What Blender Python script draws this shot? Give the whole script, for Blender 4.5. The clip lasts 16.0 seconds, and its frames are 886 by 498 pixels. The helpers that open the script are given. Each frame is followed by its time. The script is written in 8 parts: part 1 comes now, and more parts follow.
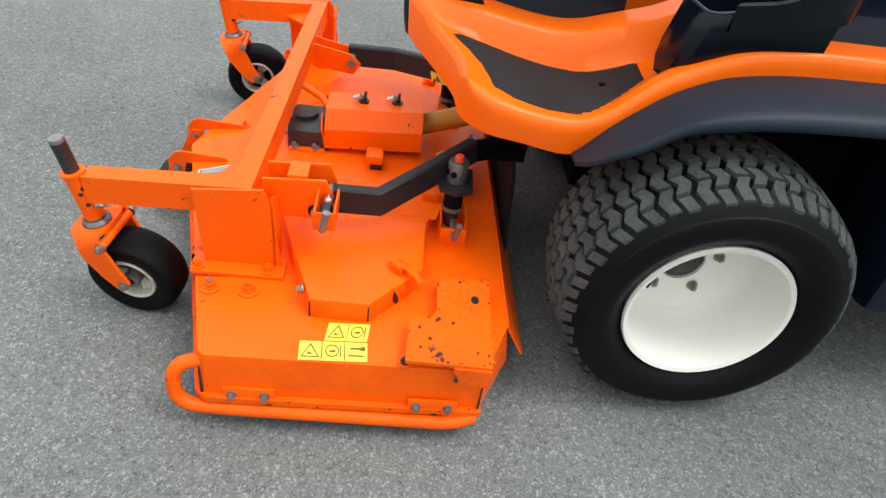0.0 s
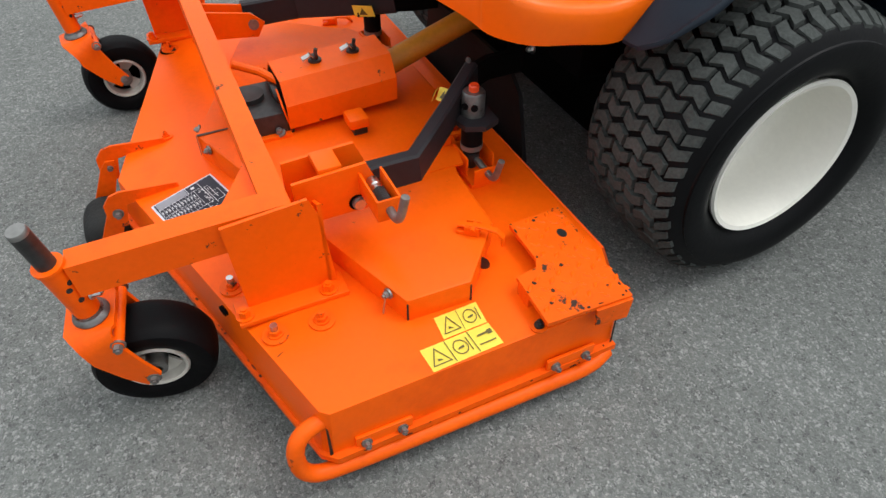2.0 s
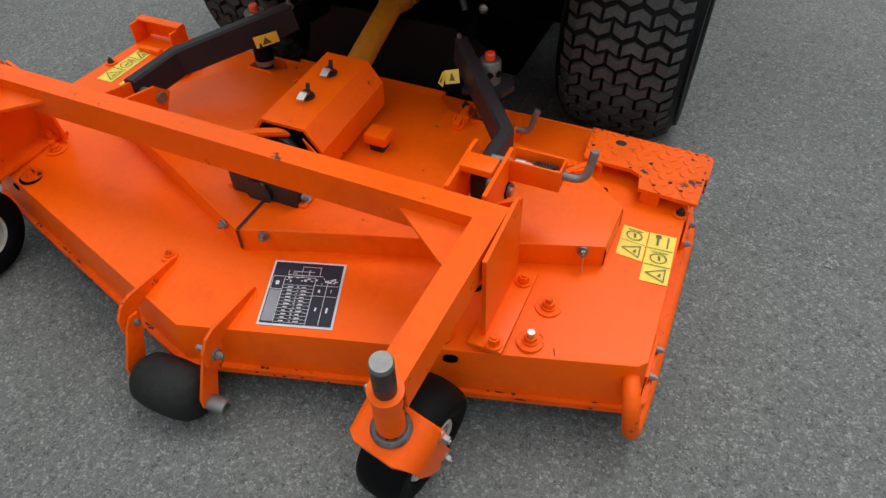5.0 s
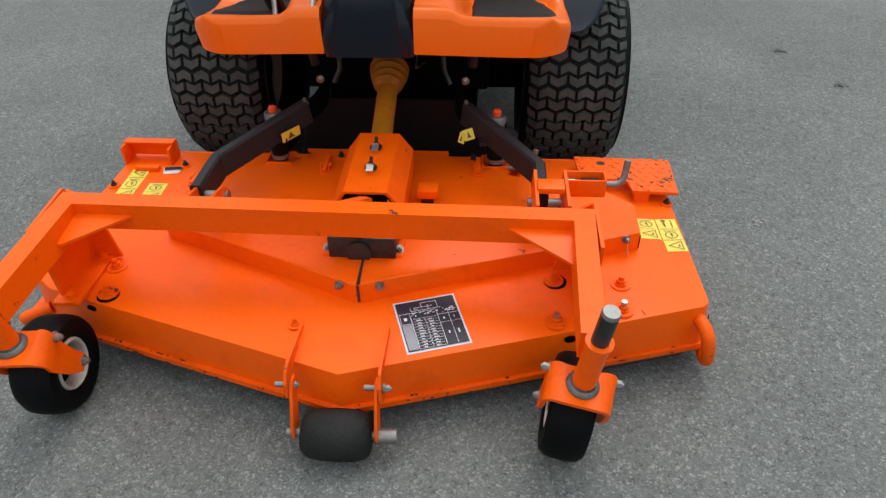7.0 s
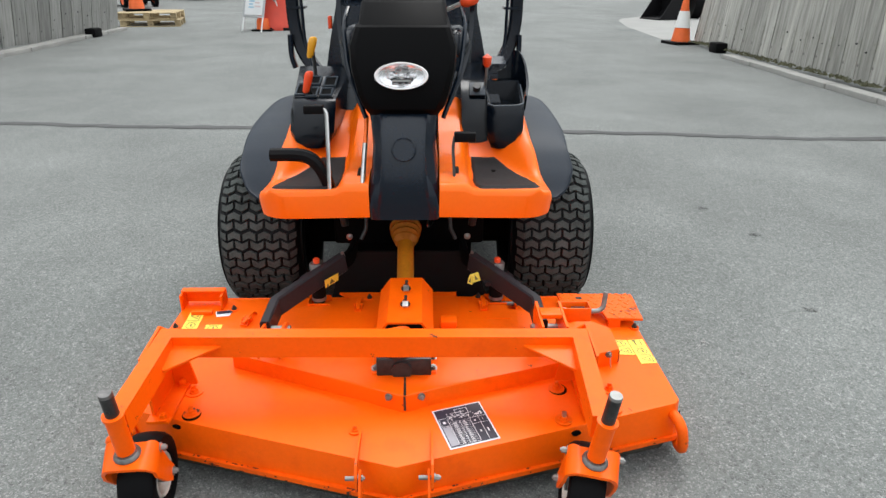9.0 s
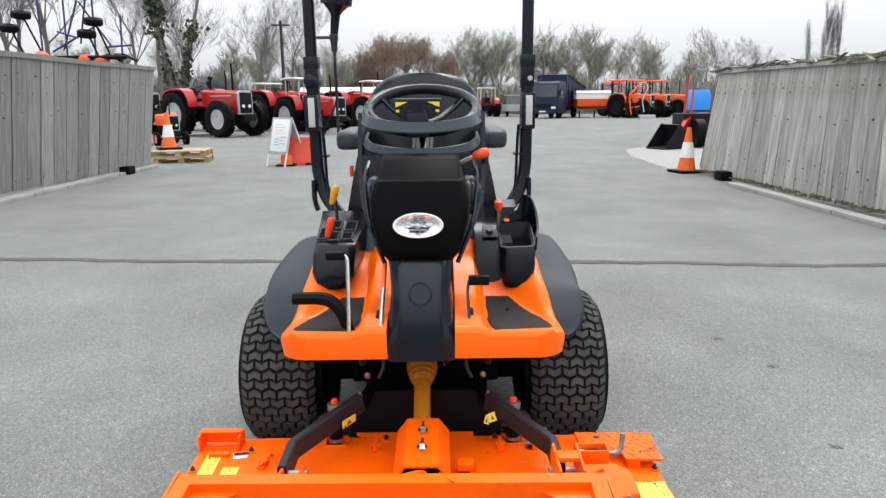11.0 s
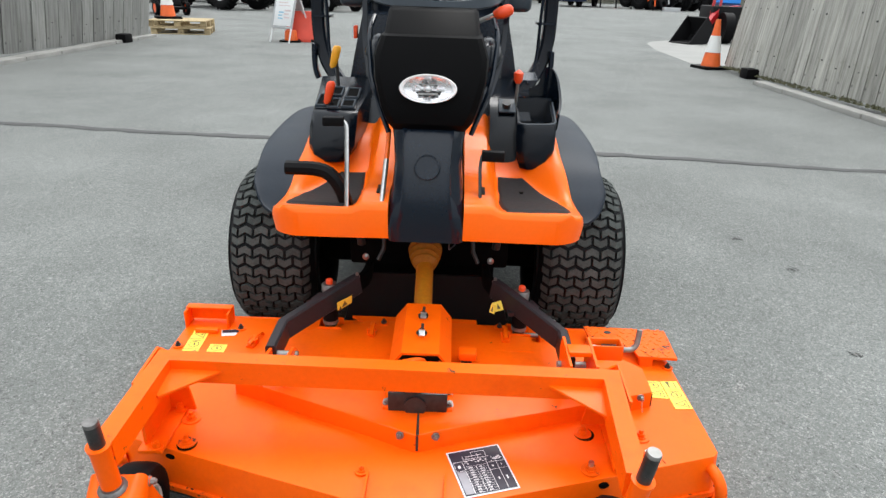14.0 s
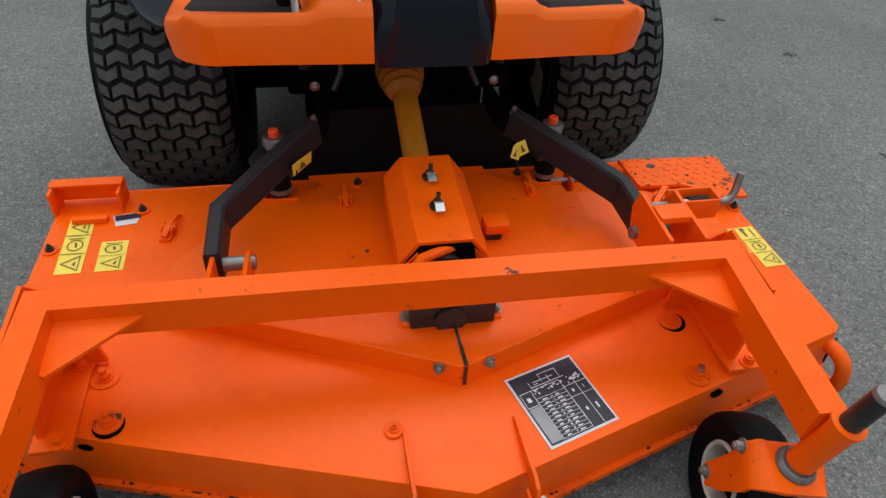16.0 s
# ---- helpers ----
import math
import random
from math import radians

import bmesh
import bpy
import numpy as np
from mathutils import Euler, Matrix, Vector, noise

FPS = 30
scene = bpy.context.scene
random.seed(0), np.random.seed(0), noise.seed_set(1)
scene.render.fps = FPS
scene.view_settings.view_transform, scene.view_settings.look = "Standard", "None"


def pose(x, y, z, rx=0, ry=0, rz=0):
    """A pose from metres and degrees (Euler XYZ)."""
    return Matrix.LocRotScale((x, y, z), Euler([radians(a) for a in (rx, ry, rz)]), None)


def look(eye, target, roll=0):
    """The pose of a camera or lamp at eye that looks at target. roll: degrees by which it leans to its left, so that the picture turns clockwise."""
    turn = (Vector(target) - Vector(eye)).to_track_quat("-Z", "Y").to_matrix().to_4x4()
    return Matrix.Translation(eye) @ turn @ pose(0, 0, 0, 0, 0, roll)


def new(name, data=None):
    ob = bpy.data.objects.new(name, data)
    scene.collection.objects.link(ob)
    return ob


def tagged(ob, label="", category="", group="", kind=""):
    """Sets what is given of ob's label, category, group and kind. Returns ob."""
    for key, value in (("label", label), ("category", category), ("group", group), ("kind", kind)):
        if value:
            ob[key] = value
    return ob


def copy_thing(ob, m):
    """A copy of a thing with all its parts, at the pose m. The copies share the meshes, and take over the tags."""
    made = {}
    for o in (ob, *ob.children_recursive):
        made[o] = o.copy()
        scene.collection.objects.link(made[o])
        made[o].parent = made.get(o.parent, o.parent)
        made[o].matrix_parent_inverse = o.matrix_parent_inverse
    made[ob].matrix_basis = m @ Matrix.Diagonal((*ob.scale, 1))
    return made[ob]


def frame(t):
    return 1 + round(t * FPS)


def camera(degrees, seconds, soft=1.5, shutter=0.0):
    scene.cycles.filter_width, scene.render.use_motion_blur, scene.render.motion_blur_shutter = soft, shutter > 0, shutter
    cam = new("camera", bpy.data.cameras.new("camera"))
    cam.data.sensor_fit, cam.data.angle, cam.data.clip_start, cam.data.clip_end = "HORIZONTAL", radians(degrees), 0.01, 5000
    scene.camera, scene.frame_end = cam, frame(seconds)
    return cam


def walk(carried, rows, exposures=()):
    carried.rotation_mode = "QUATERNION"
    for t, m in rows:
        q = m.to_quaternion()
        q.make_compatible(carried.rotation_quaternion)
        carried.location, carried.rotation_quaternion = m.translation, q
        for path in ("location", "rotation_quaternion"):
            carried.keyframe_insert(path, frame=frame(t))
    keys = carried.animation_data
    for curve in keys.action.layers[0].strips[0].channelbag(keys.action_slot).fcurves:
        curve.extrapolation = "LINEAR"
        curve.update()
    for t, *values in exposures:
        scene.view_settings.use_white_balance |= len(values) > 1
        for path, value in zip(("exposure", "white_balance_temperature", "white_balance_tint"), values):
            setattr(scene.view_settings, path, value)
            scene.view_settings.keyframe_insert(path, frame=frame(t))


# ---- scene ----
cam = camera(67.6, 16.0, 1.4)
# seconds, eye, target, roll
PATH = [
    (0, (1.558, -0.637, 1.126), (-0.004, -0.464, -0.111), 8.9),
    (0.5, (1.486, -0.705, 1.11), (-0.03, -0.422, -0.163), 9.2),
    (1, (1.452, -0.843, 1.087), (0.035, -0.365, -0.241), 7.9),
    (1.5, (1.4, -0.941, 1.071), (0.025, -0.367, -0.263), 6.4),
    (2, (1.289, -1.036, 1.029), (-0.019, -0.406, -0.346), 0.7),
    (2.5, (1.206, -1.112, 1.044), (0.047, -0.273, -0.354), -2.8),
    (3, (1.144, -1.255, 1.057), (0.159, -0.177, -0.31), -1.6),
    (3.5, (1.048, -1.344, 1.041), (0.093, -0.263, -0.344), -0.9),
    (4, (0.926, -1.414, 1.018), (0.101, -0.348, -0.461), -0.9),
    (4.5, (0.823, -1.52, 1.028), (0.121, -0.304, -0.397), -2.3),
    (5, (0.697, -1.629, 1.036), (0.104, -0.34, -0.374), -1.1),
    (5.2, (0.642, -1.641, 1.032), (0.07, -0.341, -0.376), -0.6),
    (7.3, (0.217, -2.091, 1.149), (0.172, -0.473, -0.026), 0.6),
    (7.5, (0.196, -2.142, 1.171), (0.173, -0.501, 0.028), 1.7),
    (8, (0.106, -2.253, 1.205), (0.119, -0.55, 0.157), 0.7),
    (8.2, (0.075, -2.297, 1.221), (0.128, -0.561, 0.229), 0.3),
    (10.3, (0.062, -2.405, 1.319), (0.062, -0.505, 0.694), -0.4),
    (10.5, (0.062, -2.408, 1.327), (0.056, -0.494, 0.747), -0.7),
    (11, (0.066, -2.423, 1.345), (0.067, -0.48, 0.87), -0.7),
    (11.5, (0.067, -2.431, 1.351), (0.063, -0.471, 0.956), -0.7),
    (12, (0.064, -2.438, 1.367), (0.051, -0.46, 1.068), -0.5),
    (12.5, (0.068, -2.431, 1.359), (0.06, -0.453, 1.062), -0.3),
    (13, (0.073, -2.406, 1.336), (0.051, -0.452, 0.908), 0.0),
    (13.5, (0.085, -2.361, 1.303), (0.07, -0.446, 0.728), 1.0),
    (14, (0.055, -2.247, 1.241), (0.047, -0.406, 0.459), 2.0),
    (14.5, (-0.021, -2.09, 1.188), (0.032, -0.341, 0.218), 1.6),
    (15, (-0.071, -1.93, 1.132), (0.074, -0.279, 0.013), 3.9),
    (15.5, (-0.103, -1.764, 1.09), (0.169, -0.197, -0.124), 4.3),
    (16, (-0.191, -1.652, 1.055), (0.14, -0.164, -0.239), 3.7),
]
EXPOSURES = [(0, 0.64), (0.5, 0.55), (1.0, 0.45), (1.5, 0.40), (2.5, 0.03), (3.5, -0.1), (4.5, -0.22), (5.2, -0.17), (7.3, 0.15), (8.0, 0.36), (10.5, 0.90), (13.5, 0.90), (14.5, 0.58), (15.5, 0.05), (16, -0.2)]
walk(cam, [(t, look(eye, target, roll)) for t, eye, target, roll in PATH], EXPOSURES)

# ---- world, sun ----
world = bpy.data.worlds.new("overcast_sky")
scene.world = world
world.use_nodes = True
wn, wl = world.node_tree.nodes, world.node_tree.links
wn.clear()
sky = wn.new("ShaderNodeTexSky")
sky.sky_type, sky.sun_disc = "NISHITA", False
sky.sun_elevation, sky.sun_rotation = radians(62), radians(18)
sky.air_density, sky.dust_density = 1.0, 3.0
grey = wn.new("ShaderNodeHueSaturation")
grey.inputs["Saturation"].default_value = 0.12
cloud = wn.new("ShaderNodeMix")
cloud.data_type = "RGBA"
cloud.inputs["Factor"].default_value = 0.72
cloud.inputs["B"].default_value = (9.35, 9.8, 10.15, 1)
# an overcast sky is brightest overhead
where, split, rise = wn.new("ShaderNodeTexCoord"), wn.new("ShaderNodeSeparateXYZ"), wn.new("ShaderNodeMapRange")
rise.inputs["From Min"].default_value, rise.inputs["From Max"].default_value = 0.0, 0.9
rise.inputs["To Min"].default_value, rise.inputs["To Max"].default_value = 0.52, 1.66
dome = wn.new("ShaderNodeVectorMath")
dome.operation = "SCALE"
wl.new(where.outputs["Generated"], split.inputs[0])
wl.new(split.outputs["Z"], rise.inputs["Value"])
back = wn.new("ShaderNodeBackground")
back.inputs["Strength"].default_value = 0.10
wout = wn.new("ShaderNodeOutputWorld")
wl.new(sky.outputs[0], grey.inputs["Color"])
wl.new(grey.outputs[0], cloud.inputs["A"])
wl.new(cloud.outputs["Result"], dome.inputs[0])
wl.new(rise.outputs[0], dome.inputs["Scale"])
wl.new(dome.outputs[0], back.inputs["Color"])
wl.new(back.outputs[0], wout.inputs[0])
sun_data = bpy.data.lights.new("sun", "SUN")
sun_data.energy, sun_data.angle, sun_data.color = 0.95, radians(25), (1.0, 0.98, 0.95)
sun = new("sun", sun_data)
sun.matrix_world = look((1.5, 4.5, 9), (0, 0, 0))


# ---- materials ----
def mat(name, colour, rough=0.5, metal=0.0, var=0.12, scale=6.0, fine=90.0, bump=0.0, coat=0.0, wear=None, wear_at=0.68, spec=0.5, edge=0.0, grime=None):
    """Painted or plain surface: colour that varies at two sizes, a little relief, and worn patches of another colour."""
    m = bpy.data.materials.new(name)
    m.use_nodes = True
    n, l = m.node_tree.nodes, m.node_tree.links
    b = n["Principled BSDF"]
    b.inputs["Metallic"].default_value = metal
    b.inputs["Specular IOR Level"].default_value = spec
    if coat:
        b.inputs["Coat Weight"].default_value, b.inputs["Coat Roughness"].default_value = coat, 0.12
    tc = n.new("ShaderNodeTexCoord")
    big, small = n.new("ShaderNodeTexNoise"), n.new("ShaderNodeTexNoise")
    big.inputs["Scale"].default_value, big.inputs["Detail"].default_value = scale, 5
    small.inputs["Scale"].default_value, small.inputs["Detail"].default_value = fine, 4
    l.new(tc.outputs["Object"], big.inputs["Vector"])
    l.new(tc.outputs["Object"], small.inputs["Vector"])
    mixn = n.new("ShaderNodeMix")
    mixn.inputs["Factor"].default_value = 0.4
    l.new(big.outputs["Fac"], mixn.inputs["A"])
    l.new(small.outputs["Fac"], mixn.inputs["B"])
    ramp = n.new("ShaderNodeValToRGB")
    lo = tuple(c * (1 - var) for c in colour)
    hi = tuple(min(1, c * (1 + var)) for c in colour)
    ramp.color_ramp.elements[0].position, ramp.color_ramp.elements[1].position = 0.3, 0.7
    ramp.color_ramp.elements[0].color, ramp.color_ramp.elements[1].color = (*lo, 1), (*hi, 1)
    l.new(mixn.outputs[0], ramp.inputs["Fac"])
    out = ramp.outputs[0]
    if grime:  # broad uneven smears
        gn, gr, gm = n.new("ShaderNodeTexNoise"), n.new("ShaderNodeMapRange"), n.new("ShaderNodeMix")
        gn.inputs["Scale"].default_value, gn.inputs["Detail"].default_value, gn.inputs["Roughness"].default_value = 6, 7, 0.68
        gr.inputs["From Min"].default_value, gr.inputs["From Max"].default_value, gr.inputs["To Max"].default_value = 0.54, 0.76, 0.6
        gm.data_type = "RGBA"
        gm.inputs["B"].default_value = (*grime, 1)
        l.new(tc.outputs["Object"], gn.inputs["Vector"])
        l.new(gn.outputs["Fac"], gr.inputs["Value"])
        l.new(gr.outputs[0], gm.inputs["Factor"])
        l.new(out, gm.inputs["A"])
        out = gm.outputs["Result"]
    if wear:
        w = n.new("ShaderNodeTexNoise")
        w.inputs["Scale"].default_value, w.inputs["Detail"].default_value, w.inputs["Roughness"].default_value = 22, 8, 0.7
        l.new(tc.outputs["Object"], w.inputs["Vector"])
        wr = n.new("ShaderNodeValToRGB")
        wr.color_ramp.elements[0].position, wr.color_ramp.elements[1].position = wear_at, wear_at + 0.03
        if edge:  # corners chip first
            geo, pt = n.new("ShaderNodeNewGeometry"), n.new("ShaderNodeMapRange")
            pt.inputs["From Min"].default_value, pt.inputs["From Max"].default_value = 0.52, 0.6
            pt.inputs["To Max"].default_value = edge
            l.new(geo.outputs["Pointiness"], pt.inputs["Value"])
            sm = n.new("ShaderNodeMath")
            l.new(w.outputs["Fac"], sm.inputs[0])
            l.new(pt.outputs[0], sm.inputs[1])
            l.new(sm.outputs[0], wr.inputs["Fac"])
        else:
            l.new(w.outputs["Fac"], wr.inputs["Fac"])
        mx = n.new("ShaderNodeMix")
        mx.data_type = "RGBA"
        mx.inputs["B"].default_value = (*wear, 1)
        l.new(wr.outputs[0], mx.inputs["Factor"])
        l.new(out, mx.inputs["A"])
        out = mx.outputs["Result"]
    l.new(out, b.inputs["Base Color"])
    rr = n.new("ShaderNodeMapRange")
    rr.inputs["To Min"].default_value, rr.inputs["To Max"].default_value = max(0.03, rough - 0.1), min(1, rough + 0.1)
    l.new(mixn.outputs[0], rr.inputs["Value"])
    l.new(rr.outputs[0], b.inputs["Roughness"])
    if bump:
        bp = n.new("ShaderNodeBump")
        bp.inputs["Strength"].default_value, bp.inputs["Distance"].default_value = bump, 0.004
        l.new(small.outputs["Fac"], bp.inputs["Height"])
        l.new(bp.outputs[0], b.inputs["Normal"])
    return m


def asphalt_mat(name, dark, light, stone):
    """Old asphalt: packed stone chips in a grey binder, with pale chips, stains and a fine relief."""
    m = bpy.data.materials.new(name)
    m.use_nodes = True
    n, l = m.node_tree.nodes, m.node_tree.links
    b = n["Principled BSDF"]
    tc = n.new("ShaderNodeTexCoord")
    warp = n.new("ShaderNodeTexNoise")
    warp.inputs["Scale"].default_value, warp.inputs["Detail"].default_value = 220, 2
    add = n.new("ShaderNodeVectorMath")
    add.operation = "MULTIPLY_ADD"
    add.inputs[1].default_value = (0.008, 0.008, 0.008)
    l.new(tc.outputs["Object"], warp.inputs["Vector"])
    l.new(warp.outputs["Color"], add.inputs[0])
    l.new(tc.outputs["Object"], add.inputs[2])
    shades = []
    for size in (230, 480):  # chips of two sizes
        vor = n.new("ShaderNodeTexVoronoi")
        vor.inputs["Scale"].default_value = size
        l.new(add.outputs[0], vor.inputs["Vector"])
        sep = n.new("ShaderNodeSeparateColor")
        l.new(vor.outputs["Color"], sep.inputs[0])
        chip = n.new("ShaderNodeValToRGB")
        e = chip.color_ramp.elements
        e[0].position, e[0].color = 0.0, (*dark, 1)
        e[1].position, e[1].color = 0.85, (*light, 1)
        chip.color_ramp.elements.new(0.98).color = (*stone, 1)
        l.new(sep.outputs[0], chip.inputs["Fac"])
        shades.append(chip)
        if size == 230:
            relief = vor
    bind = n.new("ShaderNodeMix")
    bind.data_type = "RGBA"
    bind.inputs["Factor"].default_value = 0.4
    l.new(shades[0].outputs[0], bind.inputs["A"])
    l.new(shades[1].outputs[0], bind.inputs["B"])
    # scattered pale flakes and dark pits
    flake = n.new("ShaderNodeTexVoronoi")
    flake.inputs["Scale"].default_value = 88
    bend = n.new("ShaderNodeVectorMath")
    bend.operation = "MULTIPLY_ADD"
    bend.inputs[1].default_value = (0.03, 0.03, 0.03)
    l.new(warp.outputs["Color"], bend.inputs[0])
    l.new(tc.outputs["Object"], bend.inputs[2])
    l.new(bend.outputs[0], flake.inputs["Vector"])
    fsep = n.new("ShaderNodeSeparateColor")
    l.new(flake.outputs["Color"], fsep.inputs[0])
    for low, high, colour in ((0.91, 0.92, stone), (0.24, 0.23, tuple(0.5 * d for d in dark))):
        pick, near, both, mx = n.new("ShaderNodeMapRange"), n.new("ShaderNodeMapRange"), n.new("ShaderNodeMath"), n.new("ShaderNodeMix")
        pick.inputs["From Min"].default_value, pick.inputs["From Max"].default_value = low, high
        near.inputs["From Min"].default_value, near.inputs["From Max"].default_value = 0.5, 0.28
        near.inputs["To Max"].default_value = 0.7
        l.new(fsep.outputs[1], pick.inputs["Value"])
        l.new(flake.outputs["Distance"], near.inputs["Value"])
        both.operation, mx.data_type = "MULTIPLY", "RGBA"
        l.new(pick.outputs[0], both.inputs[0])
        l.new(near.outputs[0], both.inputs[1])
        l.new(both.outputs[0], mx.inputs["Factor"])
        l.new(bind.outputs["Result"], mx.inputs["A"])
        mx.inputs["B"].default_value = (*colour, 1)
        bind = mx
    vor = relief
    # large stains
    st = n.new("ShaderNodeTexNoise")
    st.inputs["Scale"].default_value, st.inputs["Detail"].default_value, st.inputs["Roughness"].default_value = 0.9, 7, 0.62
    l.new(tc.outputs["Object"], st.inputs["Vector"])
    sr = n.new("ShaderNodeMapRange")
    sr.inputs["From Min"].default_value, sr.inputs["From Max"].default_value = 0.3, 0.7
    sr.inputs["To Min"].default_value, sr.inputs["To Max"].default_value = 0.8, 1.16
    l.new(st.outputs["Fac"], sr.inputs["Value"])
    mul = n.new("ShaderNodeVectorMath")
    mul.operation = "SCALE"
    l.new(bind.outputs["Result"], mul.inputs[0])
    l.new(sr.outputs[0], mul.inputs["Scale"])
    # spots of oil and gum
    sp = n.new("ShaderNodeTexVoronoi")
    sp.inputs["Scale"].default_value = 2.3
    l.new(add.outputs[0], sp.inputs["Vector"])
    spr = n.new("ShaderNodeMapRange")
    spr.inputs["From Min"].default_value, spr.inputs["From Max"].default_value = 0.03, 0.06
    spr.inputs["To Min"].default_value, spr.inputs["To Max"].default_value = 0.72, 1.0
    l.new(sp.outputs["Distance"], spr.inputs["Value"])
    mul2 = n.new("ShaderNodeVectorMath")
    mul2.operation = "SCALE"
    l.new(mul.outputs[0], mul2.inputs[0])
    l.new(spr.outputs[0], mul2.inputs["Scale"])
    l.new(mul2.outputs[0], b.inputs["Base Color"])
    b.inputs["Roughness"].default_value = 0.88
    b.inputs["Specular IOR Level"].default_value = 0.3
    bp = n.new("ShaderNodeBump")
    bp.inputs["Strength"].default_value, bp.inputs["Distance"].default_value = 0.5, 0.004
    l.new(vor.outputs["Distance"], bp.inputs["Height"])
    bp.invert = True
    l.new(bp.outputs[0], b.inputs["Normal"])
    return m


def wood_mat(name, colour, along=2, var=0.35, green=0.0):
    """Weathered boards: streaks along the grain, knots of dark, and each board in its own shade."""
    m = bpy.data.materials.new(name)
    m.use_nodes = True
    n, l = m.node_tree.nodes, m.node_tree.links
    b = n["Principled BSDF"]
    tc, mp = n.new("ShaderNodeTexCoord"), n.new("ShaderNodeMapping")
    sc = [26.0, 26.0, 26.0]
    sc[along] = 1.6
    mp.inputs["Scale"].default_value = sc
    l.new(tc.outputs["Object"], mp.inputs["Vector"])
    info = n.new("ShaderNodeObjectInfo")
    off = n.new("ShaderNodeVectorMath")
    off.operation = "MULTIPLY_ADD"
    off.inputs[1].default_value = (40, 40, 40)
    l.new(info.outputs["Random"], off.inputs[0])
    l.new(mp.outputs[0], off.inputs[2])
    g = n.new("ShaderNodeTexNoise")
    g.inputs["Scale"].default_value, g.inputs["Detail"].default_value, g.inputs["Roughness"].default_value = 1.0, 8, 0.65
    l.new(off.outputs[0], g.inputs["Vector"])
    r = n.new("ShaderNodeValToRGB")
    r.color_ramp.elements[0].position, r.color_ramp.elements[1].position = 0.28, 0.72
    r.color_ramp.elements[0].color = (*(c * (1 - var) for c in colour), 1)
    r.color_ramp.elements[1].color = (*(c * (1 + var * 0.7) for c in colour), 1)
    l.new(g.outputs["Fac"], r.inputs["Fac"])
    shade = n.new("ShaderNodeMapRange")
    shade.inputs["To Min"].default_value, shade.inputs["To Max"].default_value = 0.74, 1.16
    l.new(info.outputs["Random"], shade.inputs["Value"])
    sca = n.new("ShaderNodeVectorMath")
    sca.operation = "SCALE"
    l.new(r.outputs[0], sca.inputs[0])
    l.new(shade.outputs[0], sca.inputs["Scale"])
    out = sca.outputs[0]
    # knots and rot
    kn = n.new("ShaderNodeTexVoronoi")
    kn.inputs["Scale"].default_value = 5.5
    l.new(tc.outputs["Object"], kn.inputs["Vector"])
    kr = n.new("ShaderNodeMapRange")
    kr.inputs["From Min"].default_value, kr.inputs["From Max"].default_value = 0.05, 0.14
    kr.inputs["To Min"].default_value, kr.inputs["To Max"].default_value = 0.45, 1.0
    l.new(kn.outputs["Distance"], kr.inputs["Value"])
    s2 = n.new("ShaderNodeVectorMath")
    s2.operation = "SCALE"
    l.new(out, s2.inputs[0])
    l.new(kr.outputs[0], s2.inputs["Scale"])
    out = s2.outputs[0]
    if green:
        al = n.new("ShaderNodeTexNoise")
        al.inputs["Scale"].default_value, al.inputs["Detail"].default_value = 2.6, 6
        l.new(tc.outputs["Object"], al.inputs["Vector"])
        ar = n.new("ShaderNodeMapRange")
        ar.inputs["From Min"].default_value, ar.inputs["From Max"].default_value = 0.5, 0.75
        ar.inputs["To Max"].default_value = green
        l.new(al.outputs["Fac"], ar.inputs["Value"])
        mx = n.new("ShaderNodeMix")
        mx.data_type = "RGBA"
        mx.inputs["B"].default_value = (0.13, 0.15, 0.06, 1)
        l.new(ar.outputs[0], mx.inputs["Factor"])
        l.new(out, mx.inputs["A"])
        out = mx.outputs["Result"]
    l.new(out, b.inputs["Base Color"])
    b.inputs["Roughness"].default_value = 0.85
    bp = n.new("ShaderNodeBump")
    bp.inputs["Strength"].default_value, bp.inputs["Distance"].default_value = 0.5, 0.004
    l.new(g.outputs["Fac"], bp.inputs["Height"])
    l.new(bp.outputs[0], b.inputs["Normal"])
    return m


ORANGE_RGB = (0.92, 0.115, 0.0015)
orange = mat("orange_paint", ORANGE_RGB, 0.36, var=0.07, scale=3, bump=0.05, spec=0.18, wear=(0.06, 0.03, 0.02), wear_at=0.80, edge=0.16, grime=(0.66, 0.062, 0.002))
orange_worn = mat("worn_orange_paint", (0.86, 0.108, 0.002), 0.45, spec=0.18, var=0.14, scale=9, bump=0.2, wear=(0.05, 0.03, 0.022), wear_at=0.74, edge=0.13, grime=(0.45, 0.045, 0.004))
orange_gloss = mat("glossy_orange_plastic", (0.9, 0.138, 0.002), 0.32, var=0.04, scale=2, spec=0.3)
black_plastic = mat("black_plastic", (0.0034, 0.0078, 0.0155), 0.22, spec=0.34, var=0.2, scale=4, bump=0.03)
grey_plastic = mat("dark_grey_plastic", (0.0065, 0.0095, 0.015), 0.24, spec=0.25, var=0.15, scale=4, bump=0.04)
arm_paint = mat("dark_brown_grey_paint", (0.022, 0.020, 0.023), 0.45, spec=0.2, var=0.2, scale=8, bump=0.1, wear=(0.16, 0.13, 0.11), wear_at=0.73)
gloss_black = mat("glossy_black_moulding", (0.0022, 0.0045, 0.0085), 0.2, spec=0.27, var=0.25, scale=6, bump=0.04)
deep_black = mat("matt_black_moulding", (0.0014, 0.0014, 0.0017), 0.5, spec=0.06, var=0.25, scale=5, bump=0.03)
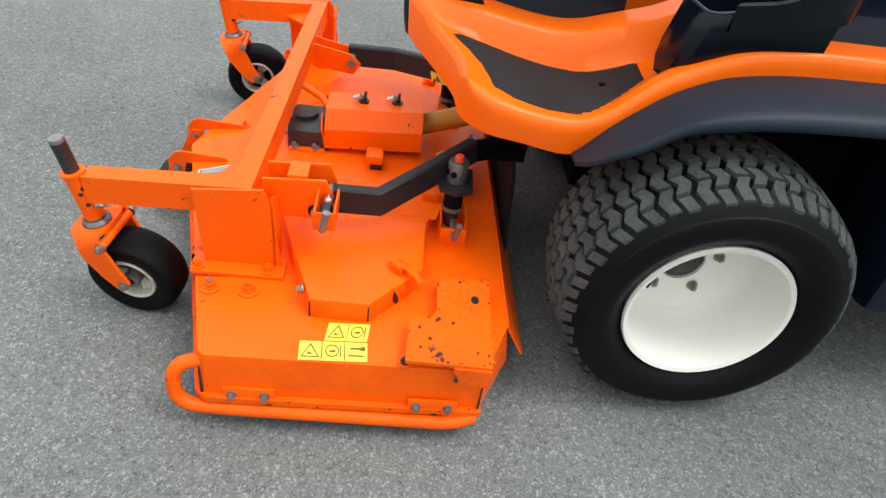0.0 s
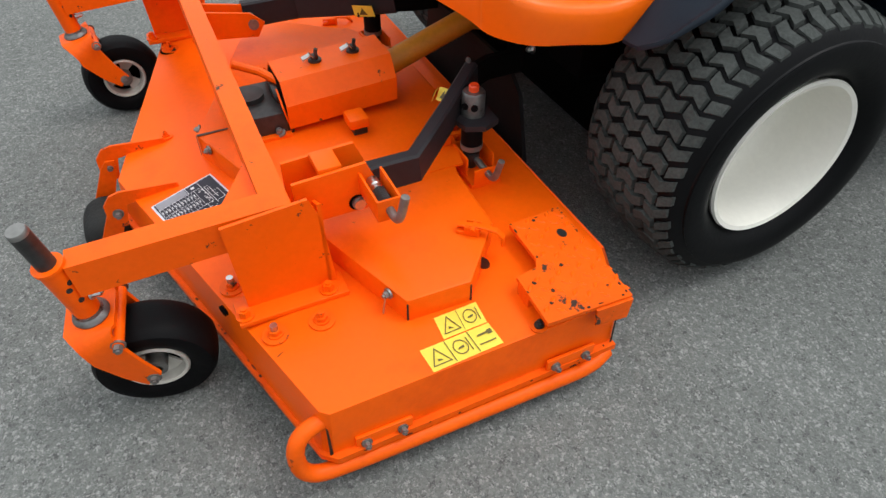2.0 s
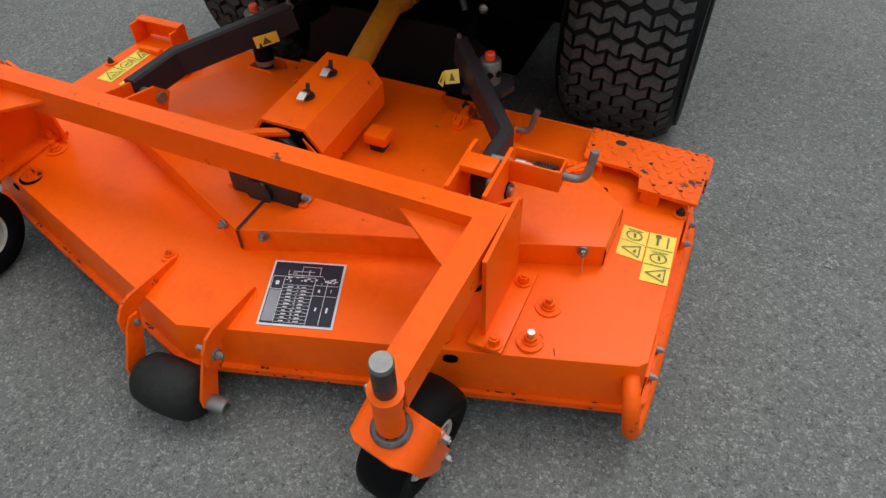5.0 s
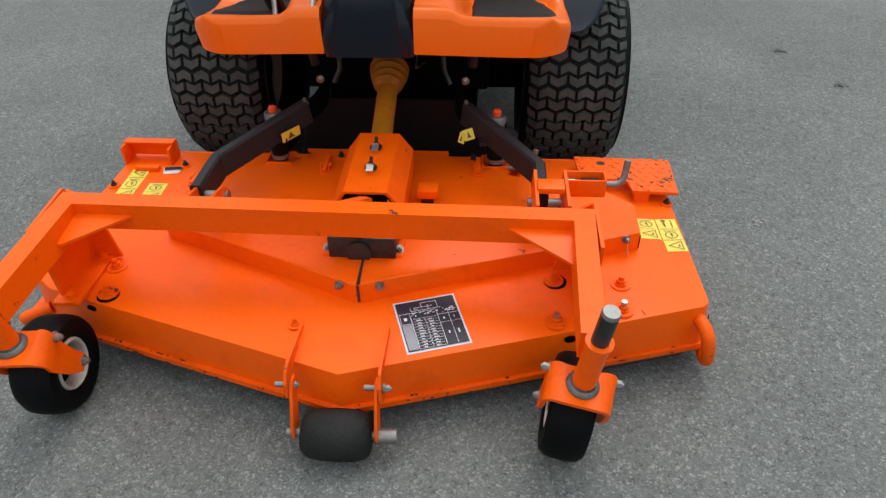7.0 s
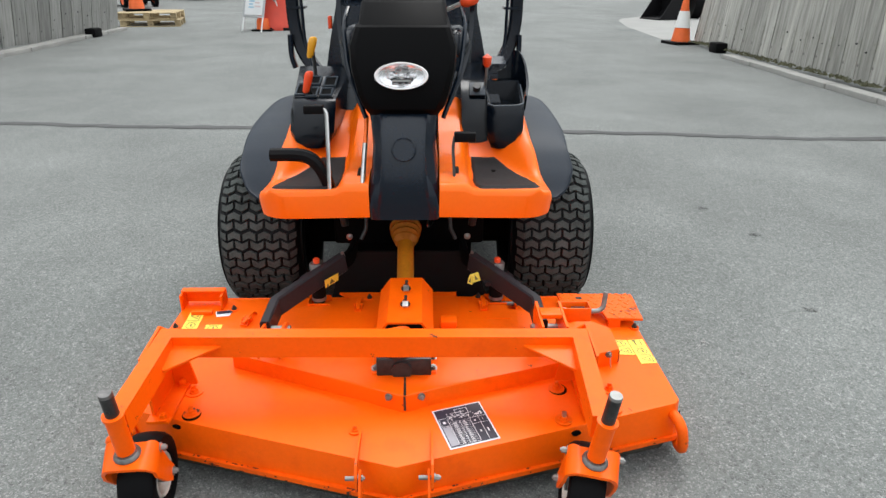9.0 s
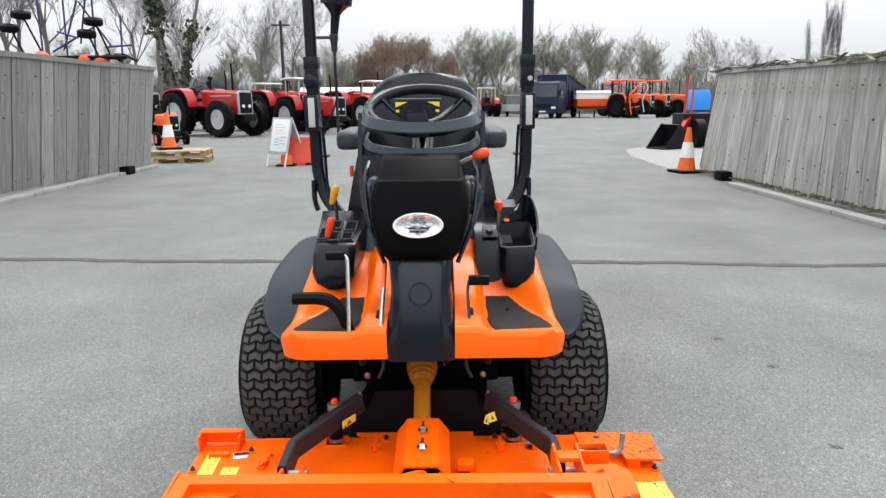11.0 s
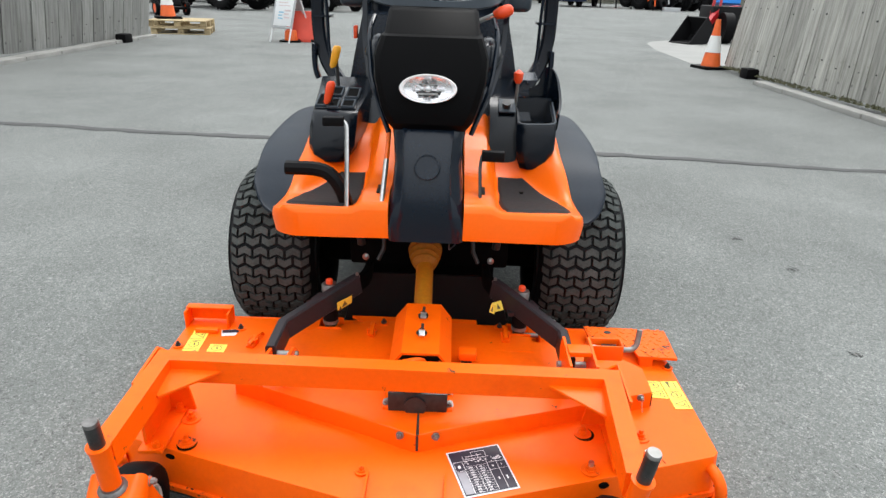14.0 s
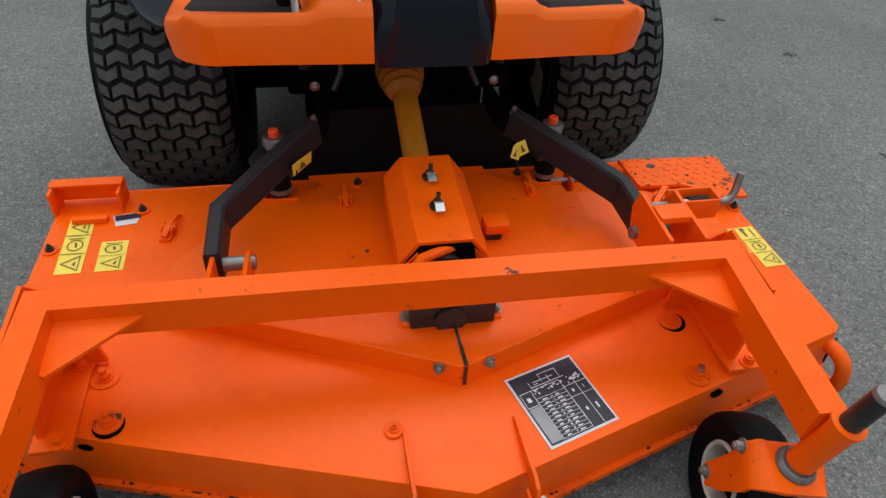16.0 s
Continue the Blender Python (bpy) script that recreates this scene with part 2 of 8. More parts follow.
guard_grey = mat("blue_grey_coated_bar", (0.027, 0.037, 0.048), 0.4, spec=0.3, var=0.2, scale=9, bump=0.05)
# darkened to near-black for the shade under the platform
belly_shade = mat("shaded_underbody_black", (0.004, 0.0042, 0.0046), 0.7, spec=0.2, var=0.25, scale=4, bump=0.08)
guard_plastic = mat("matt_blue_grey_plastic", (0.0115, 0.0185, 0.029), 0.52, spec=0.26, var=0.15, scale=5, bump=0.06)
bell_amber = mat("dirty_amber_plastic", (0.40, 0.15, 0.008), 0.55, var=0.3, scale=14, bump=0.1)
lens_white = mat("grubby_white_lens", (0.52, 0.54, 0.5), 0.35, var=0.12, scale=20)
rubber = mat("black_rubber", (0.0035, 0.0035, 0.004), 0.55, spec=0.09, var=0.25, scale=7, bump=0.15)
roller_rubber = mat("scuffed_roller_rubber", (0.017, 0.0175, 0.017), 0.72, spec=0.2, var=0.5, scale=18, fine=140, bump=0.35)
# near-black for shade under the body and in holes, and for flaked rings
shade_wear_black = mat("shade_and_wear_black", (0.0018, 0.0017, 0.0018), 0.8, spec=0.06, var=0.4, scale=9)
tyre_rubber = mat("smooth_tyre_rubber", (0.0035, 0.0038, 0.0045), 0.48, spec=0.13, var=0.25, scale=7, bump=0.1)
rim_white = mat("dirty_white_rim_paint", (0.5, 0.48, 0.43), 0.45, var=0.15, scale=30, wear=(0.12, 0.09, 0.06), wear_at=0.62)
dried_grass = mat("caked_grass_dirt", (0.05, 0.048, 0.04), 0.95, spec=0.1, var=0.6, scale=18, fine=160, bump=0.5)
tread_rubber = mat("dusty_tread_rubber", (0.06, 0.066, 0.063), 0.9, spec=0.1, var=0.45, scale=14, fine=160, bump=0.4)
mat_rubber = mat("ribbed_dark_mat", (0.021, 0.019, 0.0195), 0.8, spec=0.2, var=0.3, scale=10, fine=220, bump=0.5)
white_paint = mat("white_wheel_paint", (0.82, 0.805, 0.735), 0.35, var=0.05, scale=5, wear=(0.3, 0.22, 0.14), wear_at=0.78)
steel = mat("bright_zinc_steel", (0.55, 0.55, 0.54), 0.32, metal=1.0, var=0.2, scale=30)
dull_steel = mat("dull_steel", (0.26, 0.26, 0.25), 0.5, metal=0.8, var=0.3, scale=30, wear=(0.12, 0.07, 0.04), wear_at=0.66)
dark_steel = mat("oily_dark_steel", (0.05, 0.05, 0.05), 0.4, metal=0.6, var=0.4, scale=25)
lever_yellow = mat("amber_yellow_knob", (0.78, 0.36, 0.015), 0.4, var=0.06)
yellow_plastic = mat("aged_yellow_guard_plastic", (0.52, 0.2, 0.008), 0.5, var=0.18, scale=9, bump=0.1)
old_zinc = mat("weathered_zinc", (0.17, 0.165, 0.16), 0.45, metal=0.7, var=0.4, scale=60, wear=(0.05, 0.03, 0.02), wear_at=0.62)
bare_rust = mat("bare_rusty_steel", (0.04, 0.021, 0.014), 0.8, spec=0.2, var=0.5, scale=60)
sticker_yellow = mat("yellow_sticker", (0.82, 0.64, 0.07), 0.45, var=0.08, scale=25)
sticker_line = mat("black_sticker_print", (0.12, 0.095, 0.025), 0.5)
sticker_dark = mat("dark_blue_grey_label", (0.022, 0.024, 0.038), 0.35, spec=0.25, var=0.15, scale=30)
sticker_white = mat("silver_white_label", (0.62, 0.63, 0.66), 0.4, var=0.1, scale=30)
sticker_grey = mat("worn_silver_label", (0.24, 0.25, 0.28), 0.4, var=0.15, scale=40)
red_knob = mat("orange_red_knob", (0.8, 0.07, 0.012), 0.35, var=0.05)
glass_clear = bpy.data.materials.new("clear_lamp_glass")
glass_clear.use_nodes = True
gb = glass_clear.node_tree.nodes["Principled BSDF"]
gb.inputs["Alpha"].default_value, gb.inputs["Roughness"].default_value, gb.inputs["IOR"].default_value = 0.04, 0.02, 1.45
amber = bpy.data.materials.new("amber_beacon_plastic")
amber.use_nodes = True
gb = amber.node_tree.nodes["Principled BSDF"]
gb.inputs["Transmission Weight"].default_value, gb.inputs["Roughness"].default_value = 0.8, 0.08
gb.inputs["Base Color"].default_value = (0.95, 0.30, 0.008, 1)
lamp_silver = mat("lamp_silver", (0.86, 0.86, 0.88), 0.3, metal=0.1, var=0.22, scale=70)
satin = mat("satin_reflector", (0.78, 0.78, 0.8), 0.2, metal=0.9, var=0.12, scale=60)
chrome = mat("chrome_reflector", (0.75, 0.75, 0.76), 0.12, metal=1.0, var=0.05)
asphalt = asphalt_mat("worn_asphalt", (0.094, 0.101, 0.097), (0.182, 0.191, 0.182), (0.335, 0.345, 0.33))
concrete = mat("pale_concrete", (0.27, 0.268, 0.25), 0.9, var=0.25, scale=3, fine=60, bump=0.3)
spot_white = mat("worn_white_paint_spot", (0.3, 0.3, 0.29), 0.8, var=0.3, scale=90)
tar = mat("dark_joint_filler", (0.055, 0.055, 0.055), 0.85, var=0.4, scale=9, bump=0.3)
board_grey = wood_mat("weathered_grey_boards", (0.265, 0.265, 0.25), 2, 0.4, 0.2)
board_green = wood_mat("mossy_grey_boards", (0.39, 0.385, 0.35), 2, 0.5, 0.4)
pallet_wood = wood_mat("pale_pallet_wood", (0.42, 0.33, 0.19), 0, 0.35)


# ---- mesh helpers ----
def box(bm, c, s, m=None):
    t = Matrix.Translation(c) @ (m if m is not None else Matrix()) @ Matrix.Diagonal((*s, 1))
    return bmesh.ops.create_cube(bm, size=1, matrix=t)["verts"]


def plate(bm, pts, thick):
    """A flat polygon with thickness; thick is the way in which it is pushed out."""
    a = [bm.verts.new(p) for p in pts]
    b = [bm.verts.new(Vector(p) + Vector(thick)) for p in pts]
    n = len(pts)
    bm.faces.new(a)
    bm.faces.new(b[::-1])
    for i in range(n):
        bm.faces.new((a[i], b[i], b[(i + 1) % n], a[(i + 1) % n]))


def prism(bm, pts, z0, z1):
    plate(bm, [(x, y, z0) for x, y in pts], (0, 0, z1 - z0))


def ring_loft(bm, rings, cap=True, closed=True):
    vs = [[bm.verts.new(p) for p in r] for r in rings]
    n = len(vs[0])
    for a, b in zip(vs, vs[1:]):
        for i in range(n if closed else n - 1):
            j = (i + 1) % n
            bm.faces.new((a[i], a[j], b[j], b[i]))
    if cap and closed:
        bm.faces.new(vs[0][::-1])
        bm.faces.new(vs[-1])
    return vs


def rounded(pts, r, n=5):
    """A polyline with its inner corners rounded."""
    pts = [Vector(p) for p in pts]
    out = [pts[0]]
    for a, b, c in zip(pts, pts[1:], pts[2:]):
        ra, rc = min(r, (a - b).length * 0.49), min(r, (c - b).length * 0.49)
        p, q = b + (a - b).normalized() * ra, b + (c - b).normalized() * rc
        for i in range(n + 1):
            t = i / n
            out.append((1 - t) ** 2 * p + 2 * t * (1 - t) * b + t * t * q)
    return out + [pts[-1]]


def sweep(bm, pts, prof, up=(0, 0, 1), cap=True, loop=False):
    """Sweeps a profile of (side, up) pairs along a polyline."""
    pts = [Vector(p) for p in pts]
    rings, n = [], len(pts)
    for i, p in enumerate(pts):
        if loop:
            d0, d1 = (p - pts[i - 1]).normalized(), (pts[(i + 1) % n] - p).normalized()
        else:
            d0 = (p - pts[i - 1]).normalized() if i else (pts[1] - p).normalized()
            d1 = (pts[i + 1] - p).normalized() if i < n - 1 else d0
        d = (d0 + d1).normalized()
        side = d.cross(Vector(up))
        if side.length < 1e-3:
            side = d.cross(Vector((0, 1, 0)))
        side.normalize()
        u = side.cross(d).normalized()
        k = 1 / max(0.5, d.dot(d1))
        rings.append([p + side * a * k + u * b for a, b in prof])
    if loop:
        rings.append(rings[0])
    ring_loft(bm, rings, cap and not loop)
    if loop:
        bmesh.ops.remove_doubles(bm, verts=bm.verts, dist=1e-6)


def circle(r, n=12):
    return [(r * math.cos(2 * math.pi * i / n), r * math.sin(2 * math.pi * i / n)) for i in range(n)]


def tube(bm, pts, r, n=12, loop=False):
    pts = [Vector(p) for p in pts]
    d = (pts[-1] - pts[0]).normalized() if not loop else Vector((0, 0, 0))
    up = (0, 0, 1) if abs(d.z) < 0.9 else (0, 1, 0)
    sweep(bm, pts, circle(r, n), up, loop=loop)


def rect(w, h, b=0.0):
    w, h = w / 2, h / 2
    if not b:
        return [(-w, -h), (w, -h), (w, h), (-w, h)]
    return [(-w + b, -h), (w - b, -h), (w, -h + b), (w, h - b), (w - b, h), (-w + b, h), (-w, h - b), (-w, -h + b)]


def lathe(bm, prof, m, n=32, closed=False):
    """Turns a profile of (radius, height) about the local z axis of m."""
    rings = []
    for r, h in prof:
        rings.append([m @ Vector((r * math.cos(2 * math.pi * i / n), r * math.sin(2 * math.pi * i / n), h)) for i in range(n)])
    if closed:
        rings.append(rings[0])
    ring_loft(bm, rings, cap=not closed)
    if closed:
        bmesh.ops.remove_doubles(bm, verts=bm.verts, dist=1e-6)


def along(a, b):
    """The pose at a whose z axis points to b."""
    d = Vector(b) - Vector(a)
    return Matrix.Translation(a) @ d.to_track_quat("Z", "Y").to_matrix().to_4x4()


def cyl(bm, a, b, r, r2=None, n=16):
    h = (Vector(b) - Vector(a)).length
    lathe(bm, [(r, 0), (r if r2 is None else r2, h)], along(a, b), n)


def bolt(bm, p, d, r=0.009, h=0.008, washer=True):
    """A hexagon head on a washer at p, standing out along d."""
    d = Vector(d).normalized()
    p, r = Vector(p), r * 0.78
    if washer:
        cyl(bm, p, p + d * 0.003, r * 1.55, n=14)
    cyl(bm, p + d * 0.002, p + d * (0.003 + h), r, n=6)
    cyl(bm, p + d * (0.003 + h), p + d * (0.006 + h), r * 0.55, n=10)


def rim_round(bm, w, seg=2, ang=28):
    es = [e for e in bm.edges if len(e.link_faces) == 2 and e.calc_face_angle(0) > radians(ang)]
    bmesh.ops.bevel(bm, geom=es, offset=w, segments=seg, profile=0.6, affect="EDGES", clamp_overlap=True)


def smooth01(t):
    t = max(0.0, min(1.0, t))
    return t * t * (3 - 2 * t)


def course(stops, y):
    """A height or width that runs smoothly through a few stops along y."""
    if y <= stops[0][0]:
        return stops[0][1]
    for i, ((a, p), (b, q)) in enumerate(zip(stops, stops[1:])):
        if y <= b:
            a0, p0 = stops[max(0, i - 1)]
            b1, q1 = stops[min(len(stops) - 1, i + 2)]
            h, t = b - a, (y - a) / (b - a)
            m0 = (q - p0) / (b - a0) * h
            m1 = (q1 - p) / (b1 - a) * h
            return (2 * t ** 3 - 3 * t * t + 1) * p + (t ** 3 - 2 * t * t + t) * m0 + (3 * t * t - 2 * t ** 3) * q + (t ** 3 - t * t) * m1
    return stops[-1][1]


def flow(rows, k):
    """Rows of numbers made finer: k smooth steps from each row to the next."""
    cols = [[(i, r[c]) for i, r in enumerate(rows)] for c in range(len(rows[0]))]
    return [tuple(course(col, i / k) for col in cols) for i in range(k * (len(rows) - 1) + 1)]


WARP = [None]  # a bend that runs through several moulded parts
PLAN = [1.0, Vector((0, 0, 0))]  # metres to a unit of the plan that is being built, and its origin in plan units


def thing(name, at, label, category, group="", kind=""):
    ob = new(name)
    ob.empty_display_size = 0.1
    ob.location = (Vector(at) + PLAN[1]) * PLAN[0]
    return tagged(ob, label, category, group, kind)


def part(name, bm, material, parent=None, label="", bevel=0.0, smooth=35, seg=2):
    """One mesh in world places, put under its thing or part."""
    if bevel:
        rim_round(bm, bevel, seg)
    bmesh.ops.recalc_face_normals(bm, faces=bm.faces)
    if PLAN[0] != 1.0:
        for v in bm.verts:
            p = v.co + PLAN[1]
            v.co = (WARP[0](p) if WARP[0] else p) * PLAN[0]
    me = bpy.data.meshes.new(name)
    bm.to_mesh(me)
    bm.free()
    me.materials.append(material)
    if smooth:
        for p in me.polygons:
            p.use_smooth = True
        me.set_sharp_from_angle(angle=radians(smooth))
    ob = new(name, me)
    if parent is not None:
        ob.parent = parent
        top = parent
        while top.parent is not None:
            top = top.parent
        if parent is top:
            ob.matrix_parent_inverse = Matrix.Translation(-Vector(top.location))
    if label:
        ob["label"] = label
    return ob


def one(name, material, build, parent=None, label="", bevel=0.0, smooth=35, seg=2):
    bm = bmesh.new()
    build(bm)
    return part(name, bm, material, parent, label, bevel, smooth, seg)


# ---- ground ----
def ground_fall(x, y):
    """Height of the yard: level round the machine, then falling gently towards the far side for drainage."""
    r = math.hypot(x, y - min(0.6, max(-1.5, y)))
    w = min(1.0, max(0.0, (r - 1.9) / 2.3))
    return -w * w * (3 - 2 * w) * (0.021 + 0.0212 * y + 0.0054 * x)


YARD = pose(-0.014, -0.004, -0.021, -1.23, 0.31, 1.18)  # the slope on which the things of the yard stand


def ground_sheet(bm):
    xs = sorted({*np.linspace(-8, 8, 49), -60, -30, -14, 14, 30, 60, -400, 400, -2000, 2000})
    ys = sorted({*np.linspace(-8, 8, 49), 12, 20, 30, 50, 80, 400, 2500, -14, -40, -400, -1500})
    vs = [[bm.verts.new((x, y, ground_fall(x, max(y, -8)))) for x in xs] for y in ys]
    for a, b in zip(vs, vs[1:]):
        for i in range(len(xs) - 1):
            bm.faces.new((a[i], a[i + 1], b[i + 1], b[i]))


ground = tagged(one("ground", asphalt, ground_sheet), "worn grey asphalt yard with stone chips and stains", "ground", kind="structure")


def strip(bm, pts, w, z, wob=0.0, seed=0):
    rnd = random.Random(seed)
    fine = []
    for a, b in zip(pts, pts[1:]):
        k = max(2, int((Vector(b) - Vector(a)).length / 0.12))
        fine += [Vector(a).lerp(Vector(b), i / k) for i in range(k)]
    fine.append(Vector(pts[-1]))
    low, high = [], []
    for i, p in enumerate(fine):
        d = (fine[min(i + 1, len(fine) - 1)] - fine[max(i - 1, 0)]).normalized()
        s = Vector((-d.y, d.x))
        j = rnd.uniform(-wob, wob)
        q = p - s * (w / 2 + rnd.uniform(-wob, wob)) + s * j
        low.append(bm.verts.new((*q, z + ground_fall(*q))))
        q = p + s * (w / 2 + rnd.uniform(-wob, wob)) + s * j
        high.append(bm.verts.new((*q, z + ground_fall(*q))))
    for i in range(len(fine) - 1):
        bm.faces.new((low[i], low[i + 1], high[i + 1], high[i]))


JOINT = [(-12, 4.1), (-3.78, 3.16), (-3.1, 3.13), (-2.23, 2.94), (-1.36, 2.79), (1.1, 2.62), (2.32, 2.64), (3.55, 2.74), (12, 3.1)]
tagged(one("ground_joint", tar, lambda bm: strip(bm, JOINT, 0.105, 0.004, 0.012)), "dark filled joint across the asphalt", "road joint", kind="structure")


def ground_spot(x, y, r, material, label, seed):
    """An uneven splash on the asphalt with a few drops round it."""
    rnd = random.Random(seed)

    def build(bm):
        z = ground_fall(x, y) + 0.002
        for dx, dy, q in ([(rnd.gauss(0, r * 0.8), rnd.gauss(0, r * 0.8), r * rnd.uniform(0.12, 0.36)) for _ in range(22)]):
            plate(bm, [(x + dx + q * rnd.uniform(0.6, 1.15) * math.cos(t), y + dy + q * rnd.uniform(0.6, 1.15) * math.sin(t), z) for t in np.linspace(0, 2 * math.pi, 7, endpoint=False)], (0, 0, 0.0006))
    tagged(one("ground_spot", material, build, smooth=0), label, "stain", "stains on the asphalt", "structure")


ground_spot(1.04, -0.40, 0.013, spot_white, "small white paint spot on the grey asphalt", 1)
for k, (x, y, r) in enumerate(((1.55, -0.17, 0.012), (1.67, 0.58, 0.016), (1.55, 0.95, 0.02))):
    ground_spot(x, y, r, tar, "small dark oil spot on the grey asphalt", 2 + k)


# ---- tyres ----
def tyre_profile(R, half, bead, crown=0.012):
    """(radius, height) from one bead over the tread to the other."""
    p = [(bead, -half * 0.72), (bead + 0.012, -half * 0.86), (bead + 0.35 * (R - bead), -half * 1.0), (bead + 0.65 * (R - bead), -half * 1.0),
         (R - 0.035, -half * 0.95), (R - 0.014, -half * 0.84), (R - crown * 0.55, -half * 0.65), (R - crown * 0.15, -half * 0.3)]
    return flow(p + [(r, -h) for r, h in p[::-1]], 3)


def chevron_tread(bm, m, R, half, rows, across, depth, way=1, crown=0.012):
    """Chevron blocks in brick bond round a tyre whose axle is the z axis of m; the grooves run in zigzags."""
    pitch, width, zig, tall = 2 * math.pi / rows, 2 * half / across, 0.17, 0.35

    def at(u, a, lift):
        k = min(1.0, abs(u) / half)
        r = R - crown * k * k + lift - (0.012 * max(0, k - 0.8) / 0.2)
        return m @ Vector((r * math.cos(a), r * math.sin(a), u))
    for i in range(rows):
        odd = i % 2
        for j in range(across + odd):
            u0 = -half + (j + 0.5 - 0.5 * odd) * width
            ring = []
            for s, v in ((-0.43, -tall), (0.0, -tall), (0.43, -tall), (0.43, tall), (0.0, tall), (-0.43, tall)):
                peak = (s == 0.0) != bool(odd)
                u = max(-half, min(half, u0 + s * width))
                ring.append((u, (i + v + way * (zig if peak else -zig)) * pitch))
            if odd and j in (0, across):  # half blocks at the shoulders run square
                keep = [k for k in range(6) if abs(ring[k][0]) < half - 1e-6 or k in ((1, 4))]
                ring = [ring[k] for k in keep]
            lo = [bm.verts.new(at(u, a, -0.006)) for u, a in ring]
            q = len(ring)
            cu, ca = sum(u for u, _ in ring) / q, sum(a for _, a in ring) / q
            hi = [bm.verts.new(at(cu + (u - cu) * 0.96, ca + (a - ca) * 0.94, depth)) for u, a in ring]
            if q == 6:
                bm.faces.new((hi[0], hi[1], hi[4], hi[5]))
                bm.faces.new((hi[1], hi[2], hi[3], hi[4]))
            else:
                bm.faces.new(hi)
            for k in range(q):
                w = (k + 1) % q
                bm.faces.new((lo[k], lo[w], hi[w], hi[k]))


AX = pose(0, 0, 0, 0, 90, 0)  # turns z onto x


def drive_wheel(parent, x, y, z, side, R=0.2555, half=0.13):
    """A turf wheel with a deep white dish; side is +1 where its face looks to +x."""
    m = Matrix.Translation((x, y, z)) @ pose(0, 0, 0, 0, 90 * side, 0)
    wheel = one("wheel", tyre_rubber, lambda bm: lathe(bm, [*tyre_profile(R - 0.006, half, 0.141)], m, 56, closed=True), parent, "wide turf tyre with chevron tread")
    one("tread", tread_rubber, lambda bm: chevron_tread(bm, m, R - 0.004, half * 0.885, 54, 5, 0.0065, side), wheel, "dusty chevron tread blocks", smooth=0)
    dish = [(0.142, half * 0.80), (0.147, half * 0.86), (0.1445, half * 0.90), (0.137, half * 0.88), (0.1335, half * 0.78), (0.131, half * 0.3), (0.128, 0.0),
            (0.121, -half * 0.12), (0.112, -half * 0.2), (0.047, -half * 0.25), (0.041, -half * 0.22), (0.041, -half * 0.34), (0.116, -half * 0.32), (0.134, -half * 0.5), (0.141, half * 0.3)]
    one("rim", white_paint, lambda bm: lathe(bm, dish, m, 56, closed=True), wheel, "deep white steel rim")
    one("hub", dark_steel, lambda bm: lathe(bm, [(0.0405, -half * 0.5), (0.0405, -half * 0.27), (0.027, -half * 0.2), (0.0005, -half * 0.2)], m, 24), wheel)
    for k in range(5):
        a = 2 * math.pi * k / 5 + 0.6
        p = m @ Vector((0.067 * math.cos(a), 0.067 * math.sin(a), -half * 0.24))
        one("wheel_bolt", dull_steel, lambda bm: bolt(bm, p, m.to_3x3() @ Vector((0, 0, 1)), 0.009, 0.01), wheel)
    a = -1.75 if side > 0 else 0.6
    p = m @ Vector((0.128 * math.cos(a), 0.128 * math.sin(a), half * 0.35))
    q = m @ Vector((0.1 * math.cos(a), 0.1 * math.sin(a), half * 0.55))
    one("valve", rubber, lambda bm: cyl(bm, p, q, 0.005, n=8), wheel)
    return wheel


# ---- the deck ----
PLAN[:] = [1.14, Vector((0, -0.032, 0))]
deck = thing("mower_deck", (0, -0.65, 0), "orange steel mower deck with chipped paint under its lift frame", "mower deck")
ZT = 0.158
SHELL = [(-0.656, -0.298), (0.53, -0.298), (0.638, -0.342), (0.643, -0.801), (0.632, -0.813), (-0.009, -0.999), (-0.6, -0.822), (-0.652, -0.782), (-0.656, -0.73)]


def deck_z(x, y):
    """Height of the deck's pressed top: a low crown in the middle, sloping down to the front edge."""
    return ZT + 0.007 * math.exp(-(x / 0.3) ** 2) - 0.1 * max(0.0, -0.80 - y)


def shell(bm):
    top = [bm.verts.new((x, y, ZT)) for x, y in SHELL]
    out = [(x * 1.006, y - (0.006 if y < -0.7 else 0), z) for x, y, z in [(x, y, 0.07) for x, y in SHELL]]
    out[0], out[1] = (-0.656, -0.284, 0.075), (0.53, -0.284, 0.075)
    low = [bm.verts.new(p) for p in out]  # the skirt stands almost upright
    n = len(top)
    bm.faces.new(top)
    bm.faces.new(low[::-1])
    for i in range(n):
        bm.faces.new((top[i], low[i], low[(i + 1) % n], top[(i + 1) % n]))
    for axis, cuts in ((0, (-0.45, -0.3, -0.15, 0.0, 0.15, 0.3, 0.45)), (1, (-0.80, -0.87))):
        for c in cuts:
            at, way = Vector((0, 0, 0)), Vector((0, 0, 0))
            at[axis], way[axis] = c, 1.0
            bmesh.ops.bisect_plane(bm, geom=bm.verts[:] + bm.edges[:] + bm.faces[:], plane_co=at, plane_no=way)
    for v in bm.verts:
        if v.co.z > ZT - 0.001:
            v.co.z = deck_z(v.co.x, v.co.y)


part_shell = one("shell", orange, shell, deck, bevel=0.012, seg=3)


def lip(bm):
    pts = [(0.647, -0.345), (0.652, -0.806), (0.638, -0.822), (-0.009, -1.012), (-0.604, -0.834), (-0.666, -0.788), (-0.668, -0.31)]
    sweep(bm, [(x * 0.995, y + 0.006, 0.064) for x, y in pts], rect(0.018, 0.012))


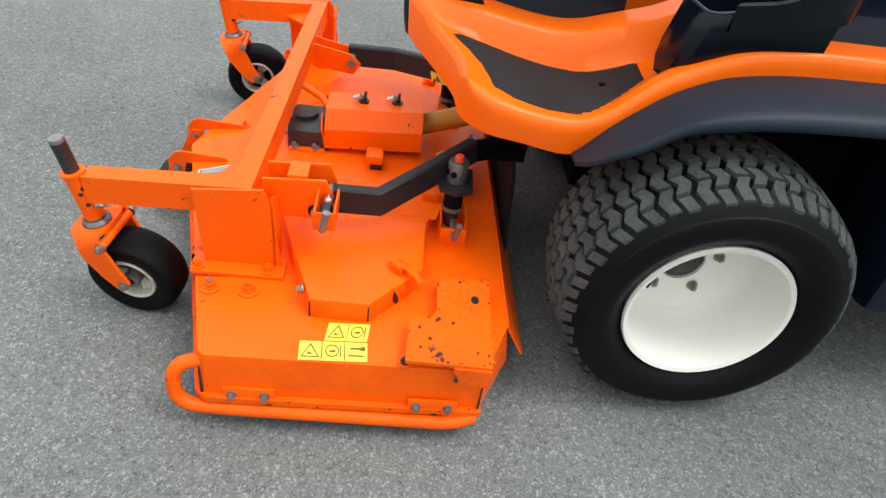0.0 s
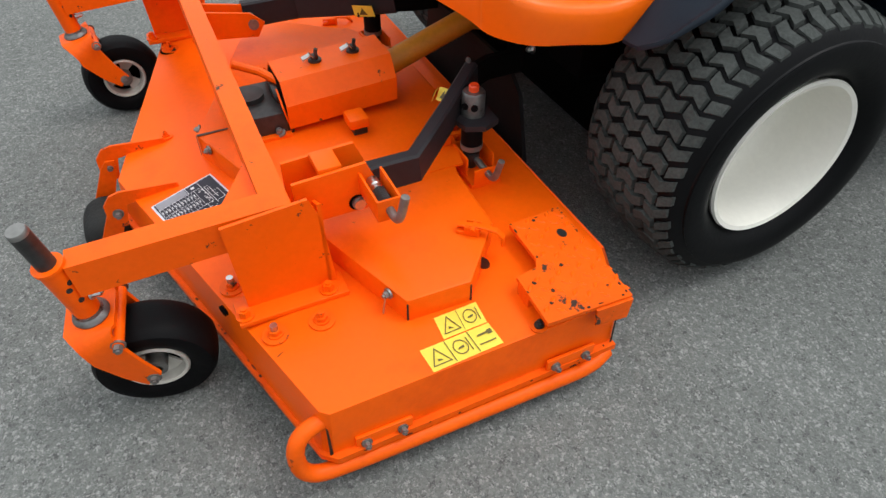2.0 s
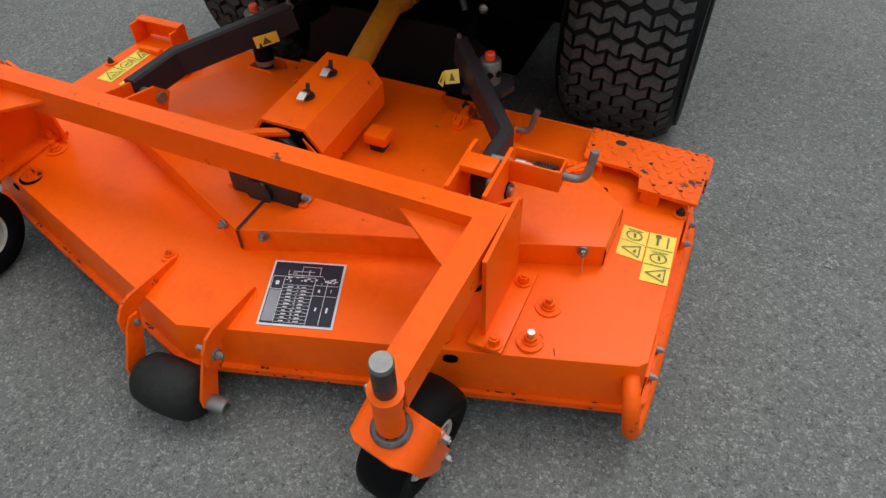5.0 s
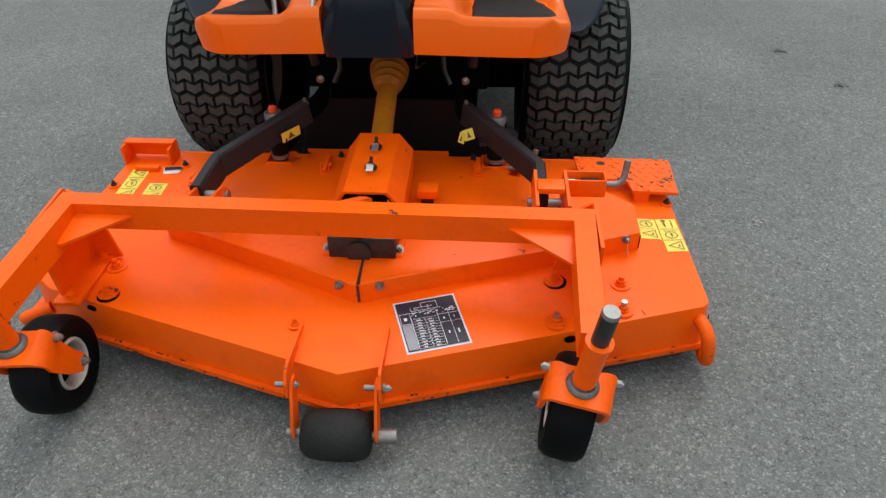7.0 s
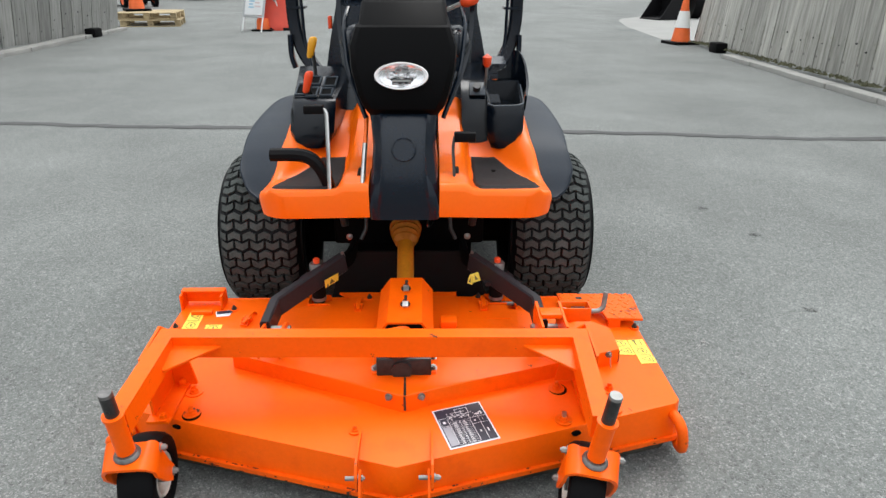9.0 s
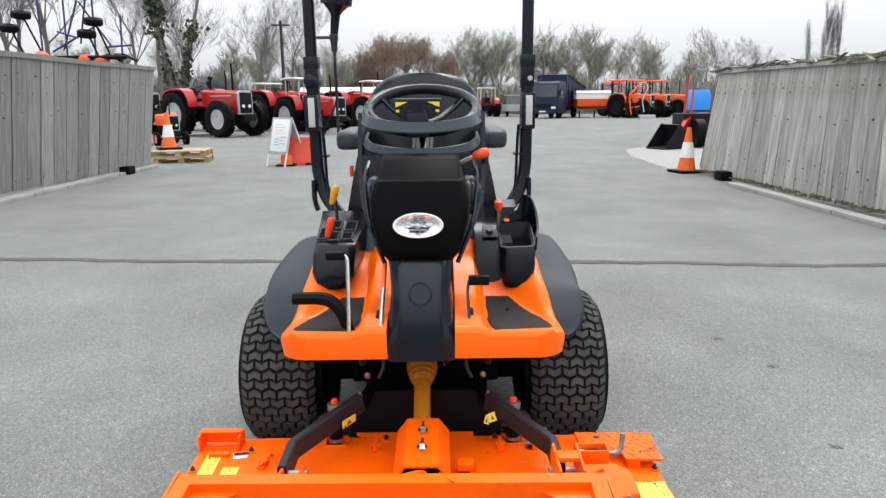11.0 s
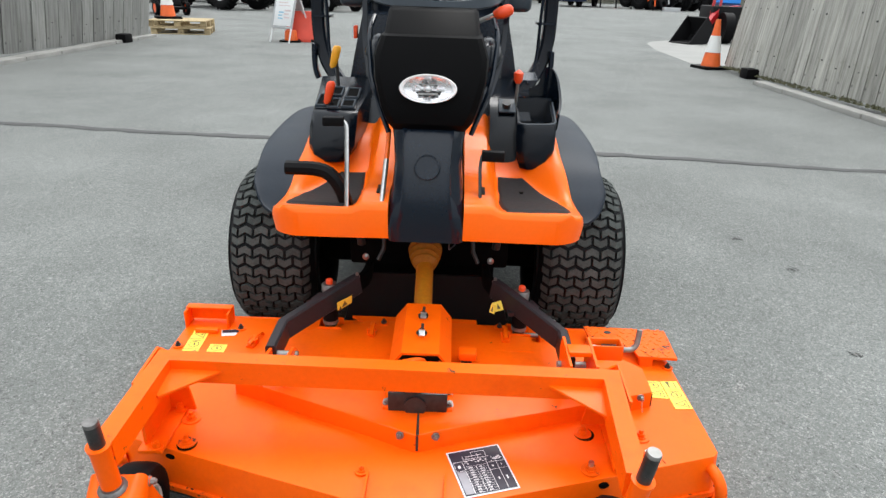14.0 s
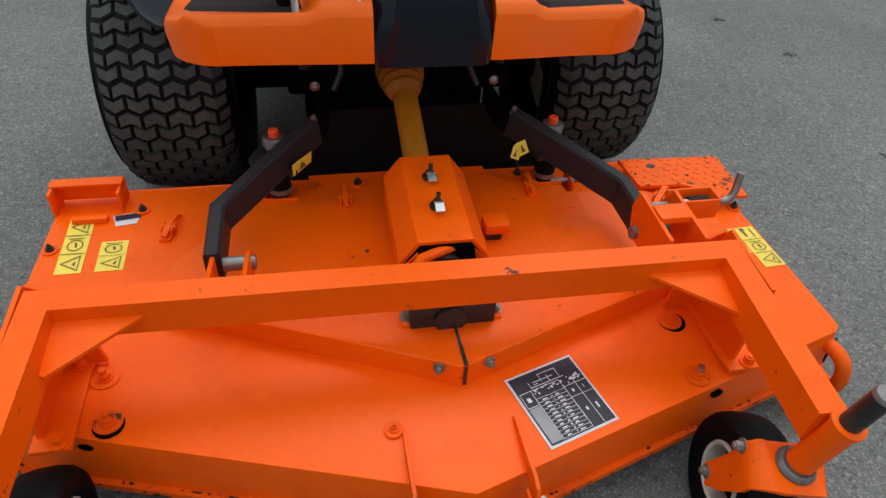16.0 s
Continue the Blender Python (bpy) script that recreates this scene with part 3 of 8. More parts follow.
one("lower_lip", orange_worn, lip, part_shell, "chipped lower lip", bevel=0.002)
# solid skirt, set low to block light and darken the ground below the lip
one("inner_skirt", dried_grass, lambda bm: prism(bm, [(x * 0.975, (y + 0.62) * 0.96 - 0.62) for x, y in SHELL], 0.02, 0.075), part_shell, "grass-caked skirt set low to shade the ground")
one("rear_flap", orange, lambda bm: plate(bm, [(-0.65, -0.262, 0.075), (0.515, -0.256, 0.075), (0.53, -0.298, 0.157), (-0.65, -0.298, 0.157)], (0, 0.004, 0.003)), part_shell)

COVER = [(0, -0.842), (0.41, -0.696), (0.54, -0.648), (0.543, -0.546), (0.438, -0.454), (0.30, -0.45), (0.204, -0.425), (0.14, -0.368), (-0.14, -0.368), (-0.238, -0.40), (-0.323, -0.434), (-0.345, -0.477), (-0.42, -0.56), (-0.43, -0.655)]


def belt_cover(bm):
    """A pressed lid over the belts, its top a little crowned like the deck below it."""
    prism(bm, COVER, ZT - 0.012, 0.2)
    for c in (-0.3, -0.15, 0.0, 0.15, 0.3):
        bmesh.ops.bisect_plane(bm, geom=bm.verts[:] + bm.edges[:] + bm.faces[:], plane_co=(c, 0, 0), plane_no=(1, 0, 0))
    for v in bm.verts:
        if v.co.z > 0.19:
            v.co.z += 0.007 * math.exp(-(v.co.x / 0.3) ** 2)


cover = one("belt_cover", orange, belt_cover, deck, bevel=0.006)
one("cover_joint", dark_steel, lambda bm: plate(bm, [(0.0015, -0.843, 0.2078), (0.0075, -0.843, 0.2078), (0.0045, -0.765, 0.2078), (0.0005, -0.765, 0.2078)], (0, 0, 0.001)), cover)
one("cover_joint", dark_steel, lambda bm: plate(bm, [(0.0015, -0.8435, 0.168), (0.0065, -0.8435, 0.168), (0.0065, -0.8435, 0.206), (0.0015, -0.8435, 0.206)], (0, -0.001, 0)), cover)
one("rear_panel", orange, lambda bm: prism(bm, [(-0.2, -0.345), (0.14, -0.345), (0.14, -0.40), (-0.14, -0.40)], 0.196, 0.204), cover, bevel=0.002)
one("side_panel", orange, lambda bm: prism(bm, [(0.12, -0.39), (0.28, -0.43), (0.28, -0.50), (0.12, -0.50)], 0.2, 0.205), cover, bevel=0.002)
for p, d in (((-0.032, -0.832, 0.198), (-0.3, -1, 0)), ((0.041, -0.829, 0.196), (0.3, -1, 0)), ((0.508, -0.663, 0.194), (0.3, -1, 0))):
    one("cover_bolt", dull_steel, lambda bm: bolt(bm, p, d, 0.0072, 0.006), cover)
for x, y in ((0.5392, -0.6474), (0.5418, -0.5464)):
    one("cover_joint", bare_rust, lambda bm: plate(bm, [(x, y - 0.0015, 0.160), (x, y + 0.0015, 0.160), (x, y + 0.0012, 0.193), (x, y - 0.0012, 0.193)], (0.0014, 0, 0)), cover, "dark open corner")
one("cover_hole", dark_steel, lambda bm: ring_loft(bm, [[(0.497 + 0.013 * math.cos(a) * 0.75 + d * 0.66, -0.505 + 0.013 * math.cos(a) * 0.66 * -1 * -1 + d * 0.75, 0.181 + 0.013 * math.sin(a)) for a in np.linspace(0, 2 * math.pi, 18, endpoint=False)] for d in (0.0, 0.0012)]), cover, "dark oval hole")
one("cotter_pin", steel, lambda bm: tube(bm, [(0.511, -0.670, 0.19), (0.512, -0.673, 0.176), (0.514, -0.676, 0.162)], 0.0015, 6), cover)


def latch(parent, x, y, z, turn):
    m = pose(x, y, z, 0, 0, turn)

    def build(bm):
        R = pose(0, 0, 0, 0, 0, turn)
        box(bm, m @ Vector((0, -0.012, 0.004)), (0.02, 0.036, 0.006), R)
        for x in (-0.009, 0.009):
            box(bm, m @ Vector((x, -0.006, 0.011)), (0.003, 0.024, 0.014), R)
        sweep(bm, [m @ Vector(p) for p in ((0, -0.03, 0.013), (0, 0.008, 0.017), (0, 0.032, 0.014), (0, 0.043, 0.004), (0, 0.044, -0.012))], rect(0.011, 0.0045, 0.001))
        cyl(bm, m @ Vector((-0.013, -0.004, 0.014)), m @ Vector((0.013, -0.004, 0.014)), 0.004, n=8)
    return one("latch", orange, build, parent, "painted toggle latch", bevel=0.001)


latch(deck, -0.136, -0.432, 0.2, 0)
latch(deck, 0.212, -0.432, 0.205, 0)
latch(deck, -0.448, -0.43, ZT, -12)
latch(deck, 0.452, -0.492, 0.2, -41)

# gearbox hatch
def hatch(bm):
    prof = [(-0.07, 0.218), (0.07, 0.218), (0.07, 0.264), (0.042, 0.301), (-0.042, 0.301), (-0.07, 0.264)]
    ring_loft(bm, [[(x, y, z + dz) for x, z in prof] for y, dz in ((-0.682, 0.0), (-0.468, 0.012))])


hatch_ob = one("gearbox_hatch", orange, hatch, deck, bevel=0.003)
for y, z in ((-0.603, 0.306), (-0.528, 0.31)):
    wn_ob = one("wing_nut", dark_steel, lambda bm: (cyl(bm, (0, y, z), (0, y, z + 0.004), 0.0125, n=14), cyl(bm, (0, y, z + 0.004), (0, y, z + 0.012), 0.0075, n=6), cyl(bm, (0.001, y + 0.002, z + 0.012), (0.002, y + 0.004, z + 0.024), 0.0036, n=8)), hatch_ob, "dark stud and nut", bevel=0.0008)
    one("wing_tab", steel, lambda bm: (plate(bm, [(-0.006, y - 0.008, z + 0.012), (0.008, y - 0.010, z + 0.012), (0.008, y - 0.024, z + 0.006), (-0.006, y - 0.024, z + 0.006)], (0, 0, 0.003)), plate(bm, [(-0.007, y - 0.003, z + 0.008), (0.007, y - 0.003, z + 0.008), (0.008, y - 0.010, z + 0.0145), (-0.006, y - 0.009, z + 0.0145)], (0, 0, 0.003))), wn_ob, "bright bent zinc tab", bevel=0.0006)
# black panel over the closed end, painting the shade inside an open front
mouth = [(-0.064, 0.222), (0.064, 0.222), (0.064, 0.262), (0.039, 0.296), (-0.039, 0.296), (-0.064, 0.262)]
one("hatch_mouth", shade_wear_black, lambda bm: ring_loft(bm, [[(x, y, z) for x, z in mouth] for y in (-0.6835, -0.675)]), hatch_ob, "front of the hatch painted black for its shaded inside")
for s in (1, -1):
    one("hatch_corner", orange_worn, lambda bm: plate(bm, [(s * 0.068, -0.682, 0.222), (s * 0.066, -0.690, 0.262), (s * 0.043, -0.692, 0.29), (s * 0.05, -0.684, 0.25)], (0, 0.003, 0)), hatch_ob, "bent corner of the hatch")
one("support_block", orange, lambda bm: box(bm, (0.110, -0.567, 0.234), (0.044, 0.038, 0.021)), deck, bevel=0.006)
one("support_foot", dark_steel, lambda bm: box(bm, (0.108, -0.563, 0.212), (0.026, 0.026, 0.028)), deck)


def gearbox(bm):
    box(bm, (0.0, -0.718, 0.224), (0.128, 0.09, 0.056))
    cyl(bm, (-0.012, -0.735, 0.24), (-0.012, -0.735, 0.262), 0.03, n=20)
    cyl(bm, (-0.005, -0.76, 0.222), (-0.005, -0.77, 0.222), 0.024, n=20)
    cyl(bm, (0, -0.69, 0.25), (0, -0.62, 0.26), 0.028, n=18)


gear = one("gearbox", dark_steel, gearbox, deck, "oily black gearbox", bevel=0.005)
one("gearbox_foot", orange, lambda bm: box(bm, (0.066, -0.72, 0.205), (0.02, 0.08, 0.016)), gear, bevel=0.003)
one("gearbox_foot", orange, lambda bm: box(bm, (-0.066, -0.72, 0.205), (0.02, 0.08, 0.016)), gear, bevel=0.003)
for p in ((0.068, -0.745, 0.213), (0.068, -0.7, 0.213), (-0.068, -0.745, 0.213)):
    one("gearbox_bolt", dull_steel, lambda bm: bolt(bm, p, (0.2, -0.4, 1), 0.008), gear)
one("hatch_stay", orange, lambda bm: tube(bm, [(-0.06, -0.745, 0.3), (-0.04, -0.70, 0.285), (0.02, -0.672, 0.285)], 0.008, 10), deck)

# lift frame of square tube
BAR = [(-0.537, -1.022, 0.286), (-0.528, -0.768, 0.303), (0.398, -0.78, 0.303), (0.386, -1.05, 0.286)]
frame_ob = one("lift_frame", orange, lambda bm: sweep(bm, BAR, rect(0.037, 0.054)), deck, "square tube lift frame", bevel=0.005)
for s, x0, yb in ((1, 0.380, -0.796), (-1, -0.512, -0.785)):
    def gusset(bm):
        plate(bm, [(x0, yb, 0.304), (x0 - s * 0.112, yb, 0.304), (x0 - s * 0.004, yb - 0.076, 0.288), (x0 + s * 0.004, yb - 0.07, 0.289)], (0, 0, 0.005))
    one("gusset", orange, gusset, frame_ob, bevel=0.001)
    xo = x0 + s * 0.038

    def side(bm):
        plate(bm, [(xo, -0.862, 0.322), (xo, -0.742, 0.332), (xo, -0.728, 0.30), (xo, -0.716, 0.164), (xo, -0.853, 0.164)], (0.006 * s, 0, 0))
        plate(bm, [(xo + 0.006 * s, -0.724, 0.164), (xo - 0.055 * s, -0.724, 0.164), (xo - 0.03 * s, -0.724, 0.30), (xo + 0.006 * s, -0.724, 0.32)], (0, -0.006, 0))
    one("side_plate", orange, side, frame_ob, bevel=0.0015)
    one("foot_flange", orange, lambda bm: box(bm, (xo + 0.012, -0.79, 0.163), (0.05, 0.166, 0.008)), frame_ob, bevel=0.002)
    for y in (-0.862, -0.735):
        one("flange_bolt", orange, lambda bm: bolt(bm, (xo + 0.022, y, 0.167), (0, 0, 1), 0.011, 0.011), frame_ob)
# painted spindle bolts on the deck
for x, y, r in ((-0.477, -0.835, 0.0208), (0.365, -0.760, 0.0222)):
    one("chipped_ring", shade_wear_black, lambda bm: cyl(bm, (x, y, deck_z(x, y)), (x, y, deck_z(x, y) + 0.0012), r, n=20), deck, "bare dark ring where paint has flaked")
for x, y, nx in ((-0.507, -0.8487, -0.3), (0.385, -0.8867, 0.28)):
    one("shell_hole", shade_wear_black, lambda bm: ring_loft(bm, [[(x + 0.011 * math.cos(a) * 0.95 + nx * d, y - 0.011 * math.cos(a) * nx * -1 - 0.95 * d, 0.136 + 0.006 * math.sin(a)) for a in np.linspace(0, 2 * math.pi, 14, endpoint=False)] for d in (-0.006, 0.0045)]), part_shell, "small dark hole in the front face")
for x, y in ((0.483, -0.830), (0.488, -0.762), (0.362, -0.758), (0.360, -0.866), (-0.495, -0.757), (-0.478, -0.831)):
    def spindle(bm):
        z = deck_z(x, y)
        cyl(bm, (x, y, z), (x, y, z + 0.003), 0.0195, n=22)
        cyl(bm, (x, y, z + 0.003), (x, y, z + 0.006), 0.0115, n=16)
        cyl(bm, (x, y, z + 0.006), (x, y, z + 0.013), 0.0092, n=6)
        cyl(bm, (x, y, z + 0.013), (x, y, z + 0.021), 0.0052, n=10)
    sb = one("spindle_bolt", orange_worn, spindle, deck, "painted bolt on a round washer", bevel=0.0008)
    if (x, y) in ((0.483, -0.830), (0.360, -0.866)):  # the paint has come off these tips
        one("bolt_tip", steel, lambda bm: (cyl(bm, (x, y, deck_z(x, y) + 0.0132), (x, y, deck_z(x, y) + 0.0225), 0.0056, n=12)), sb, "bare bright bolt tip")
for x, y in ((0.630, -0.479), (-0.64, -0.46), (-0.505, -0.362), (-0.11, -0.385), (0.2, -0.385), (-0.104, -0.896)):
    zb = deck_z(x, y) if abs(x) > 0.3 or y < -0.8 else 0.205
    db = one("deck_bolt", orange_worn if y < -0.8 else dark_steel, lambda bm: bolt(bm, (x, y, zb + 0.003), (0, 0, 1), 0.0062, 0.006), deck)
    one("bolt_washer", orange_worn, lambda bm: cyl(bm, (x, y, zb), (x, y, zb + 0.003), 0.0135, n=18), db)

# clevises that take the lift arms
for s in (1, -1):
    xs = (0.318, 0.374) if s > 0 else (-0.338, -0.29)
    for x in xs:
        one("clevis_plate", orange, lambda bm: plate(bm, [(x, -0.752, 0.252), (x, -0.752, 0.328), (x, -0.64, 0.334), (x, -0.626, 0.30), (x, -0.64, 0.252)] if s > 0 else
            [(x, -0.755, 0.25), (x, -0.755, 0.31), (x, -0.66, 0.292), (x, -0.632, 0.268), (x, -0.65, 0.238)], (0.006, 0, 0)), frame_ob, bevel=0.0015)
    one("clevis_pin", dull_steel, lambda bm: cyl(bm, (xs[0] - 0.008, -0.657, 0.268), (xs[1] + 0.012, -0.657, 0.268), 0.011, n=16), frame_ob)
one("clevis_bridge", orange, lambda bm: box(bm, (0.347, -0.692, 0.330), (0.05, 0.036, 0.012)), frame_ob, bevel=0.003)


def spring_channel(bm):
    box(bm, (0.416, -0.652, 0.302), (0.078, 0.004, 0.036))
    box(bm, (0.416, -0.618, 0.302), (0.078, 0.004, 0.036))
    box(bm, (0.454, -0.635, 0.302), (0.004, 0.036, 0.036))
    box(bm, (0.416, -0.635, 0.285), (0.078, 0.036, 0.004))


chan = one("spring_channel", orange, spring_channel, frame_ob, bevel=0.0012)
pin_path = rounded([(0.345, -0.635, 0.302), (0.489, -0.635, 0.302), (0.494, -0.626, 0.350)], 0.02)
one("lock_pin", dull_steel, lambda bm: tube(bm, pin_path, 0.0064, 12), chan, "bent zinc lock pin")
coil = [(0.412 + 0.0006 * i, -0.635 + 0.0105 * math.cos(i * 0.9), 0.302 + 0.0105 * math.sin(i * 0.9)) for i in range(52)]
one("spring", dark_steel, lambda bm: tube(bm, coil, 0.0017, 6), chan)
one("pin_sleeve", steel, lambda bm: lathe(bm, [(0.0066, 0.0), (0.0096, 0.001), (0.0096, 0.016), (0.008, 0.018), (0.008, 0.026), (0.0066, 0.027)], along((0.382, -0.635, 0.302), (0.45, -0.635, 0.302)), 16), chan, "bright zinc sleeve")
one("pin_ring", shade_wear_black, lambda bm: cyl(bm, (0.379, -0.659, 0.268), (0.3812, -0.659, 0.268), 0.0135, n=18), frame_ob, "dark worn ring")
one("clevis_pin_end", steel, lambda bm: cyl(bm, (0.376, -0.657, 0.268), (0.389, -0.657, 0.268), 0.0088, n=16), frame_ob, "bright pin end", bevel=0.0012)

# left tail box and right step
def tail_box(bm):
    box(bm, (-0.597, -0.318, 0.186), (0.125, 0.006, 0.044))
    box(bm, (-0.655, -0.338, 0.18), (0.006, 0.05, 0.05))
    box(bm, (-0.54, -0.338, 0.18), (0.006, 0.05, 0.044))
    box(bm, (-0.597, -0.328, 0.206), (0.125, 0.024, 0.005))


one("tail_bracket", orange, tail_box, deck, bevel=0.002)
one("pull_tab", orange, lambda bm: box(bm, (-0.59, -0.385, ZT + 0.006), (0.06, 0.016, 0.012)), deck, bevel=0.003)
STEP = [(0.438, -0.328), (0.656, -0.338), (0.651, -0.48), (0.553, -0.475), (0.547, -0.437), (0.53, -0.428), (0.444, -0.426)]


def step_plate(bm):
    prism(bm, STEP, 0.181, 0.188)
    plate(bm, [(0.656, -0.338, 0.183), (0.654, -0.40, 0.183), (0.655, -0.398, 0.15), (0.657, -0.342, 0.146)], (0.004, 0, 0))


step_ob = one("step_plate", orange_worn, step_plate, deck, "chequered step plate with chipped paint", bevel=0.002)


def chequer(bm):
    rnd = random.Random(5)
    for i in range(10):
        for j in range(8):
            x, y = 0.447 + i * 0.0225 + (0.011 if j % 2 else 0), -0.468 + j * 0.0185
            if (y < -0.42 and x < 0.562) or x > 0.642 or y > -0.336 or ((x - 0.497) ** 2 + (y + 0.359) ** 2) < 0.0005:
                continue
            t = radians((45 if (i + j) % 2 else -45) + rnd.uniform(-5, 5))
            c, k = Vector((x, y, 0.1881)), Vector((math.cos(t), math.sin(t), 0))
            w = Vector((-k.y, k.x, 0))
            low = [bm.verts.new(c + k * a + w * b) for a, b in ((-0.009, 0), (-0.003, -0.0036), (0.003, -0.0036), (0.009, 0), (0.003, 0.0036), (-0.003, 0.0036))]
            top = [bm.verts.new(c + k * a * 0.6 + w * b * 0.6 + Vector((0, 0, 0.0016))) for a, b in ((-0.009, 0), (-0.003, -0.0036), (0.003, -0.0036), (0.009, 0), (0.003, 0.0036), (-0.003, 0.0036))]
            bm.faces.new(top)
            for q in range(6):
                bm.faces.new((low[q], low[(q + 1) % 6], top[(q + 1) % 6], top[q]))


tagged(one("chequer_pattern", orange, chequer, step_ob), kind="stuff")
one("step_hole", dark_steel, lambda bm: ring_loft(bm, [[(0.497 + 0.010 * math.cos(a), -0.359 + 0.0075 * math.sin(a), z) for a in np.linspace(0, 2 * math.pi, 18, endpoint=False)] for z in (0.187, 0.1888)]), step_ob)
for c3 in ((0.63, -0.345, 0.168), (0.47, -0.34, 0.168), (0.575, -0.466, 0.168)):
    one("step_post", orange_worn, lambda bm: box(bm, c3, (0.032, 0.018, 0.03)), step_ob)

# skid rail on the right side
RAIL = rounded([(0.622, -0.79, 0.128), (0.638, -0.856, 0.128), (0.650, -0.856, 0.042), (0.655, -0.77, 0.042), (0.657, -0.385, 0.042), (0.645, -0.348, 0.05)], 0.042, 7)
rail = one("skid_rail", orange_worn, lambda bm: tube(bm, RAIL, 0.0125, 14), deck, "bent tube skid rail")
for y in (-0.732, -0.424):
    one("rail_plate", orange, lambda bm: box(bm, (0.6485, y, 0.072), (0.006, 0.085, 0.036)), rail, bevel=0.0015)
    for dy in (-0.028, 0.026):
        one("rail_bolt", dull_steel, lambda bm: bolt(bm, (0.6515, y + dy, 0.075), (1, 0, 0.1), 0.0066, 0.007), rail)
one("left_skid", orange, lambda bm: tube(bm, rounded([(-0.62, -0.815, 0.1), (-0.67, -0.84, 0.09), (-0.69, -0.80, 0.05), (-0.69, -0.4, 0.04)], 0.03), 0.0125, 12), deck)

# paint chipped off along edges
def chip(bm, p, t, n, a, b, rnd):
    """An uneven bare patch of length a and height b at p, lying square to n."""
    t, n = Vector(t).normalized(), Vector(n).normalized()
    w = n.cross(t)
    k = rnd.choice((5, 6, 7))
    plate(bm, [Vector(p) + t * a * math.cos(2 * math.pi * i / k) * rnd.uniform(0.5, 1.1) + w * b * math.sin(2 * math.pi * i / k) * rnd.uniform(0.4, 1.2) for i in range(k)], n * 0.0007)


def lip_chips(bm):
    rnd = random.Random(17)
    for (x0, y0), (x1, y1), count in (((0.638, -0.822), (-0.009, -1.012), 20), ((-0.009, -1.012), (-0.604, -0.834), 22), ((0.647, -0.345), (0.652, -0.806), 8), ((-0.604, -0.834), (-0.666, -0.788), 6)):
        d = Vector((x1 - x0, y1 - y0, 0))
        out = Vector((d.y, -d.x, 0)).normalized()
        out = out if out.dot(Vector((x0 + x1, y0 + y1 + 1.2, 0))) > 0 else -out
        for _ in range(count):
            q = Vector((x0, y0, 0)) + d * rnd.random() ** 0.9
            a = rnd.choice((0.002, 0.003, 0.005, 0.009))
            if rnd.random() < 0.6:
                chip(bm, (q.x * 0.995 + out.x * 0.0092, q.y + 0.006 + out.y * 0.0092, rnd.uniform(0.059, 0.07)), d, out, a, rnd.uniform(0.001, 0.0025), rnd)
            else:
                chip(bm, (q.x * 0.995 + out.x * 0.003, q.y + 0.006 + out.y * 0.003, 0.0702), d, (0, 0, 1), a, rnd.uniform(0.001, 0.003), rnd)


tagged(one("paint_chips", bare_rust, lip_chips, part_shell, "dark chips along the lip", smooth=0), kind="stuff")


def step_chips(bm):
    rnd = random.Random(23)
    for x, y in ((0.625, -0.36), (0.62, -0.455), (0.575, -0.458), (0.452, -0.385), (0.60, -0.44), (0.56, -0.40)):
        chip(bm, (x, y, 0.1886), (1, rnd.uniform(-1, 1), 0), (0, 0, 1), 0.005, 0.003, rnd)
    for p, q in zip(STEP, STEP[1:] + STEP[:1]):
        d = Vector((q[0] - p[0], q[1] - p[1], 0))
        inward = Vector((-d.y, d.x, 0)).normalized() * (-1 if p[0] < 0.66 else 1)
        for _ in range(int(d.length / 0.009)):
            if rnd.random() < 0.26:
                c = Vector((*p, 0.1884)) + d * rnd.random() + inward * rnd.uniform(0.0005, 0.006)
                chip(bm, c, d, (0, 0, 1), rnd.uniform(0.002, 0.006), rnd.uniform(0.001, 0.0025), rnd)


tagged(one("edge_chips", bare_rust, step_chips, step_ob, "dark chips round the step", smooth=0), kind="stuff")
for x, y, w in ((0.6475, -0.809, 0.004), (0.6455, -0.3445, 0.004)):
    one("rusty_seam", bare_rust, lambda bm: plate(bm, [(x, y - w / 2, 0.072), (x, y + w / 2, 0.072), (x - 0.002, y + w * 0.3, 0.128), (x - 0.002, y - w * 0.2, 0.135)], (0.0012, -0.0008, 0)), part_shell, "dark rusty corner seam")
# thin dark line drawn on the deck top
one("thin_mark", bare_rust, lambda bm: plate(bm, [(0.5165, -0.8285, 0.1562), (0.5175, -0.8285, 0.1562), (0.5225, -0.8385, 0.1552), (0.5215, -0.8385, 0.1552)], (0, 0, 0.0008)), part_shell, "thin dark line")

# stickers
def quad(bm, pts, z, lift=0.0012):
    bm.faces.new([bm.verts.new((x, y, z + lift + deck_z(x, y) - ZT)) for x, y in pts])


def sticker_frame(corner, u, v):
    c, u, v = Vector(corner), Vector(u), Vector(v)
    return lambda a, b: tuple(c + u * a + v * b)


def bars(parent, f, items, z, material, name="print"):
    """Flat bars of print: (left, low, right, high) in the sticker's own square."""
    def build(bm):
        for a0, b0, a1, b1 in items:
            quad(bm, [f(a0, b0), f(a1, b0), f(a1, b1), f(a0, b1)], z, 0.0028)
    return one(name, material, build, parent, smooth=0)


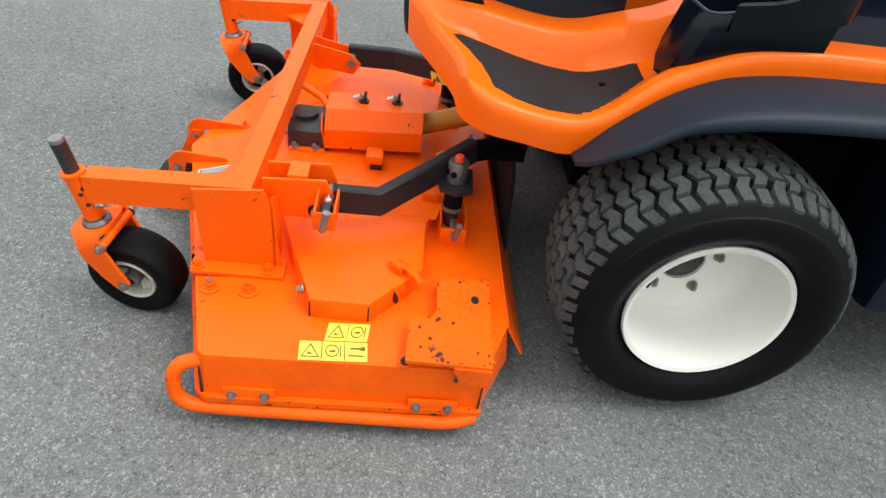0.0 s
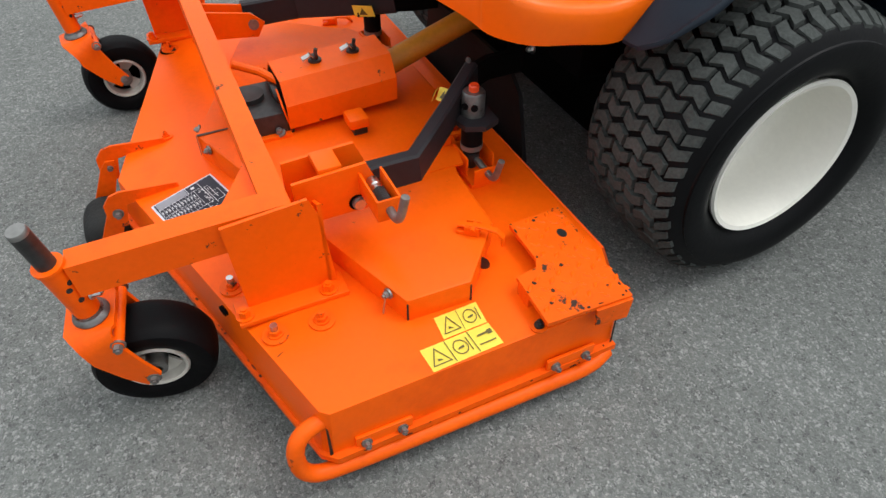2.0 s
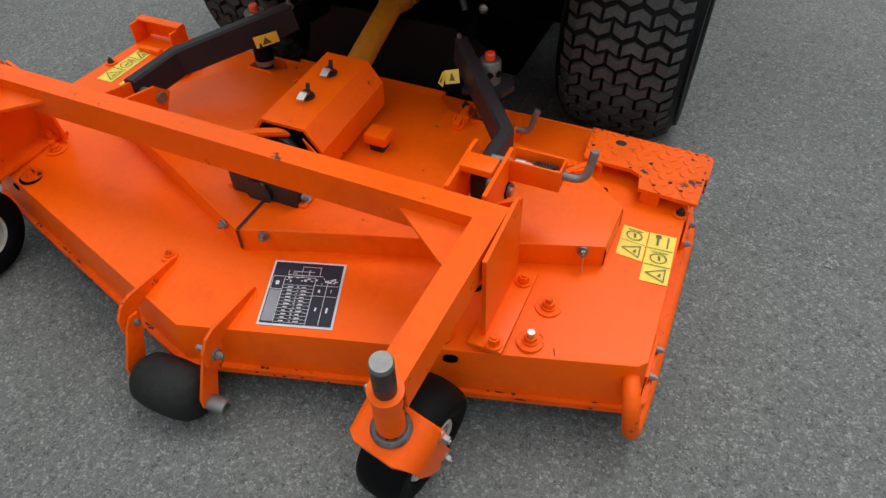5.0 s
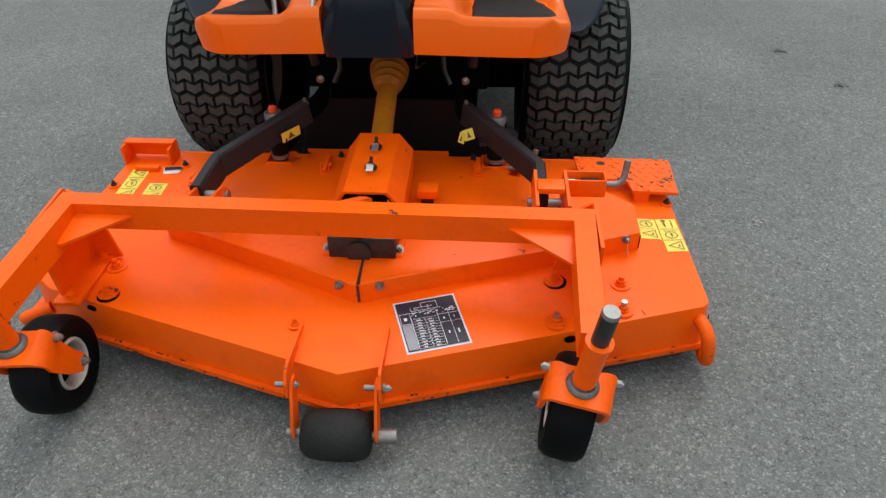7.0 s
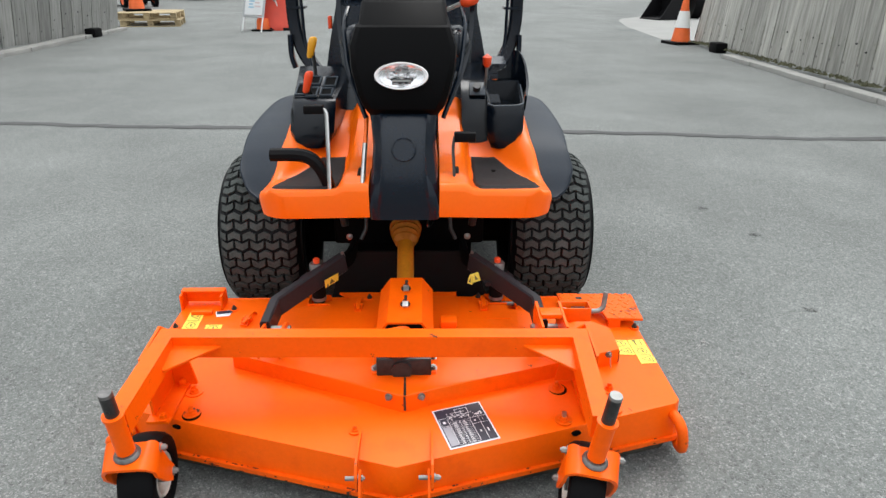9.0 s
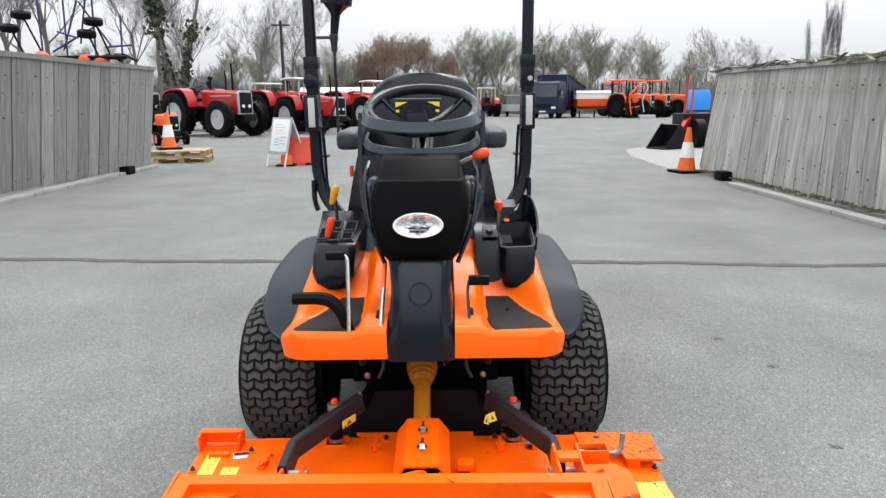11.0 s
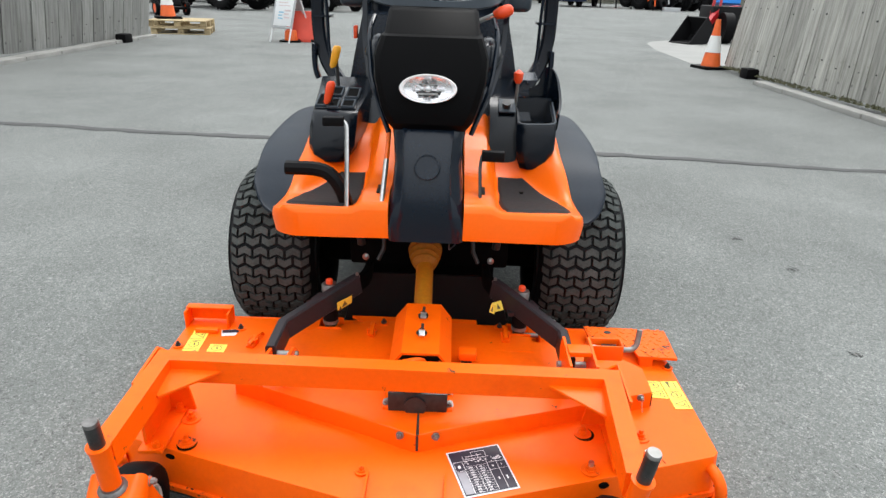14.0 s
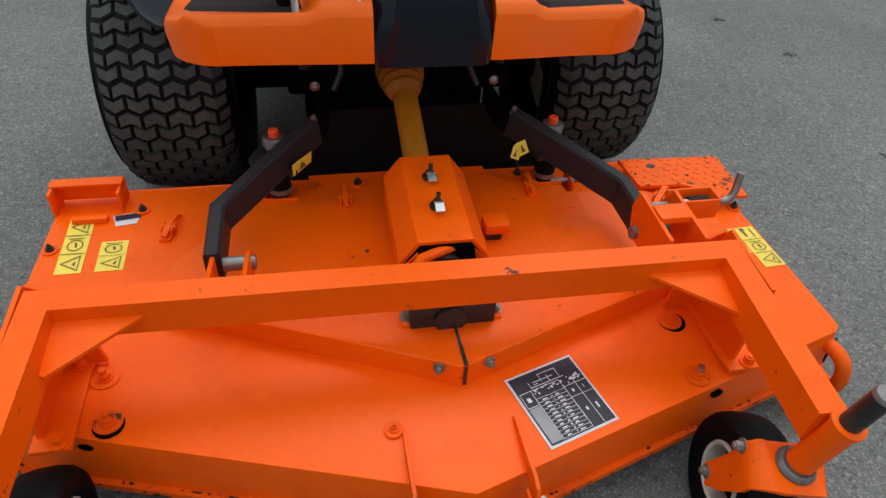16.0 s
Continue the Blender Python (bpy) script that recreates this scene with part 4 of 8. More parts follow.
def warning(parent, corner, u, v, signs, z=ZT):
    """A yellow sticker with boxes: t is a warning triangle, o a ring, w a tool."""
    f = sticker_frame(corner, u, v)
    st = one("warning_sticker", sticker_yellow, lambda bm: quad(bm, [f(0, 0), f(1, 0), f(1, 1), f(0, 1)], z), parent, "yellow warning sticker", smooth=0)
    k = len(signs)

    def draw(bm):
        for i, s in enumerate(signs):
            a0, w = i / k, 1 / k
            g = lambda a, b: f(a0 + w * a, b)
            if i:
                quad(bm, [f(a0 - 0.006, 0.03), f(a0 + 0.006, 0.03), f(a0 + 0.006, 0.97), f(a0 - 0.006, 0.97)], z, 0.0026)
            if s == "t":
                o, p = [(0.1, 0.15), (0.9, 0.15), (0.5, 0.88)], [(0.17, 0.19), (0.83, 0.19), (0.5, 0.79)]
                for q in range(3):
                    w2 = (q + 1) % 3
                    quad(bm, [g(*o[q]), g(*o[w2]), g(*p[w2]), g(*p[q])], z, 0.0026)
                quad(bm, [g(0.38, 0.3), g(0.62, 0.3), g(0.52, 0.36), g(0.4, 0.42)], z, 0.0026)
            elif s == "o":
                c = [(0.45 + 0.3 * math.cos(t), 0.5 + 0.32 * math.sin(t)) for t in np.linspace(0, 2 * math.pi, 17)]
                d = [(0.45 + 0.26 * math.cos(t), 0.5 + 0.275 * math.sin(t)) for t in np.linspace(0, 2 * math.pi, 17)]
                for q in range(16):
                    quad(bm, [g(*c[q]), g(*c[q + 1]), g(*d[q + 1]), g(*d[q])], z, 0.0026)
                quad(bm, [g(0.32, 0.42), g(0.58, 0.44), g(0.6, 0.54), g(0.35, 0.5)], z, 0.0026)
                quad(bm, [g(0.8, 0.2), g(0.84, 0.2), g(0.84, 0.8), g(0.8, 0.8)], z, 0.0026)
            else:
                quad(bm, [g(0.25, 0.6), g(0.8, 0.62), g(0.8, 0.7), g(0.25, 0.68)], z, 0.0026)
                quad(bm, [g(0.7, 0.54), g(0.9, 0.56), g(0.9, 0.76), g(0.7, 0.74)], z, 0.0026)
                quad(bm, [g(0.15, 0.25), g(0.85, 0.25), g(0.85, 0.3), g(0.15, 0.3)], z, 0.0026)
    one("print", sticker_line, draw, st, smooth=0)
    return st


warning(deck, (0.594, -0.615), (-0.003, 0.071), (-0.042, 0.003), "to")
warning(deck, (0.640, -0.652), (-0.005, 0.112), (-0.042, -0.003), "tow")
warning(deck, (-0.578, -0.525), (-0.006, 0.15), (-0.042, 0), "tot")
warning(deck, (-0.512, -0.525), (-0.003, 0.078), (-0.045, 0), "to")
f = sticker_frame((0.103, -0.954), (0.110, 0.0335), (-0.039, 0.1135))
data = one("data_label", sticker_white, lambda bm: quad(bm, [f(0, 0), f(1, 0), f(1, 1), f(0, 1)], ZT), deck, "black and silver data label with a printed table", smooth=0)
bars(data, f, [(0.03, 0.03, 0.97, 0.97)], ZT - 0.0008, sticker_dark, "dark_field")
# silver column, rows of small print between fine lines, and a line drawing above
bars(data, f, [(0.045, 0.05, 0.2, 0.52)], ZT + 0.0002, sticker_grey, "silver_column")
rnd = random.Random(3)
fine = [(0.21, 0.045 + 0.051 * i, 0.63, 0.05 + 0.051 * i) for i in range(12)] + [(x, 0.04, x + 0.008, 0.72) for x in (0.205, 0.63, 0.8)]
fine += [(0.64, 0.62, 0.96, 0.628), (0.64, 0.46, 0.96, 0.466), (0.045, 0.53, 0.2, 0.538), (0.045, 0.73, 0.63, 0.738), (0.045, 0.53, 0.052, 0.73)]
fine += [(0.28 + 0.19 * k, 0.058 + 0.051 * i, 0.28 + 0.19 * k + rnd.uniform(0.05, 0.085), 0.074 + 0.051 * i) for i in range(11) for k in range(2)]
fine += [(0.41 + rnd.uniform(-0.01, 0.01), 0.06 + 0.051 * i, 0.43, 0.078 + 0.051 * i) for i in range(11)]
fine += [(0.71, 0.24, 0.735, 0.29), (0.86, 0.22, 0.885, 0.3), (0.7, 0.52, 0.73, 0.56), (0.87, 0.52, 0.88, 0.57), (0.1, 0.6, 0.15, 0.66)]
fine += [(x, y, x + w, y + h) for x, y, w, h in ((rnd.uniform(0.22, 0.9), rnd.uniform(0.64, 0.73), rnd.uniform(0.01, 0.05), rnd.uniform(0.008, 0.03)) for _ in range(26))]
fine += [(0.24, 0.76, 0.72, 0.77), (0.3, 0.82, 0.6, 0.829), (0.42, 0.9, 0.68, 0.908), (0.42, 0.8, 0.428, 0.9), (0.67, 0.78, 0.678, 0.9), (0.24, 0.77, 0.248, 0.84), (0.52, 0.76, 0.53, 0.86), (0.3, 0.79, 0.36, 0.8)]
bars(data, f, fine, ZT + 0.0004, sticker_white)
f2 = sticker_frame((-0.545, -0.405), (0.05, 0.008), (-0.01, 0.032))
small = one("torn_label", sticker_white, lambda bm: quad(bm, [f2(0, 0), f2(0.7, 0), f2(1, 1), f2(0, 1)], ZT), deck, "small torn blue and white label", smooth=0)
bars(small, f2, [(0.05, 0.45, 0.9, 0.9)], ZT, sticker_dark)


# casters
def caster(px, py, pz, yaw, tr, side):
    """A swivel wheel below the post at (px, py); yaw is the way in which it trails."""
    m = pose(px, py, 0.29, 8.5, side, 0) @ pose(0, 0, -0.29, 0, 0, yaw)
    w = lambda *p: m @ Vector(p)
    R = 0.09
    collar = one("post_collar", orange, lambda bm: lathe(bm, [(0.0178, 0.214), (0.0178, 0.309), (0.0205, 0.311), (0.0205, 0.316), (0.015, 0.317)], m, 24), frame_ob, bevel=0.001)
    one("post", dark_steel, lambda bm: lathe(bm, [(0.013, 0.309), (0.013, pz - 0.007)], m, 24), collar, "greasy black steel post")
    one("post_end", dull_steel if side else old_zinc, lambda bm: lathe(bm, [(0.0132, pz - 0.007), (0.0132, pz - 0.003), (0.0118, pz), (0.0005, pz)], m, 24), collar, "bare worn post end")
    one("post_hole", dark_steel, lambda bm: cyl(bm, w(0.0, -0.0122, 0.335), w(0, -0.0136, 0.335), 0.0035, n=10), collar)
    for a, z in ((0.5, 0.276), (0.9, 0.286), (0.7, 0.252)):
        one("collar_hole", dark_steel, lambda bm: cyl(bm, w(0.017 * math.cos(a), 0.017 * math.sin(a), z), w(0.0186 * math.cos(a), 0.0186 * math.sin(a), z), 0.004, n=10), collar)
    one("collar_bolt", steel, lambda bm: bolt(bm, w(0.0, 0.0178, 0.243), w(0, 1, 0) - w(0, 0, 0), 0.007, 0.011), collar)
    one("bearing_washer", old_zinc, lambda bm: lathe(bm, [(0.024, 0.201), (0.026, 0.206), (0.0235, 0.211), (0.0205, 0.213), (0.0195, 0.217), (0.015, 0.216)], m, 24), collar)

    def fork(bm):
        # crown and two legs out of one bent strap
        half = [(-0.0495, tr, R - 0.006, 0.017, 1, 0), (-0.0495, tr * 0.5 + 0.004, 0.118, 0.024, 1, 0), (-0.0495, 0.008, 0.168, 0.031, 1, 0)]
        for k in range(1, 7):
            t = math.pi / 2 * k / 6
            half.append((-0.0275 - 0.022 * math.cos(t), 0.008 - 0.008 * k / 6, 0.178 + 0.022 * math.sin(t), 0.031 + 0.006 * k / 6, math.cos(t), math.sin(t)))
        both = half + [(-x, y, z, h, -nx, nz) for x, y, z, h, nx, nz in half[::-1]]
        rings = []
        for x, y, z, h, nx, nz in both:
            slope = abs(nx)
            wy, wz = h * (1 - 0.17 * slope), h * 0.5 * slope
            k = 0.0034
            rings.append([w(x + nx * k, y - wy, z - wz - nz * k), w(x + nx * k, y + wy * 0.85, z + wz - nz * k), w(x - nx * k, y + wy * 0.85, z + wz + nz * k), w(x - nx * k, y - wy, z - wz + nz * k)])
        ring_loft(bm, rings)
    fk = one("caster_fork", orange, fork, frame_ob, "bent orange strap fork", bevel=0.0015)
    one("fork_spacer", orange, lambda bm: cyl(bm, w(-0.046, 0.03, 0.186), w(0.054, 0.03, 0.186), 0.008, n=14), fk)
    for s in (-1, 1):
        one("spacer_nut", dull_steel, lambda bm: bolt(bm, w(0.05 * s, 0.03, 0.186), w(s, 0, 0) - w(0, 0, 0), 0.0085, 0.009), fk)
        one("axle_nut", dull_steel, lambda bm: bolt(bm, w(0.051 * s, tr, R - 0.001), w(s, 0, 0) - w(0, 0, 0), 0.0085, 0.006), fk)
    hub_z = R - w(0, tr, R).z + R
    wm = m @ Matrix.Translation((0, tr, hub_z)) @ AX
    prof = [(0.046, -0.026), (0.053, -0.033), (0.069, -0.0375), (0.081, -0.035), (0.0875, -0.026), (0.09, -0.011)]
    wheel = one("caster_tyre", rubber, lambda bm: lathe(bm, prof + [(r, -h) for r, h in prof[::-1]], wm, 40, closed=True), fk, "smooth black caster tyre")
    rim = one("caster_rim", rim_white, lambda bm: lathe(bm, [(0.048, -0.03), (0.045, -0.0335), (0.041, -0.031), (0.0385, -0.013), (0.0385, 0.013), (0.041, 0.031), (0.045, 0.0335), (0.048, 0.03)], wm, 32, closed=True), fk, "dirty white caster rim")
    one("rim_web", shade_wear_black, lambda bm: lathe(bm, [(0.0385, -0.006), (0.0005, -0.006), (0.0005, 0.006), (0.0385, 0.006)], wm, 24), rim, "dark recess of the rim")
    for k in range(3):  # pressed lobes between the dark recesses
        a0 = 2 * math.pi * k / 3 + 0.5
        for q in (-1, 1):
            one("rim_lobe", rim_white, lambda bm: plate(bm, [wm @ Vector((r * math.cos(a0 + d), r * math.sin(a0 + d), q * h)) for r, d, h in ((0.0388, -0.42, 0.016), (0.0388, 0.0, 0.016), (0.0388, 0.42, 0.016), (0.017, 0.5, 0.011), (0.017, -0.5, 0.011))], wm.to_3x3() @ Vector((0, 0, -0.004 * q))), rim, bevel=0.001)
    one("rim_hub", dull_steel, lambda bm: lathe(bm, [(0.0165, -0.034), (0.0165, 0.034), (0.009, 0.035), (0.009, -0.035)], wm, 20, closed=True), rim, "greasy steel hub")


caster(0.389, -1.066, 0.383, -10, 0.038, 5)
caster(-0.536, -1.032, 0.372, 4, 0.05, 0)

# front roller
for x, s in ((-0.088, -1), (0.062, 1)):
    one("roller_bracket", orange_worn, lambda bm: plate(bm, [(x, -0.898, 0.152), (x, -0.902, 0.163), (x, -0.998, 0.171), (x, -1.016, 0.166), (x, -1.030, 0.148), (x, -1.031, 0.118), (x, -1.014, 0.096), (x, -1.002, 0.098), (x, -0.992, 0.142)], (0.005 * s, 0, 0)), deck, bevel=0.001)
    one("roller_link", orange_worn, lambda bm: plate(bm, [(x - 0.007 * s, -1.000, 0.142), (x - 0.007 * s, -1.016, 0.144), (x - 0.007 * s, -1.028, 0.13), (x - 0.007 * s, -1.058, 0.066), (x - 0.007 * s, -1.058, 0.046), (x - 0.007 * s, -1.044, 0.036), (x - 0.007 * s, -1.028, 0.044), (x - 0.007 * s, -1.004, 0.112)], (0.005 * s, 0, 0)), deck, bevel=0.001)
    one("roller_bolt", dull_steel, lambda bm: bolt(bm, (x + (0.006 if s > 0 else 0.0), -1.011, 0.129), (1, 0, 0), 0.0078, 0.008), deck)
    one("roller_bolt", dull_steel, lambda bm: cyl(bm, (x - 0.026, -1.011, 0.129), (x, -1.011, 0.129), 0.005, n=10), deck)
RL = [(0.012, 0.0), (0.032, 0.004), (0.0395, 0.014), (0.0435, 0.034), (0.0445, 0.062), (0.0435, 0.09), (0.0395, 0.108), (0.032, 0.118), (0.012, 0.122)]
one("roller", roller_rubber, lambda bm: lathe(bm, RL, Matrix.Translation((-0.073, -1.045, 0.0455)) @ AX, 36), deck, "scuffed black rubber front roller", smooth=60)
one("roller_axle", dull_steel, lambda bm: (cyl(bm, (-0.098, -1.045, 0.0475), (0.07, -1.045, 0.0475), 0.008, n=14), lathe(bm, [(0.0085, 0), (0.0125, 0), (0.0125, 0.034), (0.0085, 0.034)], Matrix.Translation((0.056, -1.045, 0.0475)) @ AX, 20, closed=True)), deck)

# ---- the ride-on tractor ----
PLAN[:] = [1.14, Vector((0, 0, 0))]
rider = thing("ride_on_mower", (0, 0.4, 0), "orange ride-on mower with black console and dark grey roll bar", "ride-on mower")
for s in (1, -1):
    drive_wheel(rider, 0.443 if s > 0 else -0.457, 0.0, 0.253, s)

# chassis below the platform, with its shade put into the near-black colour
body = one("chassis", shade_wear_black, lambda bm: box(bm, (0, 0.45, 0.36), (0.46, 1.3, 0.16)), rider, bevel=0.01)
# black block added to fill the space underneath with shade
one("shade_filler", shade_wear_black, lambda bm: box(bm, (0, 0.55, 0.2), (0.4, 1.3, 0.2)), rider, bevel=0.01)
one("engine_case", shade_wear_black, lambda bm: box(bm, (0, 0.75, 0.36), (0.74, 0.5, 0.16)), rider, bevel=0.01)
one("front_axle", shade_wear_black, lambda bm: (cyl(bm, (-0.34, 0, 0.255), (0.34, 0, 0.255), 0.05, n=20), box(bm, (0, 0, 0.27), (0.3, 0.17, 0.18))), rider, bevel=0.01)
for s in (1, -1):
    one("side_tank", black_plastic, lambda bm: box(bm, (s * 0.4, 0.62, 0.38), (0.2, 0.6, 0.3)), rider, bevel=0.03)
one("cross_beam", shade_wear_black, lambda bm: box(bm, (0, -0.1, 0.43), (0.5, 0.3, 0.05)), rider, bevel=0.01)
# plate across the underside that carries the shade there in its colour
one("belly_plate", belly_shade, lambda bm: plate(bm, [(-0.26, -0.305, 0.05), (0.26, -0.305, 0.05), (0.205, -0.31, 0.262), (0.155, -0.31, 0.303), (-0.155, -0.31, 0.303), (-0.205, -0.31, 0.262)], (0, 0.008, 0)), body, "belly plate painted near-black as shade", bevel=0.003)
one("rear_hood", orange_gloss, lambda bm: ring_loft(bm, [[(-w, y, 0.46), (w, y, 0.46), (w, y, h - 0.08), (w * 0.8, y, h), (-w * 0.8, y, h), (-w, y, h - 0.08)] for y, w, h in ((0.8, 0.26, 0.72), (1.0, 0.28, 0.74), (1.4, 0.27, 0.7), (1.55, 0.22, 0.62))]), rider, bevel=0.02)
for s in (1, -1):
    m = Matrix.Translation((0.43 * s, 1.2, 0.2)) @ pose(0, 0, 0, 0, 90 * s, 0)
    rw = one("rear_wheel", rubber, lambda bm: lathe(bm, tyre_profile(0.2, 0.085, 0.1), m, 40, closed=True), rider, "small rear tyre")
    one("rear_rim", white_paint, lambda bm: lathe(bm, [(0.102, 0.06), (0.1, 0.075), (0.09, 0.06), (0.085, 0.0), (0.03, -0.01), (0.0005, -0.01), (0.0005, -0.03), (0.1, -0.03)], m, 32), rw)
    one("rear_axle", black_plastic, lambda bm: cyl(bm, (0, 1.2, 0.22), (0.38 * s, 1.2, 0.2), 0.04), rider)

# footplate: each half is a moulded tray with a front lip
FLOOR = [(-0.50, 0.532), (-0.45, 0.532), (-0.33, 0.503), (-0.24, 0.497), (-0.13, 0.536), (-0.03, 0.60), (0.1, 0.65)]
RIM = [(-0.50, 0.528), (-0.44, 0.524), (-0.36, 0.508), (-0.28, 0.503), (-0.23, 0.52), (-0.17, 0.568), (-0.11, 0.60), (-0.03, 0.632), (0.1, 0.648)]
WELL = [(-0.46, 0.35), (-0.40, 0.364), (-0.33, 0.366), (-0.26, 0.352), (-0.21, 0.312), (-0.14, 0.246), (-0.06, 0.2), (0.1, 0.17)]


def tray_edge(y):
    return course([(-0.47, 0.374), (-0.40, 0.386), (-0.30, 0.39), (-0.2, 0.378), (-0.12, 0.364), (0.0, 0.358), (0.1, 0.358)], y)


def tray_z(x, y):
    """Height of the moulded tray: dished foot well, rounded inner ridge, outer side that climbs to the rear."""
    z = course(FLOOR, y)
    well, edge = course(WELL, y), tray_edge(y)
    z += (course(RIM, y) - z) * smooth01((x - well) / max(0.02, edge - 0.012 - well))
    ridge = course([(-0.475, 0.008), (-0.41, 0.045), (-0.3, 0.062), (-0.2, 0.075), (-0.1, 0.06), (0.0, 0.03)], y)
    z += ridge * smooth01((0.186 - x) / 0.03)
    return z + 0.006 * smooth01((-0.455 - y) / 0.015)


def tray(s):
    def build(bm):
        front, round_off = -0.480, 0.06
        ys = [front + round_off * (1 - math.cos(math.pi / 2 * k / 12)) for k in range(12)] + [-0.418 + 0.014 * k for k in range(32)] + [0.05, 0.1, 0.2, 0.4, 0.62]
        n = 30
        top = []
        for y in ys:
            row = []
            back = max(0.0, (front + round_off - y) / round_off)
            edge = tray_edge(y) - round_off * (1 - math.sqrt(max(0.0, 1 - back * back)))
            for i in range(n + 3):
                u = min(1.0, i / (n - 1))
                x = 0.092 + u * (edge - 0.092)
                z = tray_z(x, max(y, -0.47)) - 0.016 * max(0.0, 1 - (y - front) / 0.014) ** 2
                if i >= n - 1:  # rounded outer edge
                    k = i - n + 1
                    x += (0, 0.006, 0.0095, 0.0105)[k] * (1 - 0.7 * back)
                    z -= (0.001, 0.005, 0.014, 0.026)[k] * (1 - 0.6 * back ** 4)
                row.append(bm.verts.new((x * s, y + 0.018, z + 0.006)))
            top.append(row)
        w = n + 3
        for a, b in zip(top, top[1:]):
            for i in range(w - 1):
                bm.faces.new((a[i], a[i + 1], b[i + 1], b[i]))
        loop = [top[0][i] for i in range(w)] + [r[-1] for r in top[1:]] + [top[-1][i] for i in range(w - 2, -1, -1)] + [r[0] for r in top[-2:0:-1]]
        low = []
        for v in loop:
            y = v.co.y
            zb = course([(-0.5, 0.470), (-0.36, 0.459), (-0.25, 0.447), (-0.15, 0.50), (0.0, 0.55)], y)
            low.append(bm.verts.new((v.co.x * 0.988, v.co.y + (0.004 if y < -0.4 else 0), min(zb, v.co.z - 0.004))))
        for i in range(len(loop)):
            j = (i + 1) % len(loop)
            bm.faces.new((loop[i], loop[j], low[j], low[i]))
        bm.faces.new(low[::-1])
    return build


def foot_mat(s):
    def build(bm):
        pts = [(0.196, -0.452), (0.352, -0.425), (0.368, -0.39), (0.37, -0.33), (0.356, -0.262), (0.312, -0.205), (0.262, -0.142), (0.19, -0.138), (0.187, -0.25)]
        cx, cy = 0.265, -0.30
        k = 12
        fine = []
        for p, q in zip(pts, pts[1:] + pts[:1]):
            fine += [(p[0] + (q[0] - p[0]) * i / 4, p[1] + (q[1] - p[1]) * i / 4) for i in range(4)]
        rings = []
        for q in range(k + 1):
            t = 1 - q / k
            rings.append([((cx + (x - cx) * t) * s, cy + (y - cy) * t + 0.018, tray_z(cx + (x - cx) * t, cy + (y - cy) * t) + (0.0125 if q else 0.004)) for x, y in fine])
        ring_loft(bm, rings, cap=False)
        bmesh.ops.remove_doubles(bm, verts=bm.verts, dist=1e-5)
    return build


def bow(p):
    """The front lip of the footplate swells forwards and upwards towards the console."""
    dy = -0.094 * smooth01((0.30 - abs(p.x)) / 0.22) * smooth01((-0.2 - p.y) / 0.26)
    k = (p.y + dy + 2.13) / (p.y + 2.13)
    return Vector((p.x * k, p.y + dy, 1.185 - (1.185 - p.z) * k))


WARP[0] = bow
for s in (1, -1):
    tr = one("footplate", orange_gloss, tray(s), rider, "moulded orange footplate", smooth=50)
    fm = one("foot_mat", mat_rubber, foot_mat(s), tr, "worn dark ribbed foot mat", smooth=60)
    one("mat_hole", shade_wear_black, lambda bm: cyl(bm, (s * 0.254, -0.196, tray_z(0.254, -0.214) + 0.006), (s * 0.254, -0.196, tray_z(0.254, -0.214) + 0.0138), 0.0065, n=12), fm)


WARP[0] = None
PLAN[1] = Vector((0, 0, 0))
# black mudguards over the front wheels
def guard(s):
    def build(bm):
        rows = []
        stops = [(-0.262, 0.452, 0.458, 0.40, 0.438), (-0.245, 0.466, 0.476, 0.398, 0.466), (-0.213, 0.497, 0.507, 0.393, 0.492), (-0.18, 0.524, 0.531, 0.388, 0.51), (-0.12, 0.565, 0.566, 0.38, 0.521), (-0.04, 0.597, 0.586, 0.37, 0.527), (0.06, 0.612, 0.596, 0.36, 0.53), (0.18, 0.617, 0.60, 0.36, 0.53), (0.32, 0.617, 0.60, 0.36, 0.53), (0.48, 0.61, 0.585, 0.36, 0.53), (0.6, 0.58, 0.55, 0.36, 0.52)]
        for y, zi, zo, xi, xo in flow(stops, 4):
            xo -= (0.04 if s > 0 else 0.026) * smooth01((y + 0.262) / 0.16)  # the two are not set alike
            row = []
            g = 0.4 + 0.6 * smooth01((y + 0.262) / 0.12)
            for k in range(7):
                t = k / 6
                row.append((s * (xi + (xo - xi) * math.sin(t * math.pi / 2)), y, zo + (zi - zo) * math.cos(t * math.pi / 2)))
            row += [(s * (xo + a), y, zo + b) for a, b in ((0.004 * g, -0.006 * g), (0.005 * g, -0.014 * g), (0.002 * g, -0.021 * g), (-0.004, -0.023 * g), (-0.009, -0.018 * g))]
            row += [(s * (xi + (xo - xi - 0.008) * math.sin(t * math.pi / 2)), y, zo - 0.006 + (zi - zo) * math.cos(t * math.pi / 2)) for t in (1, 0.66, 0.33, 0)]
            rows.append(row)
        ring_loft(bm, rows)
    return build


for s in (1, -1):
    one("mudguard", guard_plastic, guard(s), rider, "arched dark grey plastic mudguard", smooth=50)
    one("side_panel", orange_gloss, lambda bm: box(bm, (0.40 * s, 0.6, 0.545), (0.04, 0.5, 0.05)), rider, bevel=0.01)

PLAN[1] = Vector((0, -0.04, -0.012))
